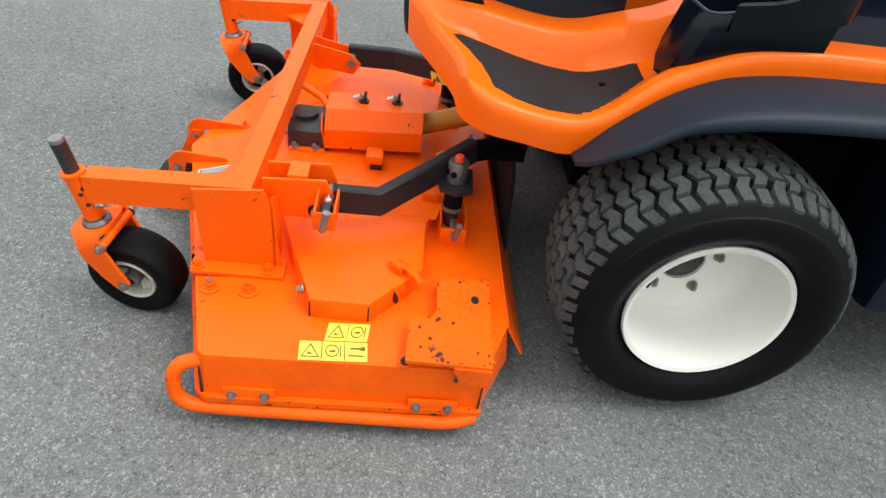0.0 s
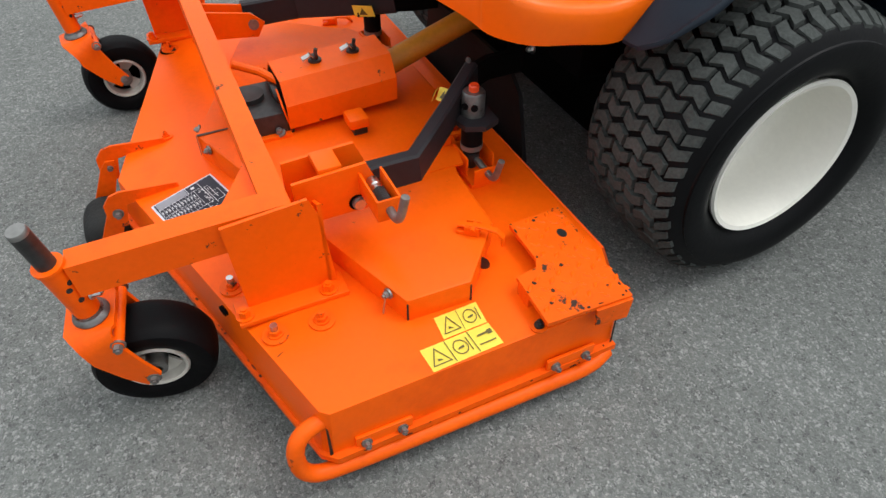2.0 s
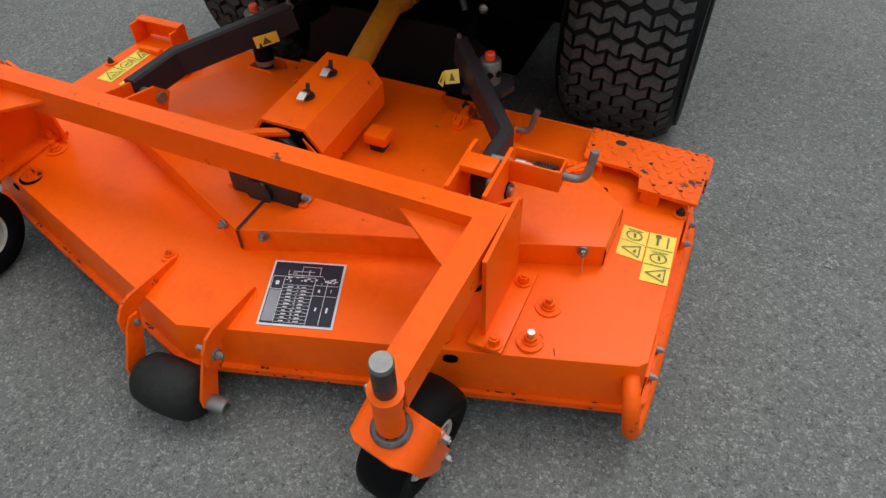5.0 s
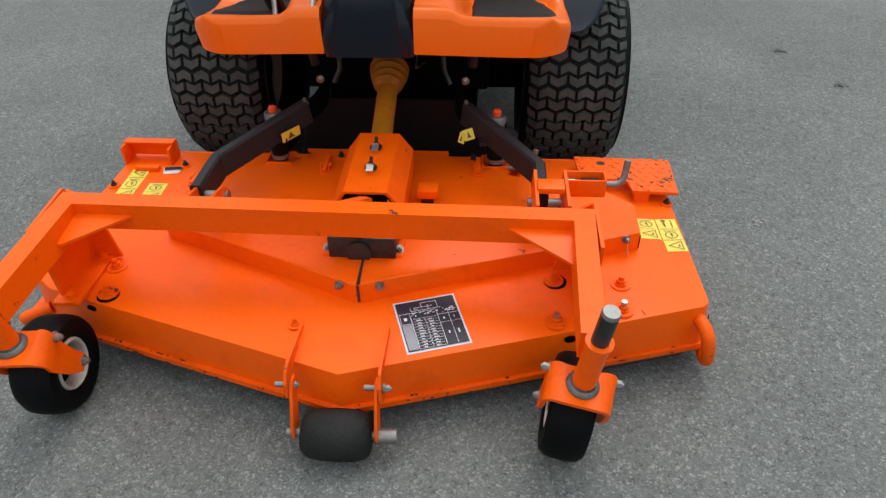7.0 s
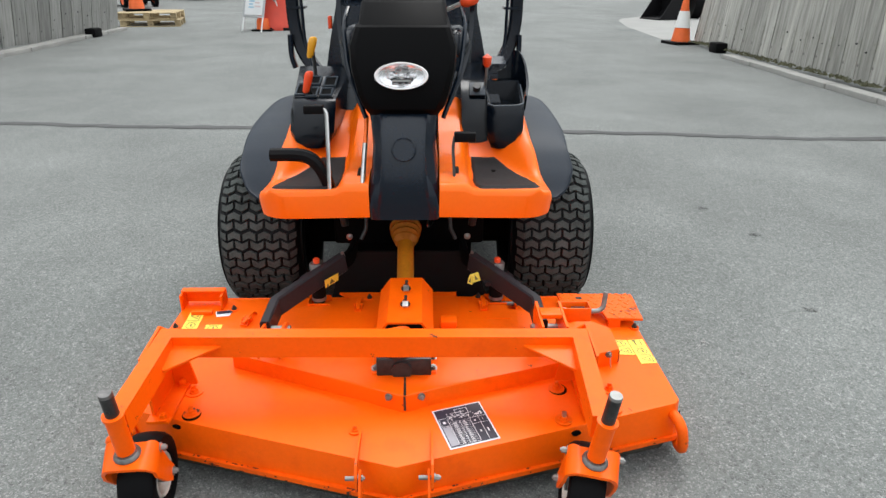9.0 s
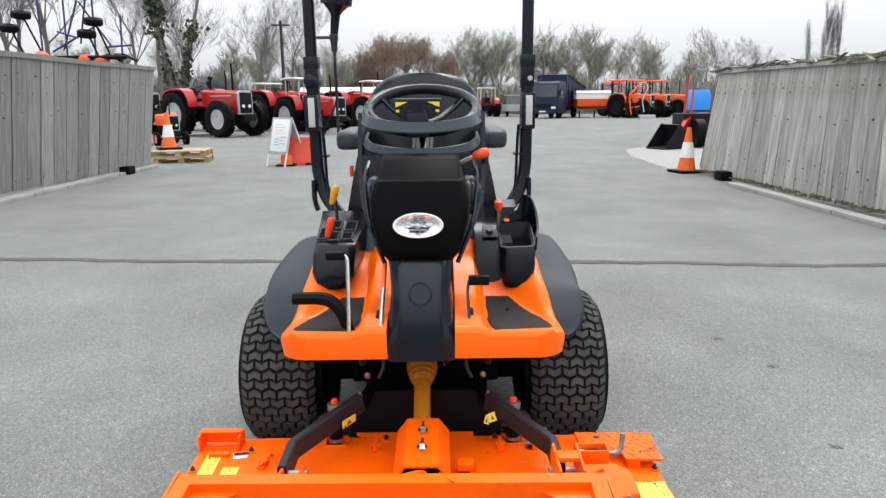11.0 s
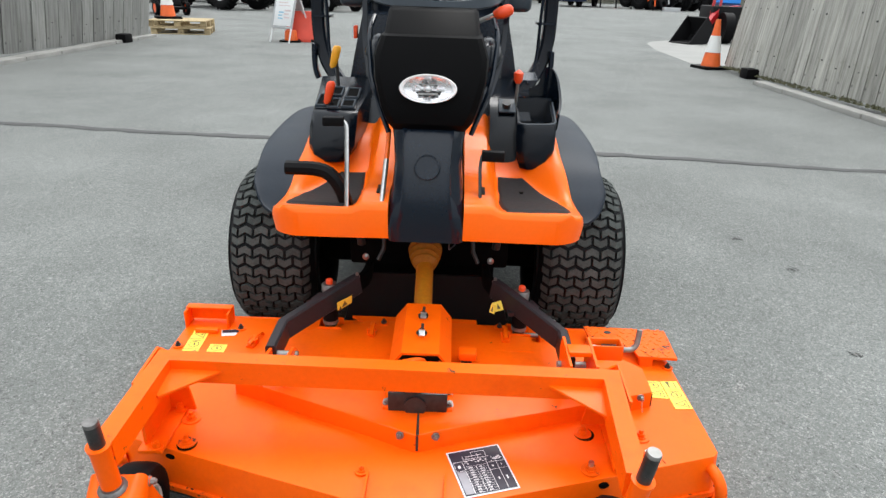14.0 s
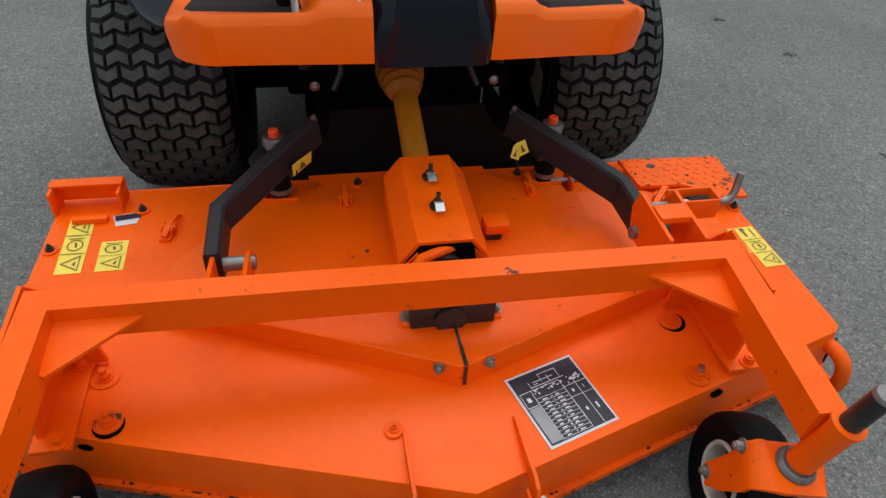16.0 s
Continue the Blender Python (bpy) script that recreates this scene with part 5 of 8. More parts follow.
# centre console and cowl
def console(bm):
    rings = []
    for z, w, yf, r in ((0.5139, 0.0888, -0.517, 0.012), (0.5453, 0.0911, -0.523, 0.014), (0.5815, 0.0885, -0.525, 0.02), (0.6272, 0.0811, -0.517, 0.034), (0.682, 0.0767, -0.498, 0.036), (0.7356, 0.0813, -0.465, 0.03), (0.7638, 0.0876, -0.44, 0.03)):
        flank = 0.62 * w if z > 0.56 else 0.70 * w
        dip = 0.006 if z > 0.53 else 0.0
        half = [(w, yf + r * 1.6, z), (w - r * 0.25, yf + r * 0.85, z), (w - r * 0.7, yf + r * 0.3, z), (max(flank + 0.004, w - r * 1.4), yf, z), (flank, yf + dip * 0.5, z), (flank - 0.006, yf + dip, z)]
        rings.append([(-w, -0.1, z), (w, -0.1, z)] + half + [(-x, y, q) for x, y, q in reversed(half)])
    ring_loft(bm, rings)


cons = one("console", black_plastic, console, rider, "moulded black steering console", smooth=38)


def cowl(bm):
    rings = []
    for z, w, yf, r in ((0.7458, 0.084, -0.425, 0.02), (0.774, 0.1018, -0.45, 0.02), (0.8078, 0.1137, -0.453, 0.018), (0.866, 0.1277, -0.438, 0.016), (0.9147, 0.1308, -0.418, 0.014), (0.9575, 0.1163, -0.393, 0.012)):
        rings.append([(-w, -0.06, z), (w, -0.06, z), (w, yf + r * 2.2, z), (w - r * 0.35, yf + r * 0.7, z), (w - r * 1.2, yf, z), (-w + r * 1.2, yf, z), (-w + r * 0.35, yf + r * 0.7, z), (-w, yf + r * 2.2, z)])
    for z, w, yf in ((0.9605, 0.1105, -0.368), (1.006, 0.106, -0.315), (1.013, 0.102, -0.302)):
        rings.append([(-w, -0.06, z), (w, -0.06, z), (w, yf + 0.03, z), (w - 0.004, yf + 0.01, z), (w - 0.014, yf, z), (-w + 0.014, yf, z), (-w + 0.004, yf + 0.01, z), (-w, yf + 0.03, z)])
    ring_loft(bm, rings)


one("cowl", deep_black, cowl, cons, "black headlamp cowl", bevel=0.003, smooth=32)
for s in (1, -1):
    one("cowl_cheek", grey_plastic, lambda bm: ring_loft(bm, [[(s * (0.135 + a), y, z + b) for a, b in circle(r, 10)] for y, z, r in ((-0.26, 0.885, 0.01), (-0.235, 0.895, 0.032), (-0.19, 0.90, 0.042), (-0.12, 0.90, 0.04))]), cons, smooth=60)
    one("cowl_edge", black_plastic, lambda bm: tube(bm, rounded([(s * 0.098, -0.37, 0.735), (s * 0.142, -0.33, 0.84), (s * 0.158, -0.25, 0.95), (s * 0.15, -0.18, 0.985)], 0.04), 0.006, 8), cons)
LM = Matrix.Translation((-0.003, -0.454, 0.8545)) @ pose(0, 0, 0, 82, 0, 0)


def ellipse(a, b, n=40):
    return [(a * math.cos(2 * math.pi * i / n), b * math.sin(2 * math.pi * i / n)) for i in range(n)]


def reflector(bm):
    """Oval bowl pressed in upright flutes, with a bar across its middle."""
    rings = []
    for k in (0.86, 0.72, 0.58, 0.44, 0.3, 0.16, 0.03):
        ring = []
        for x, y in ellipse(0.0638, 0.0314, 60):
            px, py = x * k, y * k
            z = -0.016 * (1 - k * k) + 0.0022 * math.sin(px * 420) * (1 - k) + (0.006 if abs(py) < 0.005 and abs(px) < 0.036 else 0.0)
            ring.append(LM @ Vector((px, py, z)))
        rings.append(ring)
    ring_loft(bm, rings, cap=False)


lamp = one("headlamp", lamp_silver, lambda bm: ring_loft(bm, [[LM @ Vector((x * k, y * k, z)) for x, y in ellipse(0.0638, 0.0314)] for k, z in ((1.0, -0.02), (1.0, 0.007), (0.97, 0.01), (0.88, 0.009), (0.85, 0.004), (0.85, -0.01))], cap=False), cons, "oval chrome headlamp", smooth=40)
one("reflector", satin, reflector, lamp, "fluted mirror bowl", smooth=24)
one("lamp_lens", glass_clear, lambda bm: ring_loft(bm, [[LM @ Vector((x * k, y * k, z)) for x, y in ellipse(0.0638, 0.0314)] for k, z in ((0.87, 0.006), (0.8, 0.010), (0.5, 0.014), (0.15, 0.015))]), lamp).visible_shadow = False
for x, y, w, h in ((0.0, 0.0085, 0.03, 0.005), (0.0, -0.0115, 0.044, 0.0045)):
    one("lamp_holder", dull_steel, lambda bm: box(bm, (0, 0, 0), (w, h, 0.004), LM @ Matrix.Translation((x, y, -0.006))), lamp, bevel=0.0012)
one("bulb", chrome, lambda bm: lathe(bm, [(0.008, -0.012), (0.008, 0.0), (0.006, 0.003), (0.0005, 0.004)], LM, 16), lamp, smooth=40)
RM = Matrix.Translation((0, -0.4935, 0.687)) @ pose(0, 0, 0, 65, 0, 0)
one("badge", black_plastic, lambda bm: lathe(bm, [(0.0285, -0.006), (0.0285, 0.0015), (0.0275, 0.0025), (0.026, 0.0022), (0.0252, 0.0005), (0.0005, 0.0005)], RM, 36), cons, "plain round black badge")

# wheel guard bars, steering wheel, dash lamp
for z, y, w, dz, th in ((1.094, -0.2, 0.173, 0.036, 30), (1.026, -0.21, 0.171, 0.026, 20)):
    pts = [(-w, 0.0, z + 0.02), (-w * 0.97, y * 0.6, z + 0.012), (-w * 0.8, y, z), (-w * 0.3, y - 0.015, z - 0.012), (w * 0.3, y - 0.015, z - 0.012), (w * 0.8, y, z), (w * 0.97, y * 0.6, z + 0.012), (w, 0.0, z + 0.02)]
    one("guard_bar", guard_grey, lambda bm: sweep(bm, rounded(pts, 0.05, 8), [(a * math.cos(radians(th)) - b * math.sin(radians(th)), a * math.sin(radians(th)) + b * math.cos(radians(th))) for a, b in rect(0.009, dz, 0.0025)]), cons, "blue-grey coated guard bar", smooth=40)
for s in (1, -1):
    one("guard_strap", grey_plastic, lambda bm: sweep(bm, rounded([(s * 0.182, -0.08, 1.12), (s * 0.182, -0.13, 1.0), (s * 0.178, -0.17, 0.91), (s * 0.152, -0.25, 0.83), (s * 0.112, -0.33, 0.76)], 0.06), rect(0.012, 0.006), up=(0, 1, 0)), cons)
SW = Matrix.Translation((0.0, 0.03, 1.127)) @ pose(0, 0, 0, 21, 0, 0)
wheel_ob = one("steering_wheel", grey_plastic, lambda bm: tube(bm, [SW @ Vector((0.168 * math.cos(2 * math.pi * i / 64), 0.168 * math.sin(2 * math.pi * i / 64), 0)) for i in range(64)], 0.0175, 14, loop=True), rider, smooth=60)
for a in (35, 145, 270):
    one("spoke", black_plastic, lambda bm: sweep(bm, [SW @ Vector((r * math.cos(radians(a)), r * math.sin(radians(a)), z)) for r, z in ((0.02, -0.055), (0.07, -0.05), (0.12, -0.028), (0.165, 0))], rect(0.034, 0.014, 0.004)), wheel_ob)
one("wheel_hub", black_plastic, lambda bm: lathe(bm, [(0.05, -0.085), (0.05, -0.055), (0.035, -0.045), (0.0005, -0.042)], SW, 24), wheel_ob)
one("column", black_plastic, lambda bm: cyl(bm, SW @ Vector((0, 0, -0.07)), (0, -0.1, 0.95), 0.035), wheel_ob)
one("dash_box", black_plastic, lambda bm: (box(bm, (-0.008, -0.165, 1.088), (0.06, 0.05, 0.07)), plate(bm, [(-0.073, -0.185, 1.155), (0.057, -0.185, 1.155), (0.057, -0.185, 1.128), (0.03, -0.185, 1.105), (-0.046, -0.185, 1.105), (-0.073, -0.185, 1.128)], (0, 0.03, 0))), cons, bevel=0.006)
for s in (1, -1):
    dl = one("dash_label", sticker_yellow, lambda bm: plate(bm, [(s * 0.026 - 0.008, -0.1865, 1.153), (s * 0.062 - 0.008, -0.1865, 1.153), (s * 0.062 - 0.008, -0.1865, 1.138)], (0, -0.0015, 0)), cons, "yellow warning corner", smooth=0)
    one("dash_label_foot", sticker_yellow, lambda bm: box(bm, (s * 0.056 - 0.008, -0.1868, 1.128), (0.01, 0.002, 0.007)), dl)
    one("dash_screw", steel, lambda bm: bolt(bm, (s * 0.017 - 0.012, -0.191, 1.09), (0, -1, 0), 0.005, 0.004), cons)
one("dash_ledge", guard_grey, lambda bm: box(bm, (-0.008, -0.165, 1.159), (0.134, 0.05, 0.006)), cons, "pale top ledge", bevel=0.002)
for x, z in ((-0.03, 1.128), (0.012, 1.128), (-0.03, 1.115), (0.012, 1.115), (-0.045, 1.14), (0.028, 1.14)):
    one("dash_rivet", dark_steel, lambda bm: cyl(bm, (x, -0.184, z), (x, -0.1885, z), 0.0035, n=8), cons)

# seat
PLAN[1] = Vector((-0.012, -0.04, -0.024))
seat = one("seat", black_plastic, lambda bm: ring_loft(bm, [[(x * w, y, z + 0.05 * (abs(x) ** 4)) for x in (-1, -0.8, -0.4, 0, 0.4, 0.8, 1)] + [(x * w * 0.96, y, z - 0.1) for x in (1, 0, -1)] for y, w, z in ((0.2, 0.19, 0.86), (0.24, 0.225, 0.885), (0.4, 0.235, 0.87), (0.58, 0.23, 0.86))]), rider, "black vinyl seat", bevel=0.012, smooth=60)
def backrest(bm):
    rings = []
    for k in range(19):
        u = k / 18
        z = 0.86 + 0.4 * math.sin(u * math.pi / 2)
        w = 0.246 * max(0.02, 1 - ((z - 0.86) / 0.4008) ** 4.2) ** (1 / 3.2)
        y, d = 0.57 + 0.19 * (z - 0.86), 0.05 * max(0.15, 1 - ((z - 0.86) / 0.402) ** 6)
        rings.append([(w * math.copysign(abs(math.cos(a)) ** 0.7, math.cos(a)), y + 0.03 + d * math.sin(a) + (0.018 * math.cos(a) ** 2 - 0.02 if math.sin(a) < 0 else 0), z) for a in np.linspace(0, 2 * math.pi, 28, endpoint=False)])
    ring_loft(bm, rings)


one("backrest", grey_plastic, backrest, seat, "rounded padded backrest", smooth=75)
for s in (1, -1):
    one("armrest", guard_grey, lambda bm: ring_loft(bm, [[(s * 0.262 + 0.042 * r * math.copysign(abs(math.cos(t)) ** 0.45, math.cos(t)), y, z + 0.034 * r * math.copysign(abs(math.sin(t)) ** 0.6, math.sin(t))) for t in np.linspace(0, 2 * math.pi, 24, endpoint=False)] for y, z, r in ((0.262, 1.024, 0.55), (0.266, 1.024, 0.75), (0.276, 1.024, 0.9), (0.3, 1.024, 1.0), (0.55, 1.026, 0.95), (0.6, 1.02, 0.7))]), seat, smooth=60)
    one("armrest_bracket", black_plastic, lambda bm: box(bm, (s * 0.245, 0.55, 0.96), (0.02, 0.05, 0.14)), seat, bevel=0.004)
one("seat_skirt", black_plastic, lambda bm: ring_loft(bm, [[(-w, y0, z), (w, y0, z), (w, 0.6, z), (-w, 0.6, z)] for w, y0, z in ((0.285, 0.3, 0.72), (0.258, 0.31, 0.86), (0.236, 0.33, 0.965))]), seat, bevel=0.015)
one("seat_base", black_plastic, lambda bm: ring_loft(bm, [[(-w, y0, z), (w, y0, z), (w, 0.7, z), (-w, 0.7, z)] for w, y0, z in ((0.34, 0.06, 0.58), (0.3, 0.14, 0.72), (0.2, 0.2, 0.77))]), rider, bevel=0.015)

PLAN[1] = Vector((-0.008, 0, -0.025))
# side boxes beside the seat, whose tops slope down to the front
def slope(p):
    return Vector((p.x, p.y, p.z + (0.21 * (p.y + 0.1) - 0.02) * smooth01((p.z - 0.58) / 0.1)))


WARP[0] = slope
def left_box(bm):
    ring_loft(bm, [[(xa, y0, z), (xa + 0.012, y0 - 0.02, z), (xb - 0.02, y0 - 0.026, z), (xb, y0 - 0.012, z), (-0.185, 0.2, z), (-0.36, 0.2, z)] for xa, xb, y0, z in ((-0.328, -0.245, -0.105, 0.59), (-0.342, -0.23, -0.108, 0.612), (-0.348, -0.215, -0.104, 0.645), (-0.347, -0.212, -0.085, 0.70), (-0.342, -0.21, -0.06, 0.732), (-0.338, -0.212, -0.05, 0.738))])


lb = one("control_box", gloss_black, left_box, rider, "black lever box", bevel=0.012)
one("lever_plate", gloss_black, lambda bm: box(bm, (-0.278, 0.02, 0.7405), (0.118, 0.16, 0.005)), lb, "black lever plate", bevel=0.002)
for x, y, w, d in ((-0.322, -0.01, 0.026, 0.08), (-0.286, -0.03, 0.03, 0.06), (-0.243, -0.03, 0.034, 0.05), (-0.24, 0.05, 0.036, 0.07), (-0.29, 0.06, 0.034, 0.06)):
    rim = one("slot_rim", guard_grey, lambda bm: sweep(bm, [(x + i * w / 2, y + j * d / 2, 0.7455) for i, j in ((-1, -1), (1, -1), (1, 1), (-1, 1))], rect(0.0045, 0.006, 0.001), loop=True), lb, "raised slot rim")
    one("lever_slot", shade_wear_black, lambda bm: box(bm, (x, y, 0.7432), (w - 0.004, d - 0.004, 0.003)), rim)
WARP[0] = None
for (x, y, c, h, nm) in ((-0.288, -0.04, red_knob, 0.785, "red_lever"), (-0.292, 0.1, lever_yellow, 0.868, "yellow_lever")):
    lv = one(nm, dark_steel, lambda bm: tube(bm, [(x, y, 0.74), (x - 0.003, y - 0.005, h - 0.04), (x - 0.004, y - 0.008, h - 0.01)], 0.0055, 8), lb)
    one("lever_knob", c, lambda bm: ring_loft(bm, [[(x - 0.004 + 0.25 * q + a * k, y - 0.008 + b * k * 0.6, h + q) for a, b in circle(0.0135, 14)] for q, k in ((-0.045, 0.5), (-0.038, 0.8), (0.0, 1.0), (0.014, 0.95), (0.02, 0.55))]), lv, smooth=60)


WARP[0] = slope


def right_box(bm):
    def ring(xa, xb, y0, y1, z):
        return [(xa, y0 - 0.008, z), (xa + 0.02, y0 - 0.022, z), (xb - 0.016, y0 - 0.016, z), (xb, y0, z), (xb + 0.008, y1, z), (xa + 0.004, y1, z)]
    ring_loft(bm, [ring(*r) for r in ((0.262, 0.328, -0.1, 0.09, 0.586), (0.252, 0.349, -0.102, 0.1, 0.61), (0.248, 0.358, -0.098, 0.105, 0.65), (0.246, 0.36, -0.088, 0.11, 0.70), (0.247, 0.36, -0.082, 0.11, 0.727),
                                     (0.249, 0.358, -0.079, 0.108, 0.73), (0.257, 0.35, -0.07, 0.1, 0.729), (0.262, 0.345, -0.06, 0.095, 0.70), (0.268, 0.34, -0.05, 0.09, 0.672))])
    ring_loft(bm, [[(0.172, y0, z), (0.252, y0, z), (0.262, 0.2, z), (0.175, 0.2, z)] for y0, z in ((-0.075, 0.58), (-0.065, 0.65), (-0.045, 0.70), (0.0, 0.735), (0.06, 0.75))])


rb = one("control_box", gloss_black, right_box, rider, "black box with an open tray", smooth=40)
one("box_ledge", guard_grey, lambda bm: sweep(bm, rounded([(0.249, -0.084, 0.731), (0.262, -0.099, 0.731), (0.346, -0.093, 0.731), (0.359, -0.078, 0.731), (0.364, 0.06, 0.733)], 0.012), rect(0.005, 0.004, 0.001)), rb, "worn grey rim", smooth=40)


def ear(bm):
    """A scoop of thin moulding that rises round the back of the tray."""
    path = [(p[0], p[1]) for p in rounded([(0.30, 0.125, 0), (0.345, 0.135, 0), (0.37, 0.11, 0), (0.374, 0.03, 0), (0.363, -0.05, 0)], 0.035, 5)]
    rows = []
    for i, (x, y) in enumerate(path):
        u = i / (len(path) - 1)
        top = 0.745 + 0.065 * smooth01(u / 0.2) * (1 - smooth01((u - 0.35) / 0.6))
        out = Vector((x - 0.305, y - 0.05, 0)).normalized() * 0.009
        rows.append([(x, y, 0.70), (x + out.x, y + out.y, 0.70), (x + out.x * 1.6, y + out.y * 1.6, top), (x + out.x * 0.7, y + out.y * 0.7, top + 0.003)])
    ring_loft(bm, rows)


one("box_ear", gloss_black, ear, rb, "curved raised side", smooth=40)
one("key_plate", guard_grey, lambda bm: box(bm, (0.222, 0.0, 0.742), (0.05, 0.05, 0.006), pose(0, 0, 0, 24, 0, 0)), rb, bevel=0.002)
one("key_switch", dark_steel, lambda bm: cyl(bm, (0.22, -0.004, 0.742), (0.22, -0.012, 0.758), 0.012, n=14), rb)
WARP[0] = None
lv = one("throttle_lever", dull_steel, lambda bm: tube(bm, [(0.248, 0.02, 0.72), (0.25, 0.0, 0.82)], 0.0045, 8), rb)
one("throttle_knob", red_knob, lambda bm: lathe(bm, [(0.007, -0.02), (0.013, -0.01), (0.014, 0.01), (0.0005, 0.02)], Matrix.Translation((0.25, 0.0, 0.83)), 14), lv)
PLAN[1] = Vector((0, -0.04, -0.012))
lv = one("column_lever", steel, lambda bm: tube(bm, [(0.082, -0.16, 0.966), (0.154, -0.16, 0.997)], 0.006, 8), cons)
one("column_knob", red_knob, lambda bm: lathe(bm, [(0.008, 0), (0.012, 0.006), (0.0155, 0.02), (0.0155, 0.036), (0.012, 0.047), (0.006, 0.051), (0.0005, 0.052)], along((0.148, -0.16, 0.994), (0.213, -0.16, 1.018)), 20), lv)

# pedals and stalks
WARP[0] = bow
pedal = one("brake_pedal", rubber, lambda bm: (sweep(bm, rounded([(-0.352, -0.36, 0.636), (-0.262, -0.36, 0.637), (-0.228, -0.365, 0.612), (-0.208, -0.36, 0.565), (-0.2, -0.345, 0.515)], 0.05), rect(0.030, 0.038, 0.009), up=(0, 1, 0))), rider, "black rubber brake pedal", bevel=0.004)
one("pedal_stalk", steel, lambda bm: tube(bm, rounded([(-0.197, -0.40, 0.545), (-0.198, -0.37, 0.66), (-0.2, -0.345, 0.745), (-0.215, -0.34, 0.75)], 0.015), 0.0058, 10), pedal, "bright bent rod")
one("pedal_grip", rubber, lambda bm: box(bm, (-0.234, -0.34, 0.75), (0.052, 0.024, 0.022)), pedal, bevel=0.004)
one("side_rod", orange_gloss, lambda bm: tube(bm, [(-0.108, -0.40, 0.565), (-0.104, -0.31, 0.68), (-0.103, -0.285, 0.72)], 0.006, 10), pedal)
one("side_rod_tip", steel, lambda bm: tube(bm, [(-0.109, -0.405, 0.56), (-0.105, -0.33, 0.655)], 0.0066, 10), pedal)
for x, y, z in ((-0.118, -0.355, 0), (0.136, -0.345, 0)):
    one("pedal_slot", rubber, lambda bm: box(bm, (x, y, tray_z(abs(x), y - 0.058) + 0.0185), (0.014, 0.042, 0.004), pose(0, 0, 0, 9, 0, 0)), rider, bevel=0.004)
pp = one("drive_pedal", rubber, lambda bm: box(bm, (0.158, -0.34, 0.676), (0.056, 0.022, 0.026)), rider, "small black drive pedal", bevel=0.004)
one("drive_stalk", dark_steel, lambda bm: tube(bm, rounded([(0.131, -0.38, 0.57), (0.127, -0.35, 0.65), (0.131, -0.34, 0.676)], 0.01), 0.004, 8), pp)

WARP[0] = None
PLAN[1] = Vector((-0.026, 0, -0.02))
# roll bar
RB = 0.63
arch = rounded([(-0.432, RB, 1.24), (-0.432, RB, 1.782), (0.432, RB, 1.782), (0.432, RB, 1.24)], 0.11, 8)
rops = one("roll_bar", grey_plastic, lambda bm: sweep(bm, arch, rect(0.044, 0.035, 0.008), up=(0, 1, 0)), rider, "dark grey folding roll bar", smooth=40)
for s in (1, -1):
    one("lower_post", grey_plastic, lambda bm: sweep(bm, rounded([(s * 0.432, RB, 1.27), (s * 0.43, RB, 0.86), (s * 0.40, RB - 0.02, 0.76), (s * 0.33, RB - 0.06, 0.68)], 0.06), rect(0.048, 0.05, 0.008), up=(0, 1, 0)), rops)
    one("hinge", black_plastic, lambda bm: box(bm, (s * 0.432, RB, 1.30), (0.06, 0.054, 0.05)), rops, bevel=0.006)
    one("hinge_sleeve", grey_plastic, lambda bm: box(bm, (s * 0.432, RB, 1.24), (0.053, 0.05, 0.09)), rops, bevel=0.005)
    if s < 0:
        one("hinge_knob", black_plastic, lambda bm: lathe(bm, [(0.017, -0.006), (0.025, -0.004), (0.027, 0.004), (0.025, 0.012), (0.014, 0.016), (0.0005, 0.017)], along((s * 0.436, RB - 0.03, 1.232), (s * 0.436, RB - 0.06, 1.232)), 20), rops, smooth=50)
    else:
        one("hinge_bolt", steel, lambda bm: bolt(bm, (s * 0.441, RB - 0.03, 1.231), (0, -1, 0), 0.0085, 0.008), rops)
        one("hinge_loop", dark_steel, lambda bm: tube(bm, [(0.468 + 0.018 * math.cos(q), RB - 0.02, 1.236 + 0.024 * math.sin(q)) for q in np.linspace(0, 2 * math.pi, 18, endpoint=False)], 0.0025, 6, loop=True), rops)
    lh = one("side_lamp", black_plastic, lambda bm: box(bm, (s * 0.432, RB - 0.05, 1.105), (0.056, 0.045, 0.145)), rops, bevel=0.008)
    one("side_lens", lens_white, lambda bm: box(bm, (s * 0.432 + 0.002, RB - 0.074, 1.108), (0.026, 0.006, 0.115)), lh, "pale lamp lens", bevel=0.002)
    one("lamp_cable", black_plastic, lambda bm: tube(bm, rounded([(s * 0.398, RB - 0.03, 1.05), (s * 0.392, RB - 0.03, 0.95), (s * 0.388, RB - 0.04, 0.8), (s * 0.36, RB - 0.08, 0.72)], 0.05), 0.006, 8), rops)
    one("tie", black_plastic, lambda bm: box(bm, (s * 0.415, RB, 0.93), (0.07, 0.058, 0.008)), rops)
    one("belt_guide", black_plastic, lambda bm: sweep(bm, rounded([(s * 0.441, RB - 0.045, 0.835), (s * 0.443, RB - 0.045, 0.78), (s * 0.44, RB - 0.045, 0.74), (s * 0.43, RB - 0.045, 0.71)], 0.03), rect(0.018, 0.03, 0.004), up=(0, 1, 0)), rops, bevel=0.003)
one("roll_bar_foot", black_plastic, lambda bm: box(bm, (0, RB - 0.04, 0.66), (0.78, 0.1, 0.07)), rider, bevel=0.01)

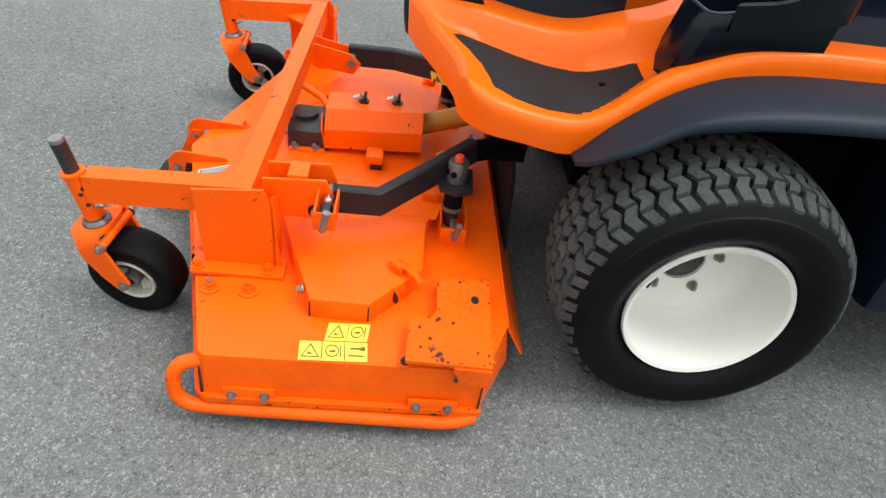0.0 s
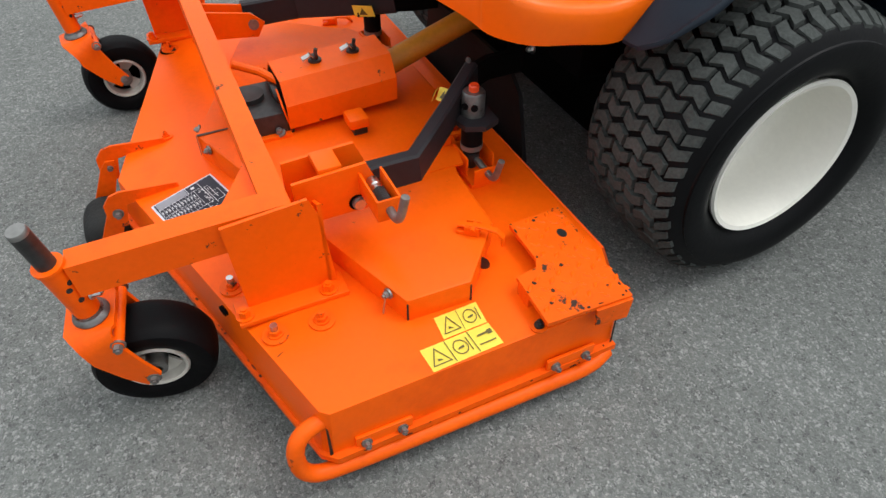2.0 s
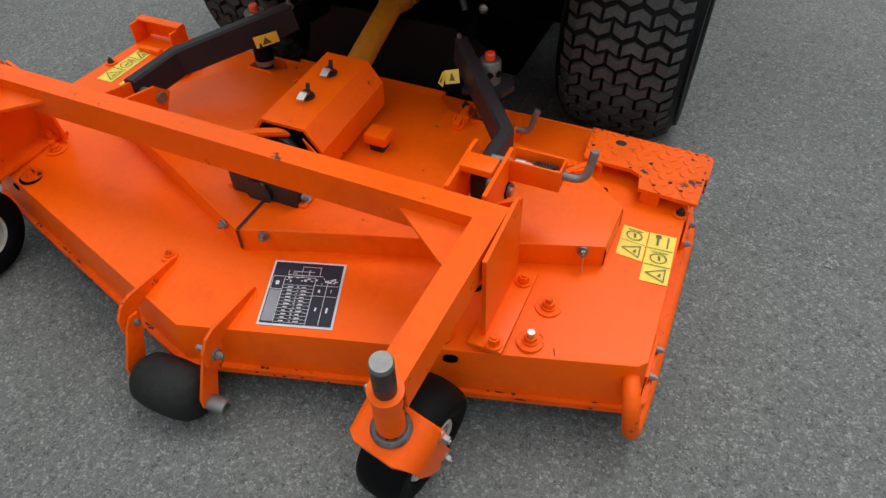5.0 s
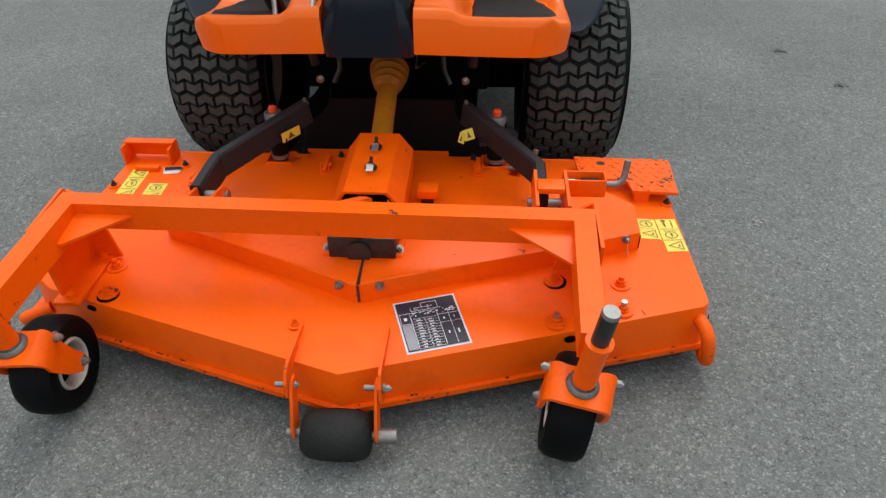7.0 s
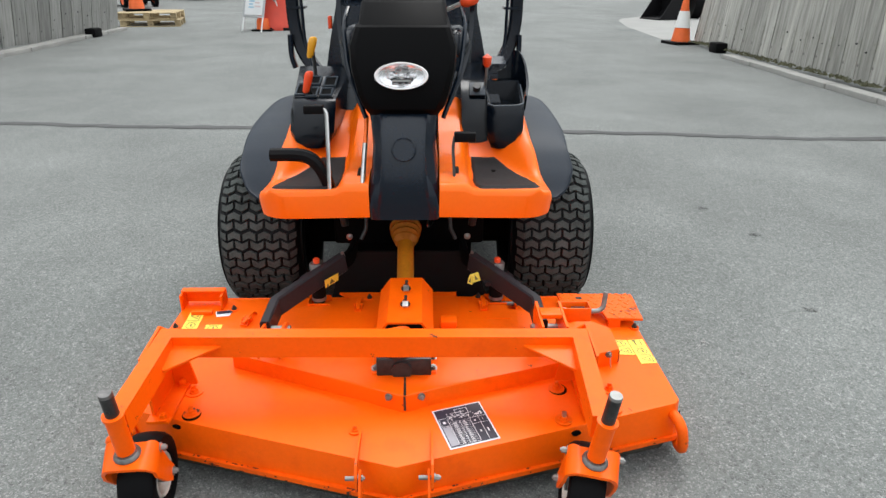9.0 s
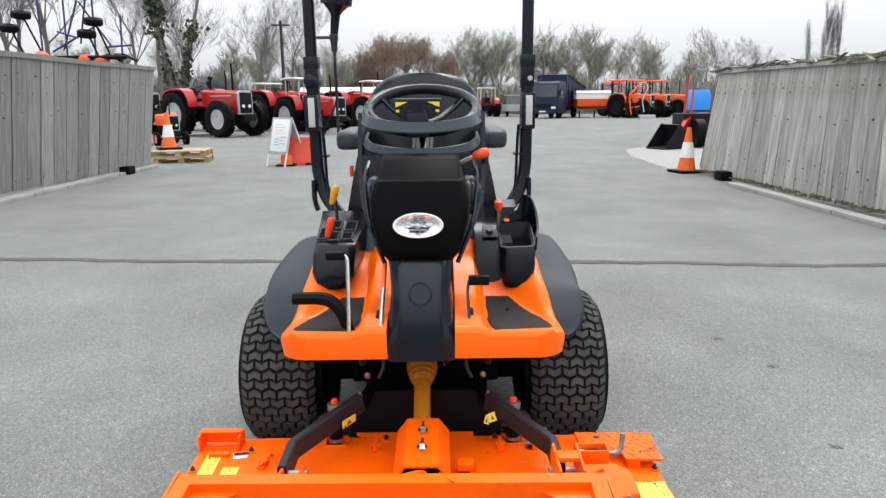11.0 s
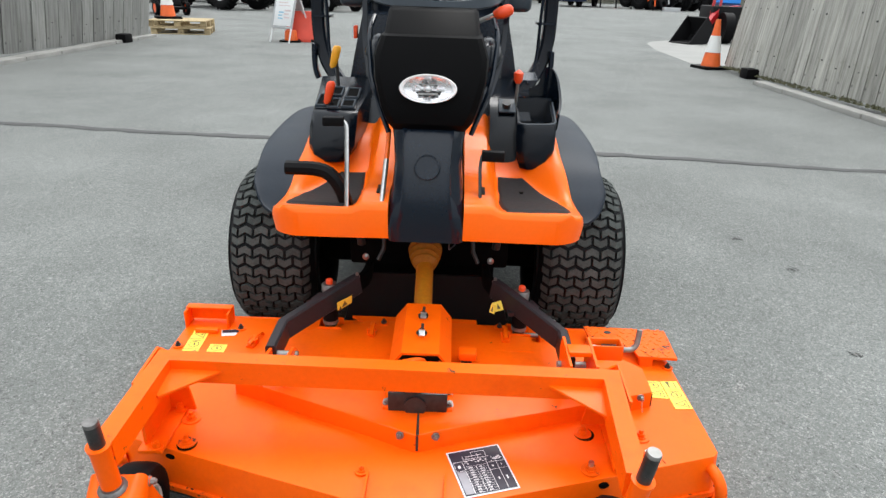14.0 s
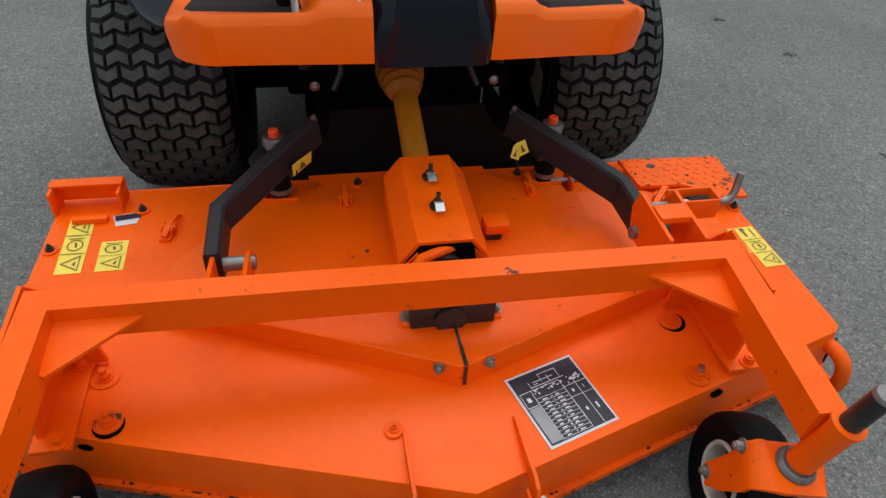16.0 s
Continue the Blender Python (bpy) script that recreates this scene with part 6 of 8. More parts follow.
# beacon
BM = Matrix.Translation((-0.335, RB - 0.02, 1.392)) @ pose(0, 0, 0, 2, 7, 0)
one("beacon_stalk", dark_steel, lambda bm: (lathe(bm, [(0.006, -0.4), (0.006, -0.06), (0.012, -0.06), (0.014, -0.02), (0.018, -0.01), (0.018, 0.008), (0.008, 0.01), (0.0005, 0.01)], Matrix.Translation((-0.335, RB - 0.02, 1.40)), 16), cyl(bm, (-0.335, RB - 0.02, 1.395), (-0.43, RB, 1.398), 0.006, n=8)), rops)
beacon = one("beacon_base", black_plastic, lambda bm: lathe(bm, [(0.012, 0.0), (0.016, 0.03), (0.018, 0.085), (0.026, 0.1), (0.05, 0.125), (0.06, 0.125), (0.062, 0.15), (0.0005, 0.15)], BM, 28), rops)
one("beacon_dome", amber, lambda bm: lathe(bm, [(0.06, 0.148), (0.06, 0.165), (0.058, 0.2), (0.05, 0.23), (0.032, 0.246), (0.0005, 0.251)], BM, 32), beacon, "amber beacon dome").visible_shadow = False
one("beacon_mirror", chrome, lambda bm: (lathe(bm, [(0.036, 0.165), (0.04, 0.2), (0.02, 0.22), (0.0005, 0.222)], BM, 16)), beacon)
one("beacon_wire", black_plastic, lambda bm: tube(bm, rounded([(-0.335, RB - 0.03, 1.3), (-0.33, RB - 0.03, 1.16), (-0.36, RB - 0.04, 1.09), (-0.4, RB - 0.03, 1.02)], 0.05), 0.004, 6), rops)
one("tail_lamp", red_knob, lambda bm: box(bm, (-0.244, 0.285, 0.908), (0.012, 0.03, 0.04)), rider, bevel=0.003)
one("rear_skirt", black_plastic, lambda bm: ring_loft(bm, [[(0.27, 0.1, 0.8), (0.34, 0.1, 0.8), (0.34, 0.2, z), (0.27, 0.2, z)] for z in (0.79, 0.81)]), rider)

PLAN[1] = Vector((0, 0, 0))
# lift arms
for s in (1, -1):
    def arm(bm):
        path = [(0.336, -0.70, 0.27), (0.336, -0.578, 0.271), (0.258, -0.486, 0.292), (0.180, -0.398, 0.3135)]
        sweep(bm, [(x * s, y, z) for x, y, z in path], rect(0.024, 0.056, 0.004))
    arm_ob = one("lift_arm", arm_paint, arm, rider, "bent dark steel lift arm", bevel=0.002)
    # rear length of the arm, its shade painted near-black
    one("arm_rear_shade", shade_wear_black, lambda bm: sweep(bm, [(0.184 * s, -0.405, 0.31), (0.165 * s, -0.36, 0.312), (0.16 * s, -0.286, 0.31)], rect(0.018, 0.046, 0.003)), arm_ob, "rear length of the arm painted black as shade")
    one("arm_end_pin", dull_steel, lambda bm: bolt(bm, (s * 0.181, -0.403, 0.332), (0, -0.3, 1), 0.006, 0.012), arm_ob)
    one("arm_cross", arm_paint, lambda bm: plate(bm, [(s * 0.215, -0.475, 0.272), (s * 0.285, -0.462, 0.272), (s * 0.298, -0.43, 0.272), (s * 0.285, -0.398, 0.272), (s * 0.205, -0.395, 0.272)], (0, 0, 0.01)), arm_ob, bevel=0.003)
    c = (s * 0.25, -0.43)
    can = one("height_pin_cup", old_zinc, lambda bm: lathe(bm, [(0.0205, 0.282), (0.0205, 0.322), (0.018, 0.326), (0.0005, 0.326)], Matrix.Translation((*c, 0.0)), 20), arm_ob, "drilled zinc cup")
    for a in (-2.6, -1.9, -1.2, -0.4):
        one("cup_hole", rubber, lambda bm: cyl(bm, (c[0] + 0.021 * math.cos(a), c[1] + 0.021 * math.sin(a), 0.304), (c[0] + 0.0235 * math.cos(a), c[1] + 0.0225 * math.sin(a), 0.304), 0.0065, n=10), can)
    one("pin_cap", red_knob, lambda bm: lathe(bm, [(0.009, 0.325), (0.009, 0.336), (0.0075, 0.338), (0.0005, 0.338)], Matrix.Translation((*c, 0)), 12), can, "orange pin cap")
    one("cup_ring", steel, lambda bm: tube(bm, [(c[0] - 0.03 * s + 0.012 * math.cos(t), c[1] - 0.012, 0.312 + 0.014 * math.sin(t)) for t in np.linspace(0, 2 * math.pi, 16, endpoint=False)], 0.002, 6, loop=True), can)
    one("damper", rubber, lambda bm: lathe(bm, [(0.015, 0.214), (0.0195, 0.218), (0.0195, 0.262), (0.014, 0.272)], Matrix.Translation((*c, 0)), 18), arm_ob)
    one("damper_ring", dull_steel, lambda bm: lathe(bm, [(0.0205, 0.212), (0.0205, 0.222), (0.015, 0.222), (0.015, 0.212)], Matrix.Translation((*c, 0)), 18, closed=True), arm_ob)
    one("damper_stud", dark_steel, lambda bm: lathe(bm, [(0.011, 0.17), (0.011, 0.19), (0.016, 0.192), (0.016, 0.204), (0.01, 0.206), (0.01, 0.214)], Matrix.Translation((*c, 0)), 14), arm_ob)
    if s < 0:
        c0, u, v = Vector((-0.207, -0.463, 0.288)), Vector((0.0155, 0.0177, 0.003)), Vector((0, -0.003, 0.013))
        flaps = [(c0, u, v)]
    else:
        flaps = [(Vector((0.188, -0.456, 0.290)), Vector((0.0108, 0.0072, 0)), Vector((-0.0043, 0.0065, 0.0094))), (Vector((0.175, -0.467, 0.288)), Vector((0.0065, -0.0046, 0)), Vector((0.0028, 0.0039, 0.0103)))]
    for c0, u, v in flaps:
        n = u.cross(v).normalized()
        n = n if n.y < 0 else -n
        yl = one("arm_sticker", sticker_yellow, lambda bm: plate(bm, [c0 - u - v, c0 + u - v, c0 + u + v + n * 0.003, c0 - u + v], n * 0.0009), arm_ob, "yellow warning sticker" if s < 0 else "torn curled yellow warning sticker", smooth=0)
        f = c0 + n * 0.0028
        one("print", sticker_line, lambda bm: plate(bm, [f - u * 0.45 - v * 0.6, f + u * 0.35 - v * 0.6, f - u * 0.05 + v * 0.6], n * 0.0004), yl, smooth=0)
    # brackets on the deck under the arms
    br = one("arm_bracket", orange, lambda bm: (box(bm, (c[0], c[1] - 0.022, 0.186), (0.06, 0.004, 0.046)), box(bm, (c[0], c[1] + 0.03, 0.186), (0.06, 0.004, 0.046)), box(bm, (c[0] - 0.03, c[1] + 0.004, 0.186), (0.004, 0.056, 0.046)), box(bm, (c[0] + 0.056, c[1] + 0.004, 0.184), (0.004, 0.052, 0.034)), box(bm, (c[0] + 0.012, c[1] + 0.004, 0.166), (0.09, 0.06, 0.01))), deck, bevel=0.002)
    if s > 0:
        one("bracket_pin", dull_steel, lambda bm: tube(bm, rounded([(c[0] + 0.0, c[1] + 0.004, 0.192), (c[0] + 0.082, c[1] + 0.004, 0.19), (c[0] + 0.092, c[1] + 0.01, 0.236)], 0.015), 0.0062, 10), br)

# drive shaft guard
shaft = one("drive_shaft", yellow_plastic, lambda bm: cyl(bm, (-0.004, -0.55, 0.245), (-0.008, -0.26, 0.343), 0.0235, n=24), rider, "yellow plastic drive shaft guard")
SM = along((-0.008, -0.30, 0.33), (-0.012, -0.13, 0.388))
one("shaft_bell", bell_amber, lambda bm: lathe(bm, [(0.025, -0.012), (0.029, -0.004), (0.034, 0.004), (0.034, 0.008), (0.027, 0.011), (0.027, 0.016), (0.04, 0.02), (0.04, 0.025), (0.031, 0.028), (0.031, 0.034), (0.045, 0.038), (0.045, 0.044), (0.035, 0.047), (0.035, 0.053), (0.048, 0.057), (0.048, 0.075), (0.04, 0.08), (0.04, 0.13)], SM, 28), shaft, "ribbed amber guard bell", smooth=25)
one("bell_band", shade_wear_black, lambda bm: lathe(bm, [(0.0485, 0.06), (0.05, 0.061), (0.05, 0.07), (0.0485, 0.071)], SM, 28, closed=True), shaft)
one("shaft_chain", steel, lambda bm: tube(bm, rounded([(0.04, -0.2, 0.42), (0.06, -0.24, 0.38), (0.055, -0.27, 0.36), (0.075, -0.22, 0.36)], 0.02), 0.002, 6), shaft)
# things that hang below the platform
for s in (1, -1):
    one("link_rod", dark_steel, lambda bm: (tube(bm, [(s * 0.2, -0.25, 0.46), (s * 0.19, -0.24, 0.36)], 0.012, 10), tube(bm, [(s * 0.12, -0.26, 0.46), (s * 0.125, -0.27, 0.36), (s * 0.14, -0.28, 0.33)], 0.006, 8)), body)
    one("link_bolt", steel, lambda bm: bolt(bm, (s * 0.175, -0.27, 0.335), (0, -1, 0), 0.008, 0.008), body)

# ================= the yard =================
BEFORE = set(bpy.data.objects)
PLAN[:] = [1.0, Vector((0, 0, 0))]
red_paint = mat("red_tractor_paint", (0.40, 0.010, 0.014), 0.35, var=0.12, scale=2, coat=0.25)
far_orange = mat("orange_machine_paint", (0.80, 0.10, 0.012), 0.4, var=0.1, scale=2)
navy_paint = mat("dark_blue_lorry_paint", (0.008, 0.016, 0.045), 0.4, var=0.15, scale=1, spec=0.3)
cream_paint = mat("cream_cab_paint", (0.6, 0.56, 0.44), 0.5, var=0.12, scale=2)
white_plain = mat("white_panel_paint", (0.74, 0.75, 0.75), 0.45, var=0.05, scale=3)
rim_grey = mat("dirty_rim_grey", (0.36, 0.36, 0.37), 0.6, var=0.4, scale=6)
silver = mat("silver_grey_paint", (0.42, 0.43, 0.44), 0.45, var=0.1, scale=2)
cone_orange = mat("orange_cone_plastic", (0.78, 0.13, 0.02), 0.5, var=0.15, scale=8)
cone_white = mat("white_cone_sleeve", (0.74, 0.74, 0.72), 0.4, var=0.08, scale=8)
barrier_red = mat("red_barrier_plastic", (0.62, 0.06, 0.03), 0.5, var=0.15, scale=4)
blue_plastic = mat("bright_blue_tank_plastic", (0.02, 0.24, 0.75), 0.4, var=0.1, scale=3)
blue_steel = mat("blue_frame_paint", (0.022, 0.035, 0.12), 0.5, var=0.2, scale=5)
bucket_black = mat("black_bucket_steel", (0.007, 0.007, 0.008), 0.6, spec=0.15, var=0.3, scale=4)
dark_glass = mat("dark_window_glass", (0.03, 0.04, 0.048), 0.1, spec=0.5, var=0.2, scale=2)
print_blue = mat("pale_blue_print", (0.3, 0.5, 0.62), 0.6)
print_pink = mat("pale_pink_print", (0.62, 0.5, 0.5), 0.6)
bark = mat("grey_brown_bark", (0.13, 0.125, 0.11), 0.9, var=0.35, scale=6, bump=0.4)
twig_grey = mat("grey_brown_twigs", (0.095, 0.097, 0.1), 0.9, var=0.3, scale=1.2)
twig_red = mat("rusty_beech_twigs", (0.21, 0.15, 0.115), 0.9, var=0.35, scale=1.0)
twig_olive = mat("olive_twigs", (0.215, 0.21, 0.17), 0.9, var=0.3, scale=1.0)
ivy = mat("dark_ivy_leaves", (0.03, 0.045, 0.02), 0.6, var=0.5, scale=3)
moss = mat("mossy_debris", (0.17, 0.165, 0.14), 0.95, var=0.5, scale=12, bump=0.5)
# pole wood, kept dark so that the fence gaps read as shade
pole_shade_wood = wood_mat("pole_and_gap_shade", (0.05, 0.045, 0.038), 2, 0.3)
moss_green = mat("green_moss", (0.075, 0.075, 0.04), 0.95, var=0.5, scale=9)
slab = mat("pale_slab_concrete", (0.238, 0.238, 0.226), 0.9, var=0.14, scale=1.2, fine=70, bump=0.2)

# pale slab at the right of the drive, kerbs along the fences
tagged(one("pavement_slab", slab, lambda bm: plate(bm, [(4.75, 9.6, 0.004), (4.85, 11.5, 0.004), (5.0, 13.6, 0.004), (5.35, 15.4, 0.004), (6.0, 17.0, 0.004), (7.2, 18.8, 0.004), (14, 22, 0.004), (14, 9.6, 0.004)], (0, 0, -0.003))), "pale concrete slab beside the asphalt", "pavement", kind="structure")
for nm, x0, x1, ya, yb in (("kerb_right", 4.72, 4.9, 0.5, 7.3), ("kerb_left", -5.95, -5.72, 0.0, 11.0)):
    kb = tagged(new(nm), "pale worn concrete kerb along a board fence", "kerb", kind="structure")
    y = ya
    kk = 0
    while y < yb:
        part_ob = one("kerb_stone", concrete, lambda bm: box(bm, ((x0 + x1) / 2 + 0.01 * math.sin(kk * 2.3), y + 0.455, 0.02), (x1 - x0, 0.9, 0.08)), kb, bevel=0.012)
        y += 0.915
        kk += 1


# ---- board fences ----
def fence(name, x0, y0, x1, y1, high, lean, twist, rise, material, label, top_rail, seed, foot, w=0.275):
    """A leaning fence of upright boards from one end to the other; boards are objects that share a few meshes."""
    rnd = random.Random(seed)
    ob = tagged(new(name), label, "fence", kind="structure")
    a, b = Vector((x0, y0, 0)), Vector((x1, y1, 0))
    d = (b - a).normalized()
    n = Vector((-d.y, d.x, 0))
    length = (b - a).length
    turn = math.degrees(math.atan2(d.y, d.x))
    base = Matrix.Translation((*a.xy, 0.05)) @ pose(0, 0, 0, 0, 0, turn) @ pose(0, 0, 0, lean, 0, 0)

    def bent(x):
        """The fence's own frame at x along it: it leans more towards its far end."""
        return base @ pose(0, 0, 0, twist * max(-0.45, x / length - 0.85), 0, 0)
    shapes = []
    for k in range(6):
        bm = bmesh.new()
        wd, dz = w - rnd.uniform(0.012, 0.03), rnd.uniform(-0.03, 0.025)
        plate(bm, [(-wd / 2, 0, rnd.uniform(-0.02, 0.02)), (wd / 2, 0, rnd.uniform(-0.02, 0.02)), (wd / 2, 0, high - 0.1 + dz), (0.02 * rnd.uniform(-1, 1), 0, high - 0.1 + dz + 0.012), (-wd / 2, 0, high - 0.1 + dz)], (0, 0.024, 0))
        bmesh.ops.recalc_face_normals(bm, faces=bm.faces)
        me = bpy.data.meshes.new("board")
        bm.to_mesh(me)
        bm.free()
        me.materials.append(material)
        shapes.append(me)
    for i in range(int(length / w)):
        o = new("board", shapes[rnd.randrange(6)])
        o.parent = ob
        o.matrix_basis = bent((i + 0.5) * w) @ pose((i + 0.5) * w, rnd.uniform(-0.006, 0.006), 0, 0, rnd.uniform(-0.5, 0.5), 0) @ Matrix.Diagonal((1, 1, 1 + rise * i * w / length, 1))

    def nails(bm):
        for i in range(int(length / w)):
            for z in (0.36, high * 0.55, high - 0.38):
                if rnd.random() < 0.6:
                    x, r = (i + 0.5) * w + rnd.uniform(-0.07, 0.07), rnd.uniform(0.006, 0.014)
                    p = bent(x) @ Vector((x, 0.022, z + rnd.uniform(-0.05, 0.05)))
                    q = bent(x) @ Vector((x, 0.034, z))
                    cyl(bm, p, p + (q - bent(x) @ Vector((x, 0.022, z))), r, n=6)

    def rail(z, depth, tall):
        def build(bm):
            k = int(length / 1.2)
            ring = []
            for i in range(k + 1):
                x, zz = i * length / k, z + 0.012 * math.sin(i * 1.7 + seed)
                ring.append([bent(x) @ Vector((x, yy, zz + q)) for yy, q in ((-0.012, 0), (-0.012 - depth, 0), (-0.012 - depth, tall), (-0.012, tall))])
            ring_loft(bm, ring)
        return build
    # one dark sheet added behind the boards, its colour the shade in the gaps
    one("fence_backing", pole_shade_wood, lambda bm: ring_loft(bm, [[bent(x) @ Vector((x, yy, q)) for yy, q in ((-0.010, 0.03), (-0.004, 0.03), (-0.004, high - 0.16), (-0.010, high - 0.16))] for x in np.linspace(0, length, 9)]), ob, "dark sheet added as shade behind the gaps")
    one("fence_rail", material, rail(0.3, 0.045, 0.09), ob)
    tagged(one("nail_marks", dark_steel, nails, ob, "rusty dark nail heads"), kind="stuff")
    one("fence_rail", material, rail(high - 0.42, 0.045, 0.09), ob)
    if top_rail:
        one("cap_rail", material, lambda bm: ring_loft(bm, [[bent(x) @ Vector((x, yy, high - 0.1 + q + 0.008 * math.sin(x * 2))) for yy, q in ((-0.05, -0.03), (0.06, -0.03), (0.06, 0.045), (-0.05, 0.03))] for x in np.linspace(0, length, 12)]), ob)
    for x in np.arange(0.15, length, 2.4):
        one("fence_post", material, lambda bm: box(bm, bent(x) @ Vector((x, -0.11, high / 2 - 0.1)), (0.1, 0.09, high - 0.02), pose(0, 0, 0, 0, 0, turn) @ pose(0, 0, 0, lean, 0, 0)), ob)
    one("fence_foot", rubber, lambda bm: box(bm, (*(a + d * foot + n * 0.22).xy, 0.08), (0.26, 0.2, 0.16), pose(0, 0, 0, 0, 0, turn)), ob, "dark block under the fence", bevel=0.03)
    return ob, bent, length


fence("fence_left", -5.86, 11.75, -6.75, 0.6, 2.09, -8, 0.0, 0.0, board_grey, "leaning fence of weathered grey upright boards", True, 3, 1.3, 0.325)
fr, fbase, flen = fence("fence_right", 5.5, 0.8, 5.14, 9.95, 1.79, 5.2, 16.0, 0.05, board_green, "leaning fence of grey boards with moss and a rotten top", False, 8, 7.75)


def debris(bm):
    rnd = random.Random(12)
    for i in range(150):
        x = rnd.uniform(0.1, flen - 0.05)
        box(bm, fbase(x) @ Vector((x, rnd.uniform(-0.05, 0.1), 1.70 + 0.085 * x / flen + rnd.uniform(0, 0.05))), (rnd.choice((0.05, 0.12, 0.3, 0.6)), rnd.uniform(0.02, 0.07), rnd.uniform(0.008, 0.028)), pose(0, 0, 0, rnd.uniform(-20, 20), rnd.uniform(-12, 12), 90 + rnd.uniform(-25, 25)))


tagged(one("rotten_top", moss, debris, fr, "rotten wood and moss along the top"), kind="stuff")


def moss_strip(bm):
    rnd = random.Random(31)
    for i in range(800):
        p = Vector((rnd.uniform(4.92, 5.12) + 0.02 * math.sin(i), rnd.uniform(0.8, 9.6), 0.0))
        p.x += (9.6 - p.y) * 0.03
        a, h, w = rnd.uniform(0, 6.3), rnd.uniform(0.006, 0.035), rnd.uniform(0.012, 0.035)
        q = [p + Vector((w * math.cos(a + t), w * math.sin(a + t), 0.055)) for t in (0, 2.1, 4.2)]
        tip = bm.verts.new(p + Vector((rnd.gauss(0, 0.015), rnd.gauss(0, 0.015), 0.06 + h)))
        q = [bm.verts.new(v) for v in q]
        for j in range(3):
            bm.faces.new((q[j], q[(j + 1) % 3], tip))


tagged(one("moss_tufts", moss_green, moss_strip, smooth=0), "green moss and grass tufts along the foot of the fence", "moss", kind="stuff")
one("cap_board", board_green, lambda bm: ring_loft(bm, [[fbase(x) @ Vector((x, yy, 1.672 + 0.085 * x / flen + q)) for yy, q in ((-0.04, -0.02), (0.07, -0.02), (0.07, 0.035), (-0.04, 0.035))] for x in np.linspace(0, flen, 10)]), fr)
one("gate_hook", bucket_black, lambda bm: box(bm, fbase(3.6) @ Vector((3.6, -0.05, 0.4)), (0.3, 0.05, 0.05), pose(0, 0, 0, 0, 0, 90)), fr, "black iron hook")

# ---- cones, pallet, sign, barrier ----
cone = thing("traffic_cone", (0, 0, 0), "orange traffic cone with a white sleeve", "traffic cone", "traffic cones")
one("cone_body", cone_orange, lambda bm: lathe(bm, [(0.155, 0.04), (0.15, 0.06), (0.122, 0.24), (0.115, 0.24), (0.075, 0.52), (0.07, 0.52), (0.04, 0.74), (0.034, 0.77), (0.0005, 0.77)], Matrix(), 28), cone)
one("cone_sleeve", cone_white, lambda bm: lathe(bm, [(0.122, 0.26), (0.124, 0.26), (0.079, 0.52), (0.077, 0.52)], Matrix(), 28, closed=True), cone, "grubby white reflective sleeve")
one("cone_base", rubber, lambda bm: prism(bm, [(-0.24, -0.2), (-0.2, -0.24), (0.2, -0.24), (0.24, -0.2), (0.24, 0.2), (0.2, 0.24), (-0.2, 0.24), (-0.24, 0.2)], 0.0, 0.045), cone, "dark rubber base", bevel=0.008)
cone.matrix_basis = pose(4.86, 9.85, 0, 0, 0, 14) @ Matrix.Diagonal((1.08, 1.08, 1.08, 1))
copy_thing(cone, pose(-5.98, 13.25, 0.29, 0, 0, 30))
for x, y, z, turn in ((-5.62, 13.15, 0.0, 12), (-5.66, 13.18, 0.146, 8)):
    PAL = pose(x, y, z, 0, 0, turn)
    PT = pose(0, 0, 0, 0, 0, turn)
    pallet = thing("pallet", (x, y, z), "worn pale wooden pallet in a stack of two", "pallet", "stacked pallets")
    for k in range(7):
        one("deck_board", pallet_wood, lambda bm: box(bm, PAL @ Vector((0, -0.5 + k * 0.166, 0.134)), (1.2, 0.115, 0.02), PT), pallet, bevel=0.003)
    for i in range(3):
        one("bottom_board", pallet_wood, lambda bm: box(bm, PAL @ Vector((0, -0.48 + i * 0.48, 0.012)), (1.2, 0.1, 0.022), PT), pallet, bevel=0.003)
        for j in range(3):
            one("pallet_block", pallet_wood, lambda bm: box(bm, PAL @ Vector((-0.54 + j * 0.54, -0.48 + i * 0.48, 0.074)), (0.12, 0.09, 0.1), PT), pallet, bevel=0.003)
SG = pose(-3.2, 11.72, 0, 0, 0, -30)
sign = thing("sign_board", (-3.17, 11.72, 0), "white folding sign board with faded print on the asphalt", "sign")
SF = SG @ pose(0, 0, 0, -17, 0, 0)


def sheet(m, items, parent, name, material, off):
    def build(bm):
        for x0, z0, x1, z1 in items:
            bm.faces.new([bm.verts.new(m @ Vector(p)) for p in ((x0, off, z0), (x1, off, z0), (x1, off, z1), (x0, off, z1))])
    return one(name, material, build, parent, smooth=0)


one("panel", white_plain, lambda bm: box(bm, SF @ Vector((0, 0, 0.68)), (0.5, 0.02, 0.7), SF.to_3x3().to_4x4()), sign, bevel=0.004)
one("panel_frame", silver, lambda bm: sweep(bm, [SF @ Vector(p) for p in ((-0.25, 0, 0.3), (0.25, 0, 0.3), (0.25, 0, 1.05), (-0.25, 0, 1.05))], rect(0.035, 0.03), up=(0, 1, 0), loop=True), sign)
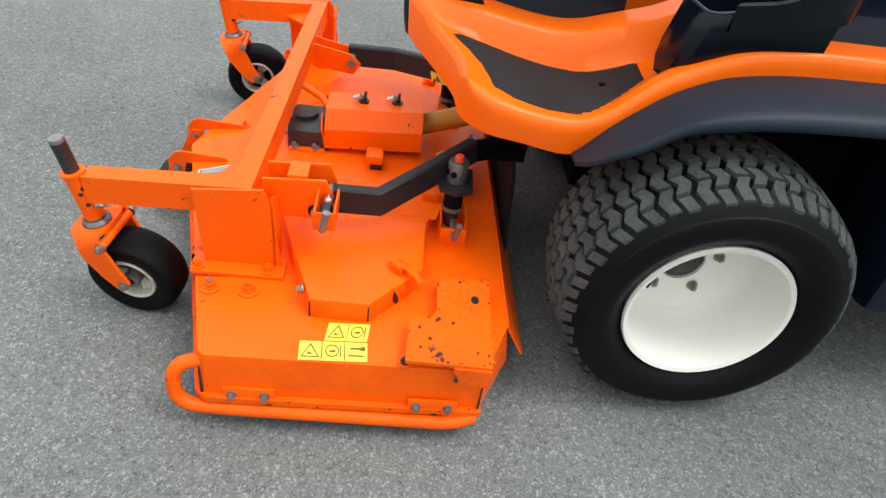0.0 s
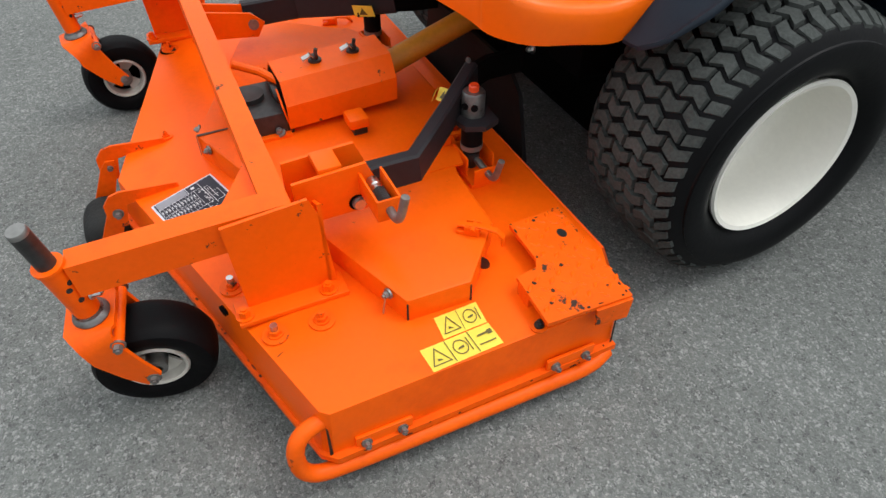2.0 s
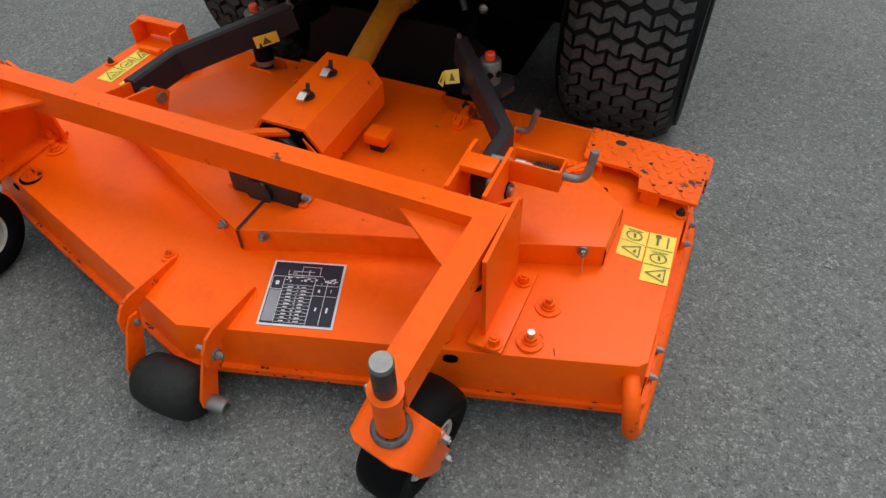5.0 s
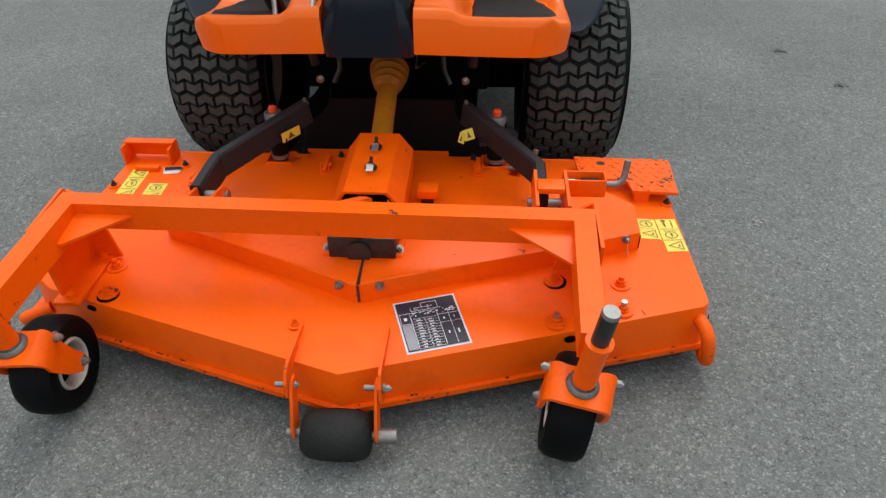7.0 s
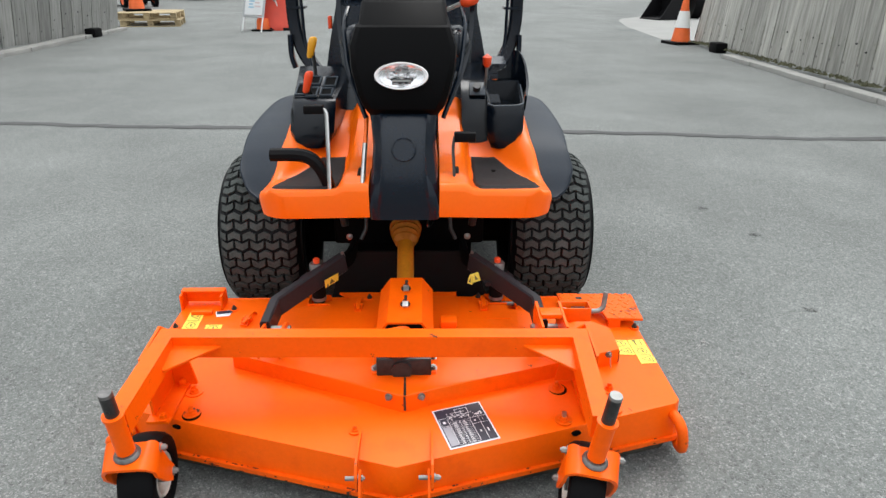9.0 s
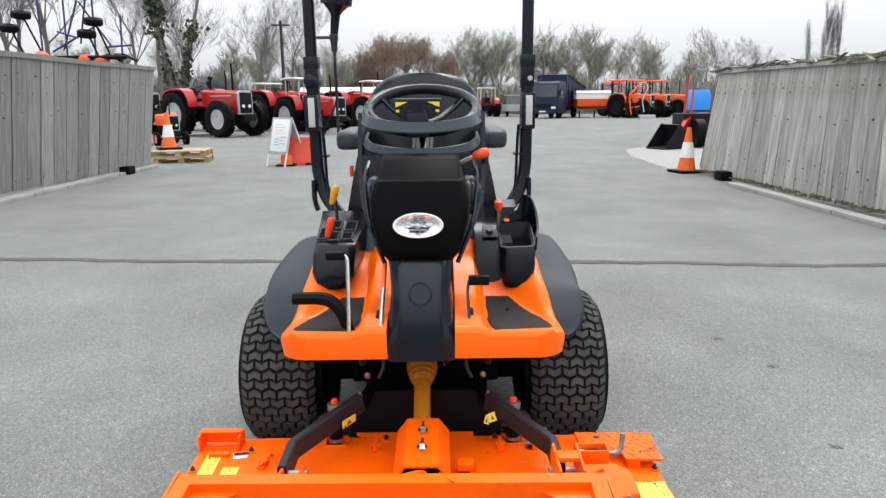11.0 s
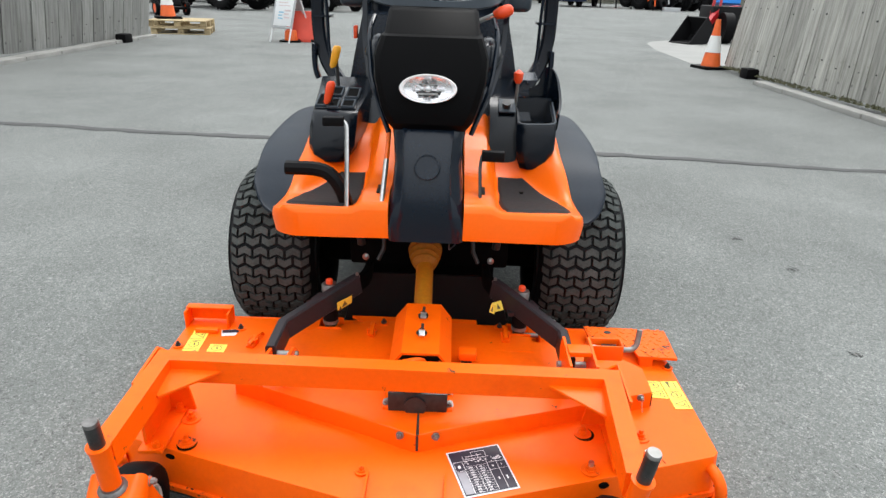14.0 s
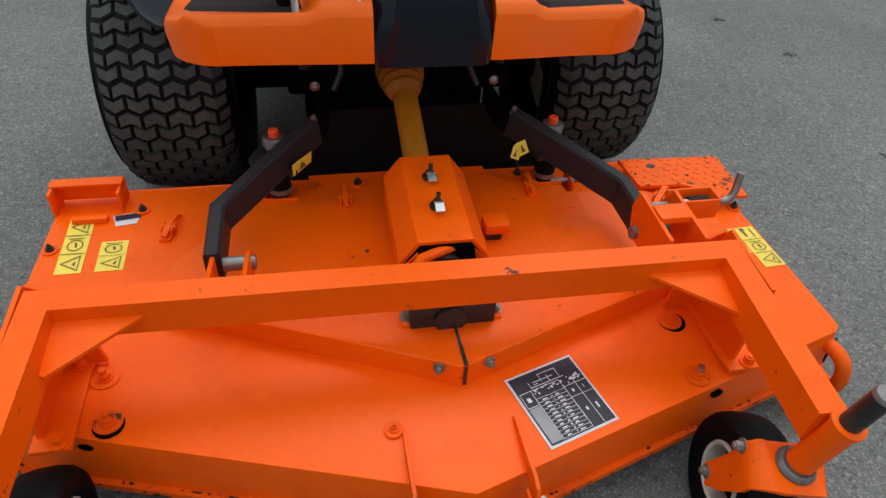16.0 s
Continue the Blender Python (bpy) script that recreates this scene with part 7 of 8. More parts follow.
for x in (-0.25, 0.25):
    one("sign_leg", white_plain, lambda bm: sweep(bm, [SF @ Vector((x, 0, 0.0)), SF @ Vector((x, 0, 0.4))], rect(0.025, 0.02), up=(0, 1, 0)), sign)
    one("back_leg", white_plain, lambda bm: sweep(bm, [SG @ Vector((x, 0.74, 0.0)), SG @ Vector((x, 0.32, 1.0))], rect(0.025, 0.02), up=(0, 1, 0)), sign)
one("back_panel", silver, lambda bm: plate(bm, [SG @ Vector(p) for p in ((-0.24, 0.62, 0.3), (0.24, 0.62, 0.3), (0.24, 0.33, 0.98), (-0.24, 0.33, 0.98))], (0, 0.015, 0)), sign)
sheet(SF, [(-0.13, 0.46 + 0.06 * k, -0.13 + w, 0.49 + 0.06 * k) for k, w in enumerate((0.13, 0.1, 0.14))], sign, "print", print_blue, -0.0135)
sheet(SF, [(0.02, 0.48 + 0.07 * k, 0.02 + w, 0.51 + 0.07 * k) for k, w in enumerate((0.15, 0.12, 0.16))] + [(-0.15, 0.72 + 0.06 * k, -0.15 + w, 0.735 + 0.06 * k) for k, w in enumerate((0.3, 0.24, 0.28, 0.2))], sign, "print", print_pink, -0.0135)
bar_m = pose(-2.62, 12.15, 0, 0, 0, 4)
barrier = thing("road_barrier", (-2.62, 12.15, 0), "red plastic road barrier on the asphalt", "barrier")
one("barrier_body", barrier_red, lambda bm: ring_loft(bm, [[bar_m @ Vector((x * k, y, z)) for x, y in ((-0.5, -w), (0.28, -w), (0.28, w), (-0.5, w))] for z, w, k in ((0.0, 0.2, 1.0), (0.1, 0.2, 1.0), (0.22, 0.12, 0.99), (0.55, 0.08, 0.97), (0.6, 0.07, 0.96))]), barrier, bevel=0.015)
for x in (-0.32, 0.1):
    one("barrier_slot", bucket_black, lambda bm: box(bm, bar_m @ Vector((x, -0.2, 0.03)), (0.2, 0.012, 0.06), pose(0, 0, 0, 0, 0, 4)), barrier)
stub = thing("cone_stub", (-3.0, 11.9, 0), "short orange cone on a dark base behind the sign", "traffic cone")
one("stub_body", cone_orange, lambda bm: lathe(bm, [(0.13, 0.03), (0.12, 0.2), (0.1, 0.24), (0.0005, 0.24)], Matrix.Translation((-3.0, 11.9, 0)), 20), stub)
one("stub_base", rubber, lambda bm: prism(bm, [(-3.2, 11.72), (-2.8, 11.72), (-2.8, 12.08), (-3.2, 12.08)], 0.0, 0.04), stub)


# ---- tractors ----
def lug_tyre(bm, m, R, half, bead, lugs):
    lathe(bm, tyre_profile(R - 0.03, half, bead, 0.02), m, 36, closed=True)
    for k in range(lugs):
        for s in (-1, 1):
            a0 = 2 * math.pi * (k + (0.5 if s > 0 else 0)) / lugs
            q = [(0.0, 0.0), (half * 0.95 * s, 0.22)]
            da = 0.35 * 2 * math.pi / lugs / 2
            lo, hi = [], []
            for (u, w) in q:
                for e in (-da, da):
                    a = a0 + w + e
                    lo.append(bm.verts.new(m @ Vector(((R - 0.045) * math.cos(a), (R - 0.045) * math.sin(a), u))))
                    hi.append(bm.verts.new(m @ Vector((R * math.cos(a), R * math.sin(a), u))))
            o = [0, 1, 3, 2]
            bm.faces.new([hi[i] for i in o])
            for i in range(4):
                j = (i + 1) % 4
                bm.faces.new((lo[o[i]], lo[o[j]], hi[o[j]], hi[o[i]]))


def farm_wheel(parent, x, y, R, half, side, rim_mat, bead):
    m = Matrix.Translation((x, y, R)) @ pose(0, 0, 0, 0, 90 * side, 0)
    w = one("wheel", rubber, lambda bm: lug_tyre(bm, m, R, half, bead, 22), parent, "lugged farm tyre", smooth=30)
    one("wheel_rim", rim_mat, lambda bm: lathe(bm, [(bead, half * 0.7), (bead * 1.05, half * 0.8), (bead * 0.9, half * 0.7), (bead * 0.82, half * 0.2), (bead * 0.45, half * 0.1), (bead * 0.4, half * 0.45), (bead * 0.16, half * 0.5), (bead * 0.15, half * 0.2), (0.001, half * 0.2), (0.001, -half * 0.2), (bead, -half * 0.2)], m, 28), w)
    one("wheel_hub", bucket_black, lambda bm: lathe(bm, [(bead * 0.74, half * 0.2), (bead * 0.72, half * 0.32), (bead * 0.5, half * 0.32), (bead * 0.42, half * 0.6), (bead * 0.2, half * 0.68), (0.001, half * 0.68)], m, 20), w)


def farm_tractor(label, canopy, rim, paint, four=True, group="red tractors in the yard"):
    """An open-station tractor whose nose looks along -y, built at the origin."""
    t = thing("farm_tractor", (0, 0, 0), label, "tractor", group)
    fr_, ff = (0.62, 0.17) if four else (0.36, 0.1)
    for s in (1, -1):
        farm_wheel(t, 0.82 * s, 0.0, 0.78, 0.22, s, rim, 0.42)
        farm_wheel(t, 0.74 * s, -2.15, fr_, ff, s, rim, 0.33 if four else 0.21)
        crest = [(0.72, 1.2), (0.62, 1.48), (0.42, 1.63), (0.1, 1.69), (-0.35, 1.68), (-0.58, 1.6), (-0.74, 1.36), (-0.8, 1.1)]
        one("fender", paint, lambda bm: (ring_loft(bm, [[(0.56 * s, y, z), (0.95 * s, y, z - 0.02), (0.95 * s, y, z - 0.07), (0.56 * s, y, z - 0.05)] for y, z in crest]), plate(bm, [(0.57 * s, y, z - 0.03) for y, z in crest] + [(0.57 * s, -0.5, 0.95), (0.57 * s, 0.5, 0.95)], (0.02 * s, 0, 0))), t, bevel=0.012)
    one("rear_axle", bucket_black, lambda bm: cyl(bm, (-0.8, 0, 0.78), (0.8, 0, 0.78), 0.14), t)
    one("front_axle", bucket_black, lambda bm: cyl(bm, (-0.7, -2.15, fr_), (0.7, -2.15, fr_), 0.08), t)
    one("gear_case", bucket_black, lambda bm: (box(bm, (0, -0.5, 0.75), (0.42, 1.6, 0.5)), box(bm, (0, -1.7, 0.8), (0.36, 1.3, 0.42)), box(bm, (0, -2.35, 0.62), (0.3, 0.5, 0.3))), t, bevel=0.03)
    one("bonnet", paint, lambda bm: ring_loft(bm, [[(-w, y, 1.02), (w, y, 1.02), (w, y, h - 0.08), (w * 0.75, y, h), (-w * 0.75, y, h), (-w, y, h - 0.08)] for y, w, h in ((-0.75, 0.31, 1.62), (-1.5, 0.3, 1.6), (-2.4, 0.28, 1.55), (-2.55, 0.27, 1.52))]), t, bevel=0.02)
    one("nose_band", silver, lambda bm: ring_loft(bm, [[(-w, y, 0.78), (w, y, 0.78), (w, y, 1.5), (w * 0.7, y, 1.58), (-w * 0.7, y, 1.58), (-w, y, 1.5)] for y, w in ((-2.54, 0.3), (-2.62, 0.295))]), t, bevel=0.015)
    one("nose_side", paint, lambda bm: box(bm, (0, -2.15, 0.93), (0.54, 0.8, 0.3)), t, bevel=0.03)
    one("grille", bucket_black, lambda bm: box(bm, (0, -2.61, 1.16), (0.52, 0.06, 0.7)), t, "black front grille", bevel=0.03)
    for s in (1, -1):
        one("headlight", white_plain, lambda bm: cyl(bm, (0.13 * s, -2.63, 1.05), (0.13 * s, -2.66, 1.05), 0.06), t)
        one("bonnet_stripe", silver, lambda bm: box(bm, (0.302 * s, -1.7, 1.4), (0.012, 1.1, 0.03)), t)
        one("side_panel", bucket_black, lambda bm: box(bm, (0.27 * s, -1.3, 0.95), (0.04, 0.9, 0.26)), t)
    one("front_weight", bucket_black, lambda bm: box(bm, (0, -2.68, 0.66), (0.5, 0.26, 0.22)), t, bevel=0.02)
    one("exhaust", bucket_black, lambda bm: tube(bm, [(0.1, -1.9, 1.5), (0.1, -1.9, 2.1), (0.1, -1.87, 2.5)], 0.035, 10), t)
    one("air_stack", bucket_black, lambda bm: (cyl(bm, (-0.2, -1.1, 1.55), (-0.2, -1.1, 1.95), 0.04), cyl(bm, (-0.2, -1.1, 1.95), (-0.2, -1.1, 2.06), 0.08)), t)
    one("tractor_seat", bucket_black, lambda bm: (box(bm, (0, 0.1, 1.28), (0.46, 0.45, 0.12)), box(bm, (0, 0.3, 1.5), (0.44, 0.1, 0.4))), t, bevel=0.03)
    one("tractor_steering_wheel", bucket_black, lambda bm: tube(bm, [(0.2 * math.cos(a), -0.42 + 0.12 * math.sin(a), 1.62 + 0.14 * math.sin(a)) for a in np.linspace(0, 2 * math.pi, 20, endpoint=False)], 0.016, 8, loop=True), t)
    one("platform", bucket_black, lambda bm: box(bm, (0, -0.25, 1.0), (1.0, 0.9, 0.1)), t)
    if canopy:
        for s in (1, -1):
            for y in (-0.5, 0.45):
                one("canopy_post", silver, lambda bm: tube(bm, [(0.5 * s, y, 1.1), (0.5 * s, y, 2.38)], 0.028, 8), t)
        one("canopy", white_plain, lambda bm: ring_loft(bm, [[(-0.6, y, z), (0.6, y, z), (0.58, y, z + 0.05), (-0.58, y, z + 0.05)] for y, z in ((-0.6, 2.34), (-0.2, 2.38), (0.3, 2.38), (0.6, 2.34))]), t, "white sun canopy", bevel=0.015)
    elif paint is far_orange:
        one("roll_frame", bucket_black, lambda bm: sweep(bm, rounded([(-0.5, 0.5, 1.0), (-0.5, 0.5, 2.3), (0.5, 0.5, 2.3), (0.5, 0.5, 1.0)], 0.12), rect(0.07, 0.05), up=(0, 1, 0)), t)
    return t


t1 = farm_tractor("red farm tractor with big lugged tyres and a black grille", False, rim_grey, red_paint)
t1.matrix_basis = pose(-9.7, 26.4, 0, 0, 0, 56) @ Matrix.Diagonal((1.16, 1.16, 1.16, 1))
for x, y, a in ((-7.6, 31.2, 58), (-14.5, 30.0, 50), (-4.4, 34.8, 55), (-11.6, 32.4, 52)):
    copy_thing(t1, pose(x, y, 0, 0, 0, a))
t2 = farm_tractor("red farm tractor with narrow front tyres and a white canopy", True, rim_grey, red_paint, False)
t2.matrix_basis = pose(-5.6, 28.2, 0, 0, 0, 48)
for x, y, a in ((-2.6, 32.5, 42), (-8.8, 35.5, 48), (0.4, 37.0, 40), (-1.0, 40.5, 45)):
    copy_thing(t2, pose(x, y, 0, 0, 0, a))
t3 = farm_tractor("orange compact tractor parked behind the pallet", False, far_orange, far_orange, False, "orange tractors in the yard")
t3.matrix_basis = pose(-9.15, 20.6, 0, 0, 0, 40) @ Matrix.Diagonal((0.62, 0.62, 0.62, 1))


def cab_tractor(label, paint, cab_paint, group):
    t = farm_tractor(label, False, bucket_black if paint is far_orange else silver, paint, True, group)
    for s in (1, -1):
        for y in (-0.65, 0.55):
            one("cab_pillar", cab_paint, lambda bm: sweep(bm, [(0.62 * s, y, 1.0), (0.56 * s, y, 2.5)], rect(0.08, 0.08)), t)
        one("cab_glass", glass_clear, lambda bm: plate(bm, [(0.6 * s, -0.62, 1.3), (0.6 * s, 0.52, 1.3), (0.56 * s, 0.5, 2.48), (0.56 * s, -0.6, 2.48)], (0.01, 0, 0)), t)
    one("windscreen", glass_clear, lambda bm: plate(bm, [(-0.58, -0.68, 1.6), (0.58, -0.68, 1.6), (0.54, -0.64, 2.46), (-0.54, -0.64, 2.46)], (0, 0.01, 0)), t)
    one("cab_roof", far_orange if paint is far_orange else cab_paint, lambda bm: ring_loft(bm, [[(-w, -0.8, z), (w, -0.8, z), (w, 0.65, z), (-w, 0.65, z)] for w, z in ((0.64, 2.46), (0.65, 2.52), (0.58, 2.58))]), t, bevel=0.03)
    return t


c1 = cab_tractor("old red tractor with a cream cab in the far yard", red_paint, cream_paint, "cab tractors in the far yard")
c1.matrix_basis = pose(5.3, 57.5, 0, 0, 0, 187) @ Matrix.Diagonal((1.1, 1.1, 1.0, 1))
c2 = cab_tractor("orange cab tractor parked in the far yard", far_orange, bucket_black, "cab tractors in the far yard")
c2.matrix_basis = pose(15.6, 51.5, 0, 0, 0, 48) @ Matrix.Diagonal((1.0, 1.0, 1.15, 1))
for x, y, a in ((17.3, 52.6, 44), (19.0, 53.4, 50), (16.4, 57.5, 30)):
    copy_thing(c2, pose(x, y, 0, 0, 0, a))

# ---- lorry ----
LR = pose(9.1, 50.2, 0, 0, 0, -29)
lorry = thing("lorry", (9.45, 50.2, 0), "dark blue box lorry parked in the far yard", "lorry")
L = lambda *p: LR @ Vector(p)
LT = pose(0, 0, 0, 0, 0, -29)
one("cab", navy_paint, lambda bm: ring_loft(bm, [[L(-1.25 * k, y0, z), L(1.25 * k, y0, z), L(1.25 * k, 1.9, z), L(-1.25 * k, 1.9, z)] for z, y0, k in ((0.4, 0.0, 1.0), (1.55, -0.05, 1.0), (2.7, 0.25, 0.95), (2.86, 0.45, 0.92))]), lorry, bevel=0.06)
one("windscreen", dark_glass, lambda bm: plate(bm, [L(-1.1, -0.07, 1.66), L(1.1, -0.07, 1.66), L(1.06, 0.18, 2.6), L(-1.06, 0.18, 2.6)], LT.to_3x3() @ Vector((0, -0.02, 0.0))), lorry)
one("side_window", dark_glass, lambda bm: plate(bm, [L(1.255, 0.3, 1.55), L(1.255, 1.3, 1.55), L(1.210, 1.3, 2.35), L(1.210, 0.5, 2.35)], LT.to_3x3() @ Vector((0.02, 0, 0))), lorry)
one("side_window", dark_glass, lambda bm: plate(bm, [L(-1.255, 0.3, 1.55), L(-1.255, 1.3, 1.55), L(-1.210, 1.3, 2.35), L(-1.210, 0.5, 2.35)], LT.to_3x3() @ Vector((-0.02, 0, 0))), lorry)
one("grille", bucket_black, lambda bm: box(bm, L(0, -0.04, 0.98), (1.3, 0.06, 0.3), LT), lorry)
one("bumper", navy_paint, lambda bm: box(bm, L(0, -0.08, 0.55), (2.2, 0.16, 0.3), LT), lorry, bevel=0.03)
one("front_plate", white_plain, lambda bm: box(bm, L(0, -0.17, 0.55), (0.52, 0.02, 0.11), LT), lorry)
for s in (1, -1):
    one("headlamp", white_plain, lambda bm: box(bm, L(0.85 * s, -0.05, 0.84), (0.34, 0.05, 0.18), LT), lorry)
    one("mirror", bucket_black, lambda bm: box(bm, L(1.3 * s, 0.1, 1.95), (0.14, 0.1, 0.4), LT), lorry, bevel=0.02)
    for y in (1.0, 4.9):
        one("lorry_wheel", rubber, lambda bm: lathe(bm, tyre_profile(0.48, 0.14, 0.28), LR @ Matrix.Translation((0.98 * s, y, 0.48)) @ pose(0, 0, 0, 0, 90 * s, 0), 28, closed=True), lorry)
one("load_body", navy_paint, lambda bm: ring_loft(bm, [[L(-1.22, y, 0.95), L(1.22, y, 0.95), L(1.22, y, z), L(-1.22, y, z)] for y, z in ((1.95, 3.4), (2.6, 3.4), (7.4, 2.55))]), lorry, bevel=0.04)
for k in range(6):
    one("body_rib", bucket_black, lambda bm: box(bm, L(1.235, 2.5 + 0.9 * k, 1.85 - 0.05 * k), (0.05, 0.06, 1.7 - 0.14 * k), LT), lorry)
one("body_rail", bucket_black, lambda bm: sweep(bm, [L(1.24, 2.6, 3.3), L(1.24, 7.4, 2.45)], rect(0.06, 0.1)), lorry)
one("lorry_frame", bucket_black, lambda bm: box(bm, L(0, 4.3, 0.75), (0.9, 6.2, 0.35), LT), lorry)

# ---- grey vehicle beside the red cab tractor ----
jp = thing("grey_vehicle", (7.9, 57.5, 0), "small grey utility vehicle in the far yard", "vehicle")
one("vehicle_body", silver, lambda bm: ring_loft(bm, [[(7.1, y0, z), (8.7, y0, z), (8.7, 61, z), (7.1, 61, z)] for y0, z in ((57.5, 0.5), (57.5, 1.1))]), jp, bevel=0.05)
one("vehicle_cab", dark_glass, lambda bm: ring_loft(bm, [[(7.9 - w, y0, z), (7.9 + w, y0, z), (7.9 + w, 60.5, z), (7.9 - w, 60.5, z)] for w, y0, z in ((0.76, 58.2, 1.1), (0.66, 58.7, 1.85))]), jp, bevel=0.04)
one("vehicle_roof", silver, lambda bm: box(bm, (7.9, 59.6, 1.9), (1.4, 1.8, 0.08)), jp, bevel=0.02)
for x in (7.25, 8.55):
    one("vehicle_wheel", rubber, lambda bm: cyl(bm, (x - 0.1, 58.2, 0.38), (x + 0.1, 58.2, 0.38), 0.38, n=20), jp)

# ---- spreader ----
sp = thing("spreader", (13.3, 52.0, 0), "white and orange spreader with a low hopper", "spreader")
one("hopper_lid", silver, lambda bm: ring_loft(bm, [[(12.0, 51.6 + d, z), (14.85, 51.6 + d, z), (14.85, 53.2, z), (12.0, 53.2, z)] for z, d in ((1.86, 0.0), (1.95, 0.0), (2.15, 0.3))]), sp, bevel=0.04)
one("hopper_top", white_plain, lambda bm: box(bm, (13.42, 52.4, 1.66), (2.84, 1.56, 0.4)), sp, bevel=0.05)
one("hopper", far_orange, lambda bm: ring_loft(bm, [[(13.5 - w, 51.5 + d, z), (13.5 + w, 51.5 + d, z), (13.5 + w, 53.3 - d, z), (13.5 - w, 53.3 - d, z)] for w, d, z in ((1.45, 0.0, 1.5), (1.42, 0.1, 0.95), (1.0, 0.5, 0.7))]), sp, bevel=0.04)
for x in (12.3, 13.5, 14.7):
    one("spreader_leg", bucket_black, lambda bm: box(bm, (x, 51.7, 0.3), (0.1, 0.1, 0.6)), sp)
one("end_frame", silver, lambda bm: sweep(bm, [(15.15, 51.6, 0.0), (15.15, 51.6, 2.0), (15.15, 52.6, 2.0), (15.15, 52.6, 0.0)], rect(0.08, 0.06), up=(1, 0, 0)), sp)

im = thing("folded_implement", (15.4, 48.6, 0), "orange folded implement with black hoses and a pale arm", "implement")
for k, (a, b) in enumerate((((15.15, 0.3), (15.3, 2.2)), ((15.6, 0.3), (15.4, 1.6)), ((15.2, 1.5), (16.1, 2.45)), ((16.0, 0.5), (15.6, 1.5)), ((15.1, 0.7), (16.3, 0.9)), ((16.1, 2.45), (16.9, 2.4)), ((16.3, 0.4), (16.4, 1.5)))):
    one("implement_beam", far_orange if k % 3 else bucket_black, lambda bm: sweep(bm, [(a[0], 48.6 + 0.1 * k, a[1]), (b[0], 48.7 + 0.1 * k, b[1])], rect(0.13, 0.1)), im)
one("implement_hose", silver, lambda bm: tube(bm, rounded([(16.5, 48.5, 0.5), (16.3, 48.5, 1.4), (16.75, 48.5, 2.3), (16.5, 48.6, 2.75), (16.2, 48.7, 2.6)], 0.3), 0.05, 8), im)
for x, z in ((15.5, 0.42), (16.2, 0.42)):
    one("implement_wheel", rubber, lambda bm: lathe(bm, tyre_profile(0.4, 0.12, 0.2), Matrix.Translation((x, 48.9, z)) @ pose(0, 0, 0, 70, 0, 35), 24, closed=True), im)
one("implement_foot", silver, lambda bm: box(bm, (16.7, 48.4, 0.14), (1.2, 0.5, 0.28)), im, bevel=0.03)

# ---- loader bucket and red loader behind the fence, blue tank ----
bk = thing("loader_bucket", (6.6, 15.6, 0), "black steel loader bucket lying on the slab", "loader bucket")
BK = pose(6.32, 15.9, 0, 0, 0, -66)
prof = [(0.0, 0.0), (0.62, 0.03), (0.78, 0.2), (0.74, 0.45), (0.55, 0.68), (0.5, 0.66), (0.68, 0.44), (0.71, 0.22), (0.6, 0.07), (0.0, 0.03)]
one("bucket_shell", bucket_black, lambda bm: ring_loft(bm, [[BK @ Vector((x, y, z)) for y, z in prof] for x in (-0.36, 0.36)]), bk)
for x in (-0.37, 0.35):
    one("bucket_side", bucket_black, lambda bm: plate(bm, [BK @ Vector((x, y, z)) for y, z in ((0, 0), (0.62, 0.02), (0.78, 0.2), (0.74, 0.45), (0.52, 0.7))], BK.to_3x3() @ Vector((0.02, 0, 0))), bk)
ld = thing("red_loader", (7.3, 17.0, 0), "red loader frame standing behind the fence", "loader")
one("loader_mast", red_paint, lambda bm: sweep(bm, [(7.38, 16.8, 0.3), (7.48, 16.9, 1.2), (7.56, 17.0, 2.05)], rect(0.06, 0.06)), ld)
one("loader_mast", red_paint, lambda bm: sweep(bm, [(7.6, 16.8, 0.3), (7.66, 16.9, 1.2), (7.72, 17.0, 1.6)], rect(0.06, 0.06)), ld)
one("loader_arm", red_paint, lambda bm: sweep(bm, [(7.2, 16.5, 0.4), (7.6, 16.8, 0.85), (8.3, 17.2, 0.9)], rect(0.12, 0.16)), ld)
one("loader_body", bucket_black, lambda bm: box(bm, (8.2, 17.2, 0.6), (1.6, 1.0, 0.7)), ld, bevel=0.05)
one("loader_wheel", rubber, lambda bm: cyl(bm, (7.6, 16.5, 0.4), (7.85, 16.5, 0.4), 0.4, n=24), ld)
tk = thing("water_tank", (8.3, 19.0, 0), "bright blue plastic tank behind the fence", "tank")
one("tank_body", blue_plastic, lambda bm: ring_loft(bm, [[(8.68 - w, 19 - w, z), (8.68 + w, 19 - w, z), (8.68 + w, 19 + w, z), (8.68 - w, 19 + w, z)] for w, z in ((0.2, 0.98), (0.28, 1.02), (0.29, 1.52), (0.22, 1.64))]), tk, bevel=0.05)
for x in (8.42, 8.94):
    one("tank_leg", blue_steel, lambda bm: sweep(bm, [(x, 18.8, 0.0), (x, 18.8, 1.0), (x, 19.3, 1.0), (x, 19.3, 0.0)], rect(0.05, 0.05), up=(1, 0, 0)), tk)
one("tank_shelf", blue_steel, lambda bm: box(bm, (8.68, 19.05, 0.97), (0.62, 0.62, 0.04)), tk)

# ---- tedder behind the left fence ----
td = thing("hay_tedder", (-8.2, 13.5, 0), "folded blue hay tedder standing behind the board fence", "tedder")
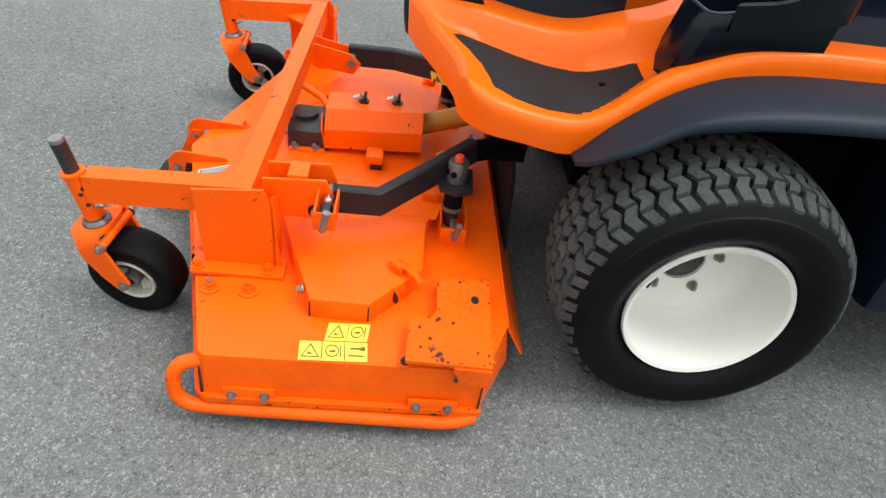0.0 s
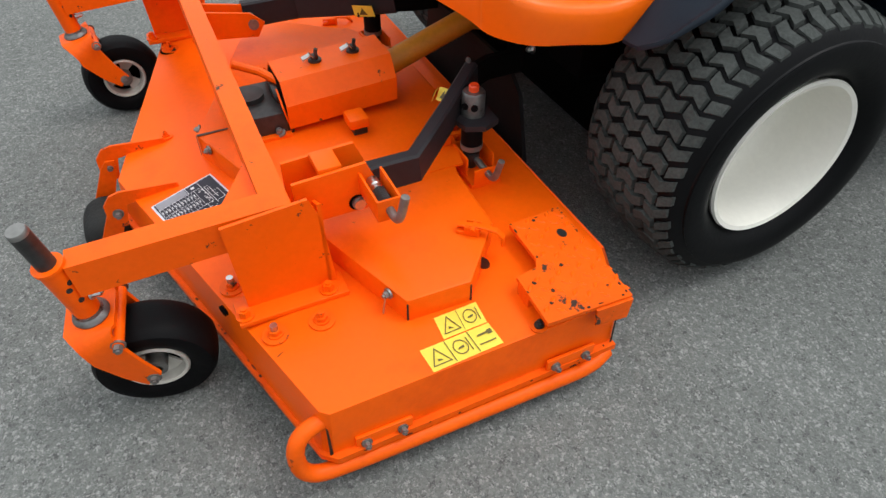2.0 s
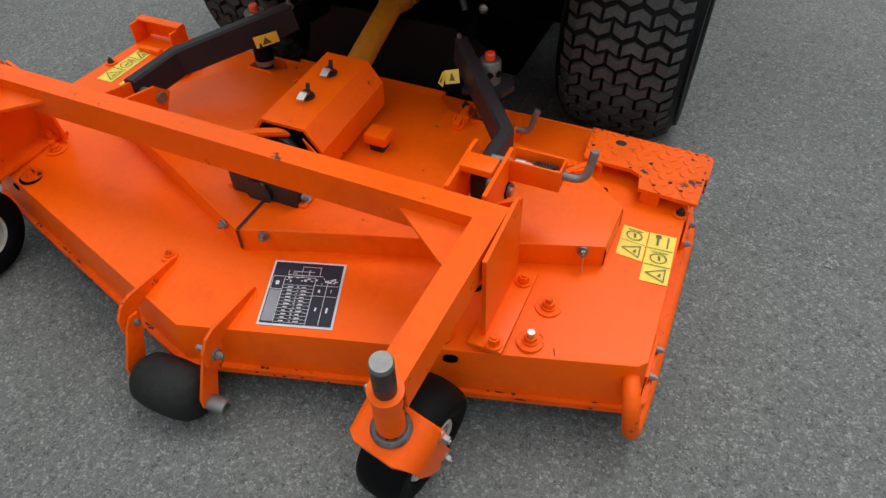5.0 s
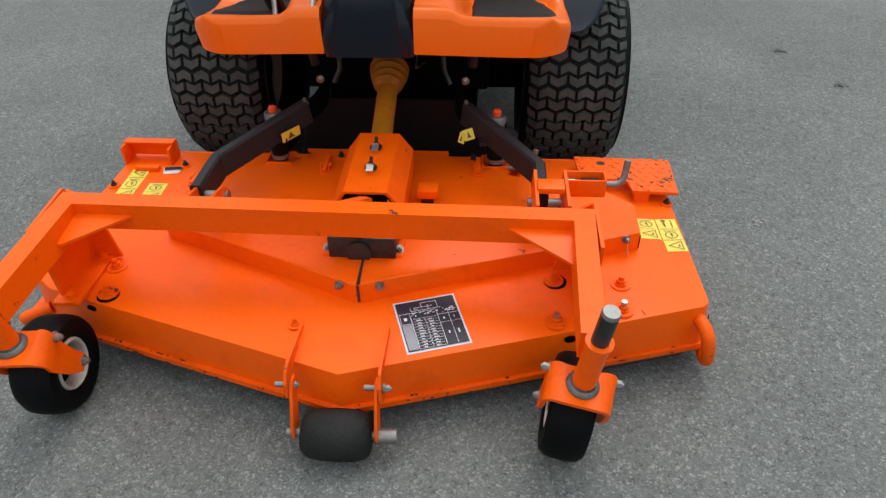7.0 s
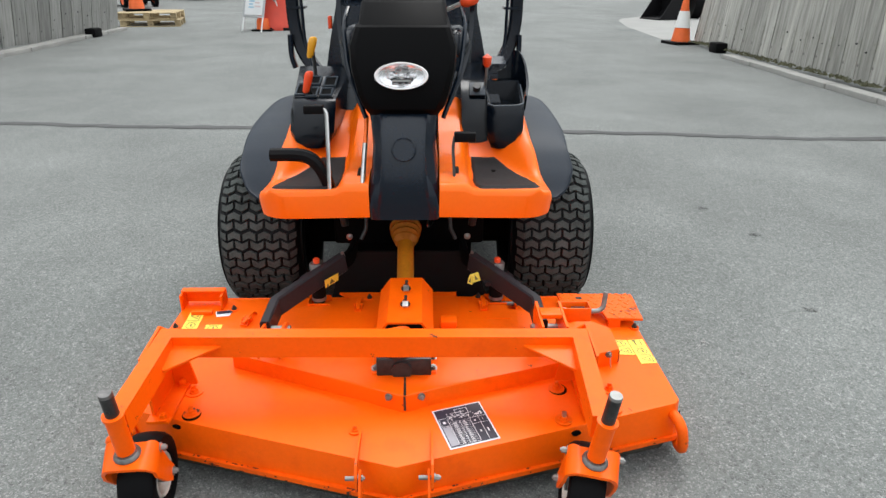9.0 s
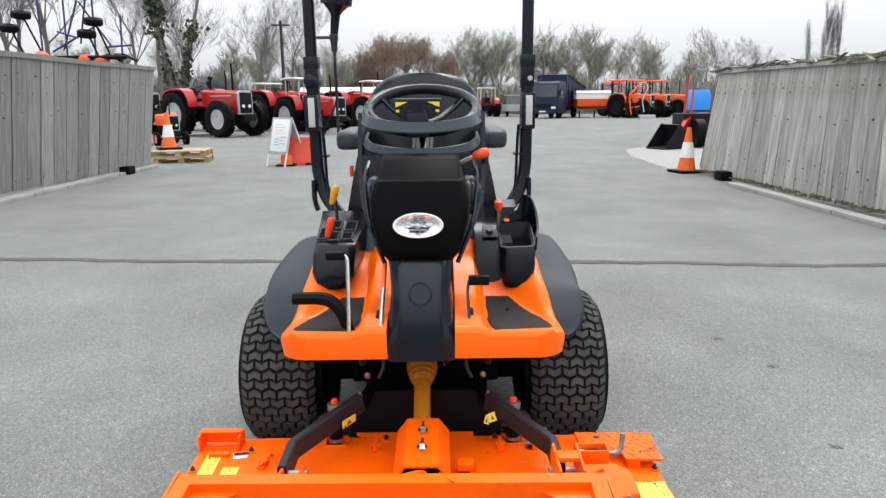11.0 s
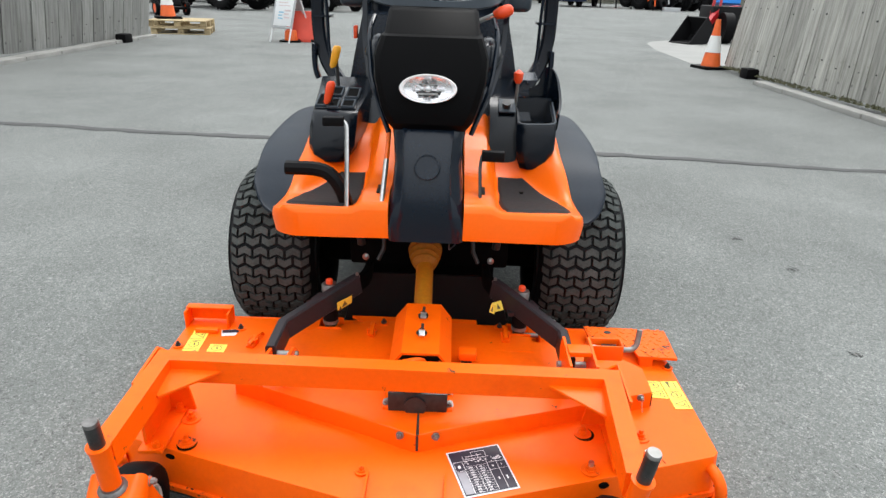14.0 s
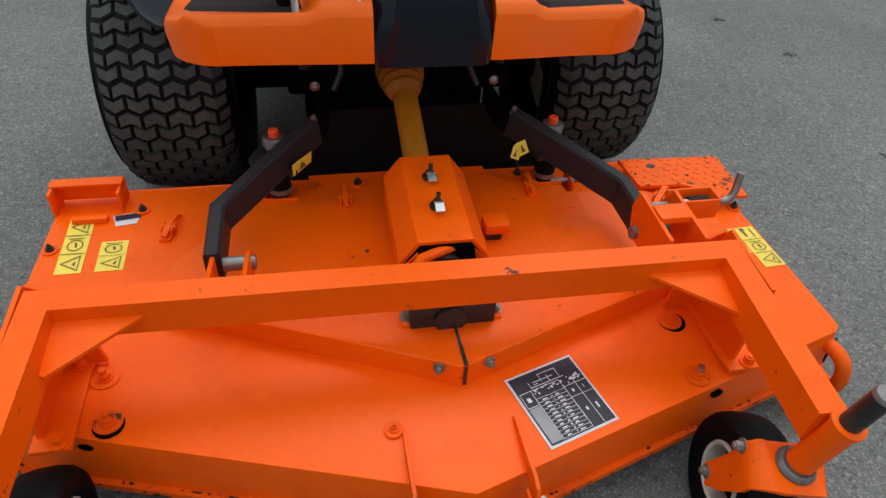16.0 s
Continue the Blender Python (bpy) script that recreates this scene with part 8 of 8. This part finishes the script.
for k, (xa, za, xb, zb) in enumerate(((-8.75, 0.0, -8.72, 3.95), (-8.3, 0.0, -8.2, 3.92), (-7.95, 2.7, -7.62, 3.75), (-7.62, 0.0, -7.55, 3.8), (-7.1, 0.0, -6.9, 3.3), (-8.35, 2.55, -7.85, 3.75), (-8.5, 2.5, -7.4, 3.1), (-7.85, 3.6, -7.2, 2.6), (-8.2, 3.9, -7.3, 3.95), (-7.3, 2.6, -6.75, 2.65), (-8.4, 2.95, -7.9, 2.8))):
    one("tedder_tube", blue_steel, lambda bm: tube(bm, [(xa, 13.5 + 0.1 * (k % 3), za), (xb, 13.5 + 0.12 * (k % 2), zb)], 0.022, 8), td)
for x, z in ((-9.3, 3.0), (-9.0, 3.28), (-7.42, 3.13), (-7.6, 2.87)):
    one("tedder_wheel", rubber, lambda bm: lathe(bm, tyre_profile(0.2, 0.08, 0.09), Matrix.Translation((x, 13.3, z)) @ pose(0, 0, 0, 12, 8, 0), 24, closed=True), td)
    one("wheel_stalk", bucket_black, lambda bm: tube(bm, [(x, 13.35, z), (x + 0.25, 13.5, z - 0.8)], 0.022, 8), td)
for x, z, m_ in ((-8.72, 2.42, far_orange), (-7.72, 2.34, far_orange), (-7.35, 2.32, far_orange), (-7.0, 2.36, bucket_black)):
    one("rotor_hub", m_, lambda bm: lathe(bm, [(0.17, 0.0), (0.16, 0.06), (0.07, 0.13), (0.0005, 0.14)], Matrix.Translation((x, 13.4, z - 0.04)), 20), td)
for x in (-7.2, -6.85):
    one("tine_arm", bucket_black, lambda bm: tube(bm, [(x - 0.5, 13.3, 2.3), (x, 13.4, 2.42), (x + 0.3, 13.3, 2.28)], 0.03, 8), td)
one("drawbar", bucket_black, lambda bm: tube(bm, [(-8.9, 13.5, 2.38), (-6.7, 13.2, 2.36)], 0.04, 8), td)
one("tedder_base", bucket_black, lambda bm: box(bm, (-8.0, 13.5, 0.8), (1.6, 0.8, 1.6)), td)

# ---- trees ----
def grow(seed, high, spread, levels, trunk_r, twig_n):
    """Points of a bare tree: lists of (start, end, radius at start, radius at end), the first list for the trunk and limbs."""
    rnd = random.Random(seed)
    limbs, twigs = [], []

    def branch(p, d, length, r, level):
        k = 3 if level < 2 else 2
        for i in range(k):
            d2 = (d + Vector((rnd.uniform(-1, 1), rnd.uniform(-1, 1), rnd.uniform(-0.35, 0.75))) * (0.12 + 0.05 * level)).normalized()
            q = p + d2 * (length / k)
            r2 = r * (0.86 if level == 0 else 0.72)
            (limbs if level < 2 else twigs).append((p, q, r, r2))
            if level < levels and (i > 0 or level > 0):
                m = twig_n if level >= 2 else 3
                for _ in range(m):
                    a = rnd.uniform(0, 2 * math.pi)
                    side = Vector((math.cos(a), math.sin(a), rnd.uniform(0.1, 1.0) / spread))
                    nd = (d2 * rnd.uniform(0.35, 0.8) + side.normalized() * spread * rnd.uniform(0.5, 0.9)).normalized()
                    branch(q, nd, length * rnd.uniform(0.45, 0.68), r2 * rnd.uniform(0.42, 0.6), level + 1)
            p, d, r = q, d2, r2
    branch(Vector((0, 0, 0)), Vector((0, 0, 1)), high * 0.62, trunk_r, 0)
    return limbs, twigs


def sticks(name, segs, material, n, parent, least):
    verts, faces = [], []
    for a, b, r0, r1 in segs:
        d = (b - a).normalized()
        u = d.orthogonal().normalized()
        v = d.cross(u)
        k = len(verts)
        for p, r in ((a, max(r0, least)), (b, max(r1, least * 0.8))):
            for i in range(n):
                t = 2 * math.pi * i / n
                verts.append(p + (u * math.cos(t) + v * math.sin(t)) * r)
        for i in range(n):
            j = (i + 1) % n
            faces.append((k + i, k + j, k + n + j, k + n + i))
    me = bpy.data.meshes.new(name)
    me.from_pydata([tuple(v) for v in verts], [], faces)
    me.materials.append(material)
    ob = new(name, me)
    ob.parent = parent
    return ob


def tree(label, seed, high, spread, levels, r, twig_n, material, group, least=0.012):
    t = thing("tree", (0, 0, 0), label, "tree", group)
    limbs, twigs = grow(seed, high, spread, levels, r, twig_n)
    sticks("trunk", limbs, bark, 6, t, 0.022)
    tagged(sticks("crown", twigs, material, 3, t, least), kind="stuff")
    return t


BARE = "bare winter trees round the yard"
kinds = [
    tree("tall bare tree with grey twigs behind the yard", 11, 13, 0.9, 4, 0.2, 3, twig_grey, BARE, 0.0075),
    tree("tall bare tree with a forked trunk and fine twigs", 23, 12, 0.8, 4, 0.18, 3, twig_grey, BARE, 0.0075),
    tree("bare tree with a broad twiggy crown", 37, 10, 0.95, 4, 0.16, 3, twig_olive, BARE, 0.01),
    tree("rust-brown tree with a dense twiggy crown", 41, 8, 0.95, 4, 0.14, 4, twig_red, BARE, 0.01),
    tree("dense olive-brown thicket of bare stems", 53, 7.5, 0.85, 4, 0.11, 4, twig_olive, BARE, 0.01),
    tree("narrow upright poplar with bare twigs", 67, 14, 0.34, 4, 0.2, 3, twig_grey, BARE, 0.009),
]
spots = [[(-29, 46, 0.95), (-37, 52, 1.05), (-22, 50, 0.8), (-33, 40, 0.85), (-17.2, 42, 0.8)],
         [(-25, 44, 1.05), (-41, 48, 1.0), (-19.5, 55, 0.8), (-12, 58, 0.72), (22, 88, 0.7), (44, 86, 0.62), (-31, 50, 1.1), (36, 80, 0.66), (-15.5, 60, 0.75)],
         [(-15, 62, 0.8), (-9.5, 66, 0.7), (13, 72, 0.85), (8, 76, 0.85), (26, 80, 0.8), (33, 78, 0.76), (-24, 66, 0.9), (-5, 74, 0.8), (19, 76, 0.8), (29, 84, 0.85), (45, 74, 0.7), (3.5, 78, 0.85), (16, 80, 0.9), (23, 78, 0.85)],
         [(-3.8, 64, 1.0), (-0.5, 66, 1.0), (-6.2, 67, 0.85), (2.0, 68, 0.85), (-2.0, 70, 1.05), (-4.8, 71, 0.95), (38, 72, 0.6)],
         [(4.5, 70, 1.05), (7.2, 68, 1.0), (10, 70, 0.95), (16, 70, 0.95), (25, 74, 0.85), (30, 74, 0.8), (-11, 60, 0.75), (-14.5, 58, 0.75), (-18, 60, 0.8), (35, 76, 0.75), (12.5, 74, 1.0), (-22, 58, 0.75), (-8, 62, 0.75), (40, 80, 0.7), (46, 82, 0.65), (-27, 58, 0.8), (50, 70, 0.6), (55, 75, 0.65), (-32, 60, 0.9), (18.5, 73, 1.1), (6, 73, 1.05)],
         [(58.6, 98, 0.8), (60.2, 99, 0.88), (57.2, 99, 0.7), (59.3, 97, 0.84), (61.2, 98, 0.74)]]
rnd = random.Random(2)
for k, (t, places) in enumerate(zip(kinds, spots)):
    for i, (x, y, s) in enumerate(places):
        s *= 1.0 if k in (0, 1, 5) else 0.84
        slim = 0.34 if k == 5 else 1.0
        m = pose(x, y, 0, 0, 0, rnd.uniform(0, 360)) @ Matrix.Diagonal((s * slim, s * slim, s, 1))
        if i == 0:
            t.matrix_basis = m
        else:
            c = copy_thing(t, pose(x, y, 0, 0, 0, rnd.uniform(0, 360)))
            c.scale = (s * slim, s * slim, s)

# the ivy-covered pair by the fence
iv = thing("ivy_tree", (-14.15, 36.5, 0), "tall bare tree whose trunk is thick with dark ivy", "tree")
limbs, twigs = grow(91, 15, 0.6, 4, 0.2, 3)
limbs = [(a + Vector((-14.15, 36.5, 0)), b + Vector((-14.15, 36.5, 0)), r0, r1) for a, b, r0, r1 in limbs]
twigs = [(a + Vector((-14.15, 36.5, 0)), b + Vector((-14.15, 36.5, 0)), r0, r1) for a, b, r0, r1 in twigs]
for nm, sg, mt, n, ls in (("trunk", limbs, bark, 6, 0.05), ("crown", twigs, twig_grey, 3, 0.014)):
    o = sticks(nm, sg, mt, n, iv, ls)
    o.matrix_parent_inverse = Matrix.Translation((14.15, -36.5, 0))
    if nm == "crown":
        tagged(o, kind="stuff")


LB = Vector((-13.95, 36.7, 0))
lean = [(LB + Vector((0.02, 0, 0)), LB + Vector((0.25, 0, 3.0)), 0.16, 0.13), (LB + Vector((0.25, 0, 3.0)), LB + Vector((0.95, 0, 5.6)), 0.13, 0.1), (LB + Vector((0.95, 0, 5.6)), LB + Vector((1.5, 0.1, 7.6)), 0.1, 0.06)]
o = sticks("leaning_trunk", lean, bark, 6, iv, 0.05)
o.matrix_parent_inverse = Matrix.Translation((14.15, -36.5, 0))


def ivy_leaves(bm):
    rnd = random.Random(6)
    for a, b, r0, r1 in limbs[:6] + lean[:2]:
        for _ in range(300):
            t = rnd.random()
            p = a.lerp(b, t)
            g = 0.16 + 0.13 * math.sin(p.z * 1.9) * math.sin(p.z * 0.7 + 1) + 0.05 * math.sin(p.z * 5)
            p = p + Vector((rnd.gauss(0, g), rnd.gauss(0, g), rnd.gauss(0, 0.15)))
            m = Matrix.Translation(p) @ pose(0, 0, 0, rnd.uniform(0, 360), rnd.uniform(0, 360), 0)
            s = rnd.uniform(0.05, 0.11)
            bm.faces.new([bm.verts.new(m @ Vector(q)) for q in ((-s, -s, 0), (s, -s, 0.02), (s * 1.1, s, 0), (-s, s * 0.9, 0.02))])


tagged(one("ivy", ivy, ivy_leaves, iv, "dark ivy leaves", smooth=0), kind="stuff")

# belt of scrub under the trees, a stretch of dense bare stems
def scrub(name, x0, x1, y0, y1, high, count, material, label, seed):
    rnd = random.Random(seed)
    ob = thing(name, ((x0 + x1) / 2, (y0 + y1) / 2, 0), label, "scrub", kind="stuff")
    segs = []
    for _ in range(count):
        p = Vector((rnd.uniform(x0, x1), rnd.uniform(y0, y1), 0))
        top = high * (0.55 + 0.3 * math.sin(p.x * 0.31 + seed) * math.sin(p.x * 0.83) + 0.35 * rnd.random())
        d = Vector((rnd.gauss(0, 0.16), rnd.gauss(0, 0.16), 1)).normalized()
        q = p + d * top * 0.55
        e = q + (d + Vector((rnd.gauss(0, 0.22), rnd.gauss(0, 0.22), 0.1))).normalized() * top * 0.45
        segs += [(p, q, 0.03, 0.02), (q, e, 0.018, 0.01)]
        for _ in range(5):
            t = rnd.uniform(0.25, 0.95)
            a = p.lerp(q, t * 1.6) if t < 0.6 else q.lerp(e, (t - 0.6) / 0.4)
            b = a + Vector((rnd.gauss(0, 0.3), rnd.gauss(0, 0.3), rnd.uniform(0.4, 1.1)))
            segs.append((a, b, 0.014, 0.008))
    o = sticks("scrub_stems", segs, material, 3, ob, 0.012)
    o.matrix_parent_inverse = Matrix.Translation(((x0 + x1) / -2, (y0 + y1) / -2, 0))
    tagged(o, kind="stuff")


scrub("scrub_belt", -48, -10, 60, 70, 4.6, 2600, twig_grey, "grey-brown belt of bare scrub behind the yard", 1)
scrub("scrub_belt", -10, 3, 66, 74, 5.4, 1900, twig_red, "rusty brown belt of bare scrub behind the yard", 2)
scrub("scrub_belt", 3, 62, 68, 80, 4.4, 3600, twig_olive, "olive-brown belt of bare scrub behind the yard", 3)

# telegraph pole
pl = thing("telegraph_pole", (-11.3, 52, 0), "wooden telegraph pole with a short cross-arm", "pole")
one("pole_shaft", pole_shade_wood, lambda bm: cyl(bm, (-11.3, 52, 0), (-11.3, 52, 7.6), 0.15, 0.11, 12), pl)
one("cross_arm", pole_shade_wood, lambda bm: box(bm, (-11.3, 51.85, 7.25), (1.5, 0.1, 0.1)), pl)
# white roofs beyond the tractors
wr = thing("white_tunnel", (-6, 58, 0), "long low white tunnel roof behind the tractors", "shed")
one("tunnel_roof", white_plain, lambda bm: ring_loft(bm, [[(x, 58 + 2.2 * math.cos(a), 0.6 + 2.1 * math.sin(a)) for a in np.linspace(0, math.pi, 10)] + [(x, 55.8, 0), (x, 60.2, 0)] for x in (-11, -1.5)]), wr)

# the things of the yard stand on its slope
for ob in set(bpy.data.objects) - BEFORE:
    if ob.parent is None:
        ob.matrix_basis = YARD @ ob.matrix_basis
